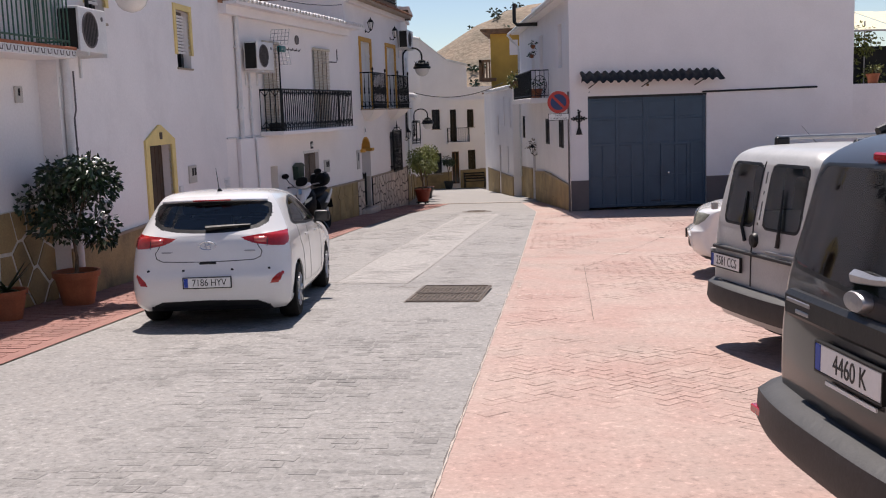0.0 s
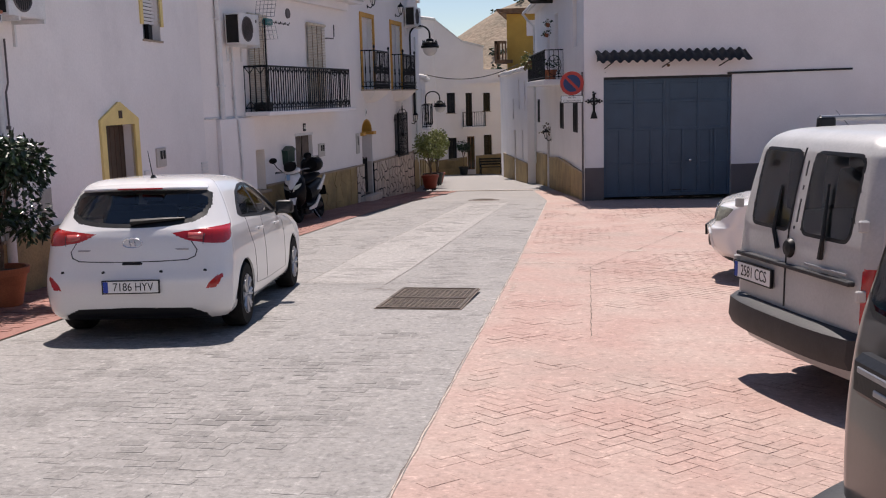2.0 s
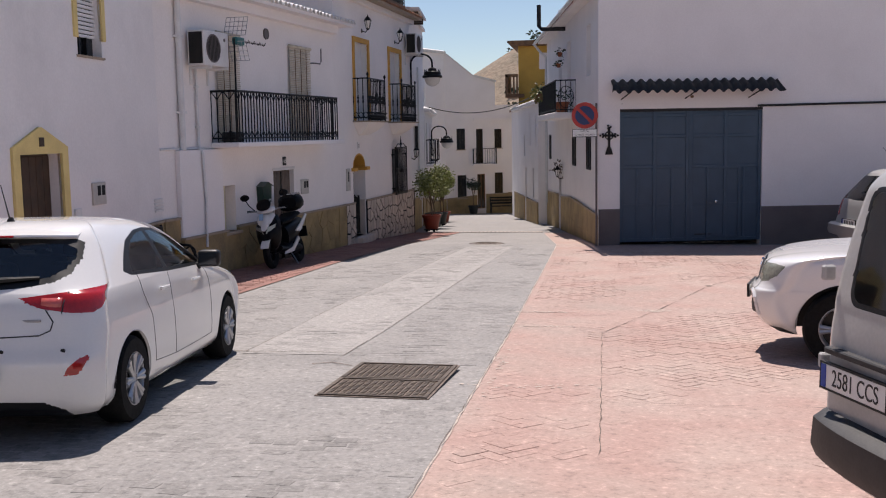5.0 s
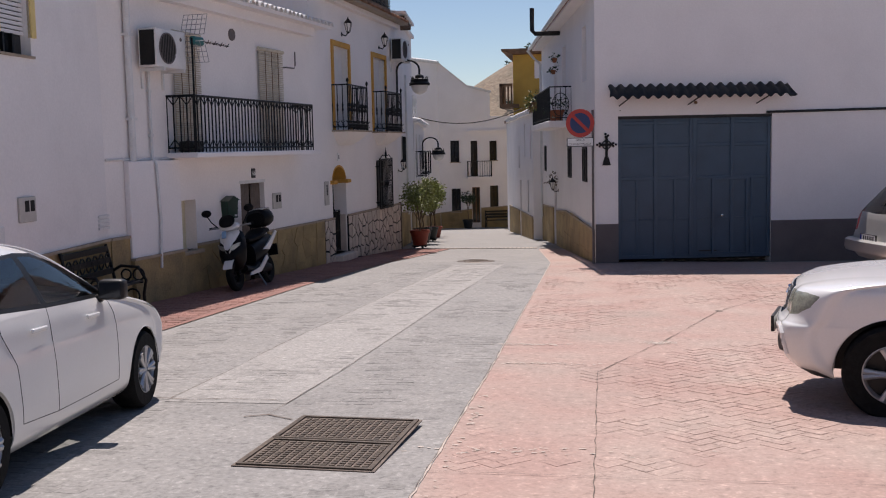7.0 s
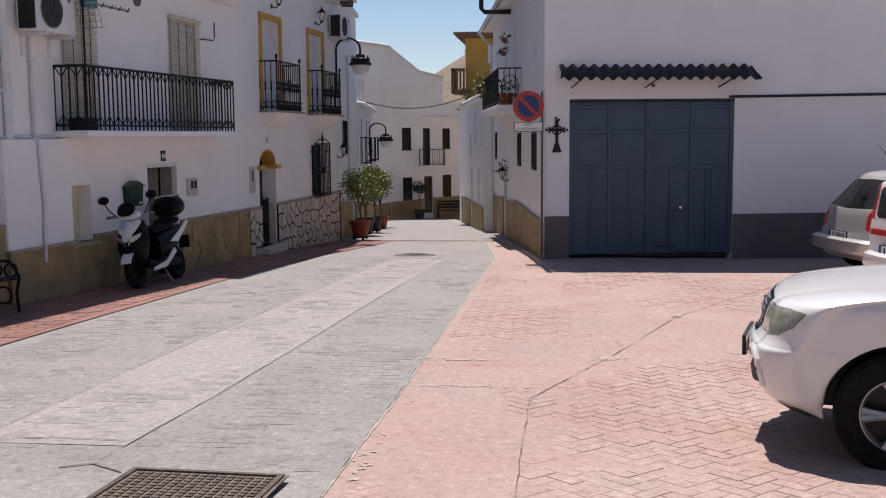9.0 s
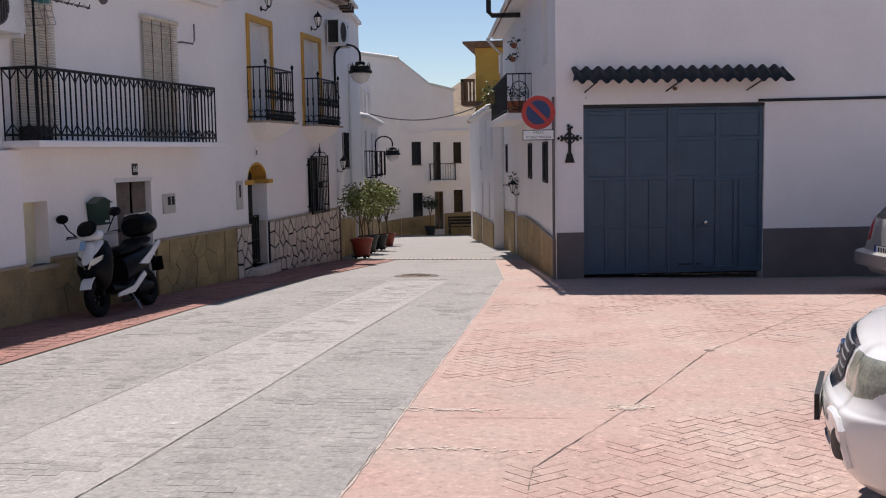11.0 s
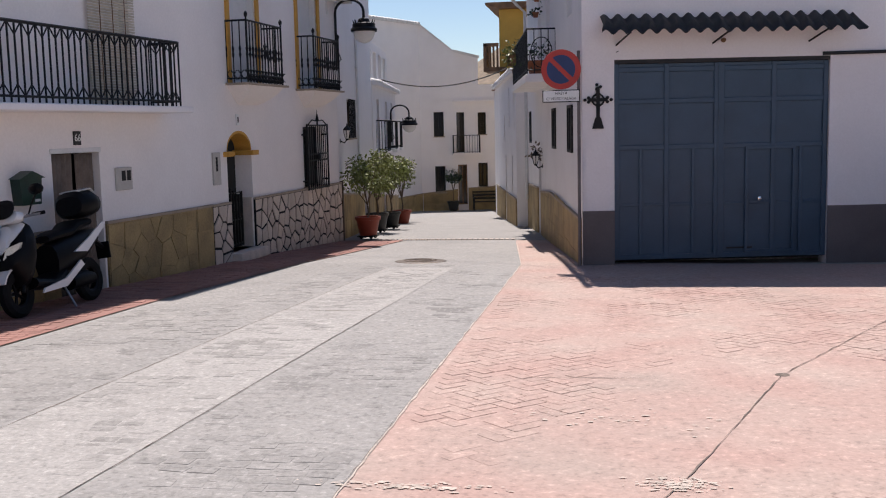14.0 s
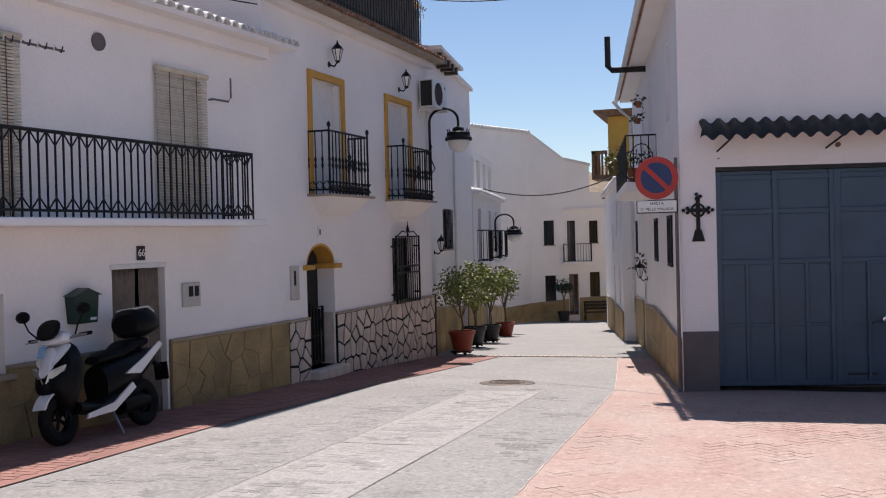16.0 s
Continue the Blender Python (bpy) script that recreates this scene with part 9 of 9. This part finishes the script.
add_bricks(herring, bw - 0.002, bd - 0.002, PINK_SETT, pave, lambda x, y: 0.9 < x < 2.6 and 6.0 < y < 10.5, "brick", "herringbone bricks pressed into the pink concrete")

setts, setts_l = [], []
row, y = 0, 2.6
while y < 27.0:
    a, b = red_edge(y) + 0.06, pink_edge(y) - 0.06
    x = a + (row % 2) * 0.11 + random.uniform(0, 0.03)
    while x < b - 0.1:
        w = random.uniform(0.19, 0.25)
        inside_grate = -0.75 < x < 0.55 and 11.5 < y < 13.1
        worn = noise.noise(Vector((x * 0.5, y * 0.4, 9.0))) + 0.5 * noise.noise(Vector((x * 2.3, y * 2.0, 1.0)))
        if not inside_grate and worn < 0.16 and random.random() > 0.38:
            band = 13.5 < y < 26.5 and seam_l(y) + 0.1 < x + 0.1 < seam_r(y) - 0.1
            edge = 13.4 < y < 26.7 and (abs(x + 0.1 - seam_l(y)) < 0.12 or abs(x + 0.1 - seam_r(y)) < 0.12)
            if not edge:
                (setts_l if band else setts).append((x + 0.1, y + 0.018 * math.sin(x * 4 + y) + random.uniform(-0.012, 0.012), random.uniform(-0.16, 0.16), (0.0046 if band else 0.0006) + 0.0020 * random.random() - max(0.0, worn + 0.15) * 0.007))
        x += 0.162
    y += 0.118
    row += 1
add_bricks(setts, 0.155, 0.108, ROAD_SETT, road, lambda x, y: -1.6 < x < 0.5 and 6.5 < y < 10.0, "sett", "setts pressed into the grey concrete")
add_bricks(setts_l, 0.155, 0.108, ROAD_SETT_L, light, lambda x, y: y < 16.5, "sett", "setts pressed into the pale concrete")
tiles = []
y, row = 5.0, 0
while y < 32.5:
    x = wall_left(y) + 0.12
    while x < red_edge(y) - 0.17:
        if random.random() > 0.04:
            tiles.append((x + (row % 2) * 0.05, y, random.uniform(-0.03, 0.03), 0.015 + 0.003 * random.random()))
        x += 0.206
    y += 0.104
    row += 1
add_bricks(tiles, 0.20, 0.098, RED_TILE, red, lambda x, y: 19.5 < y < 22.5 and x > -4.4, "brick", "red paving bricks along the houses")
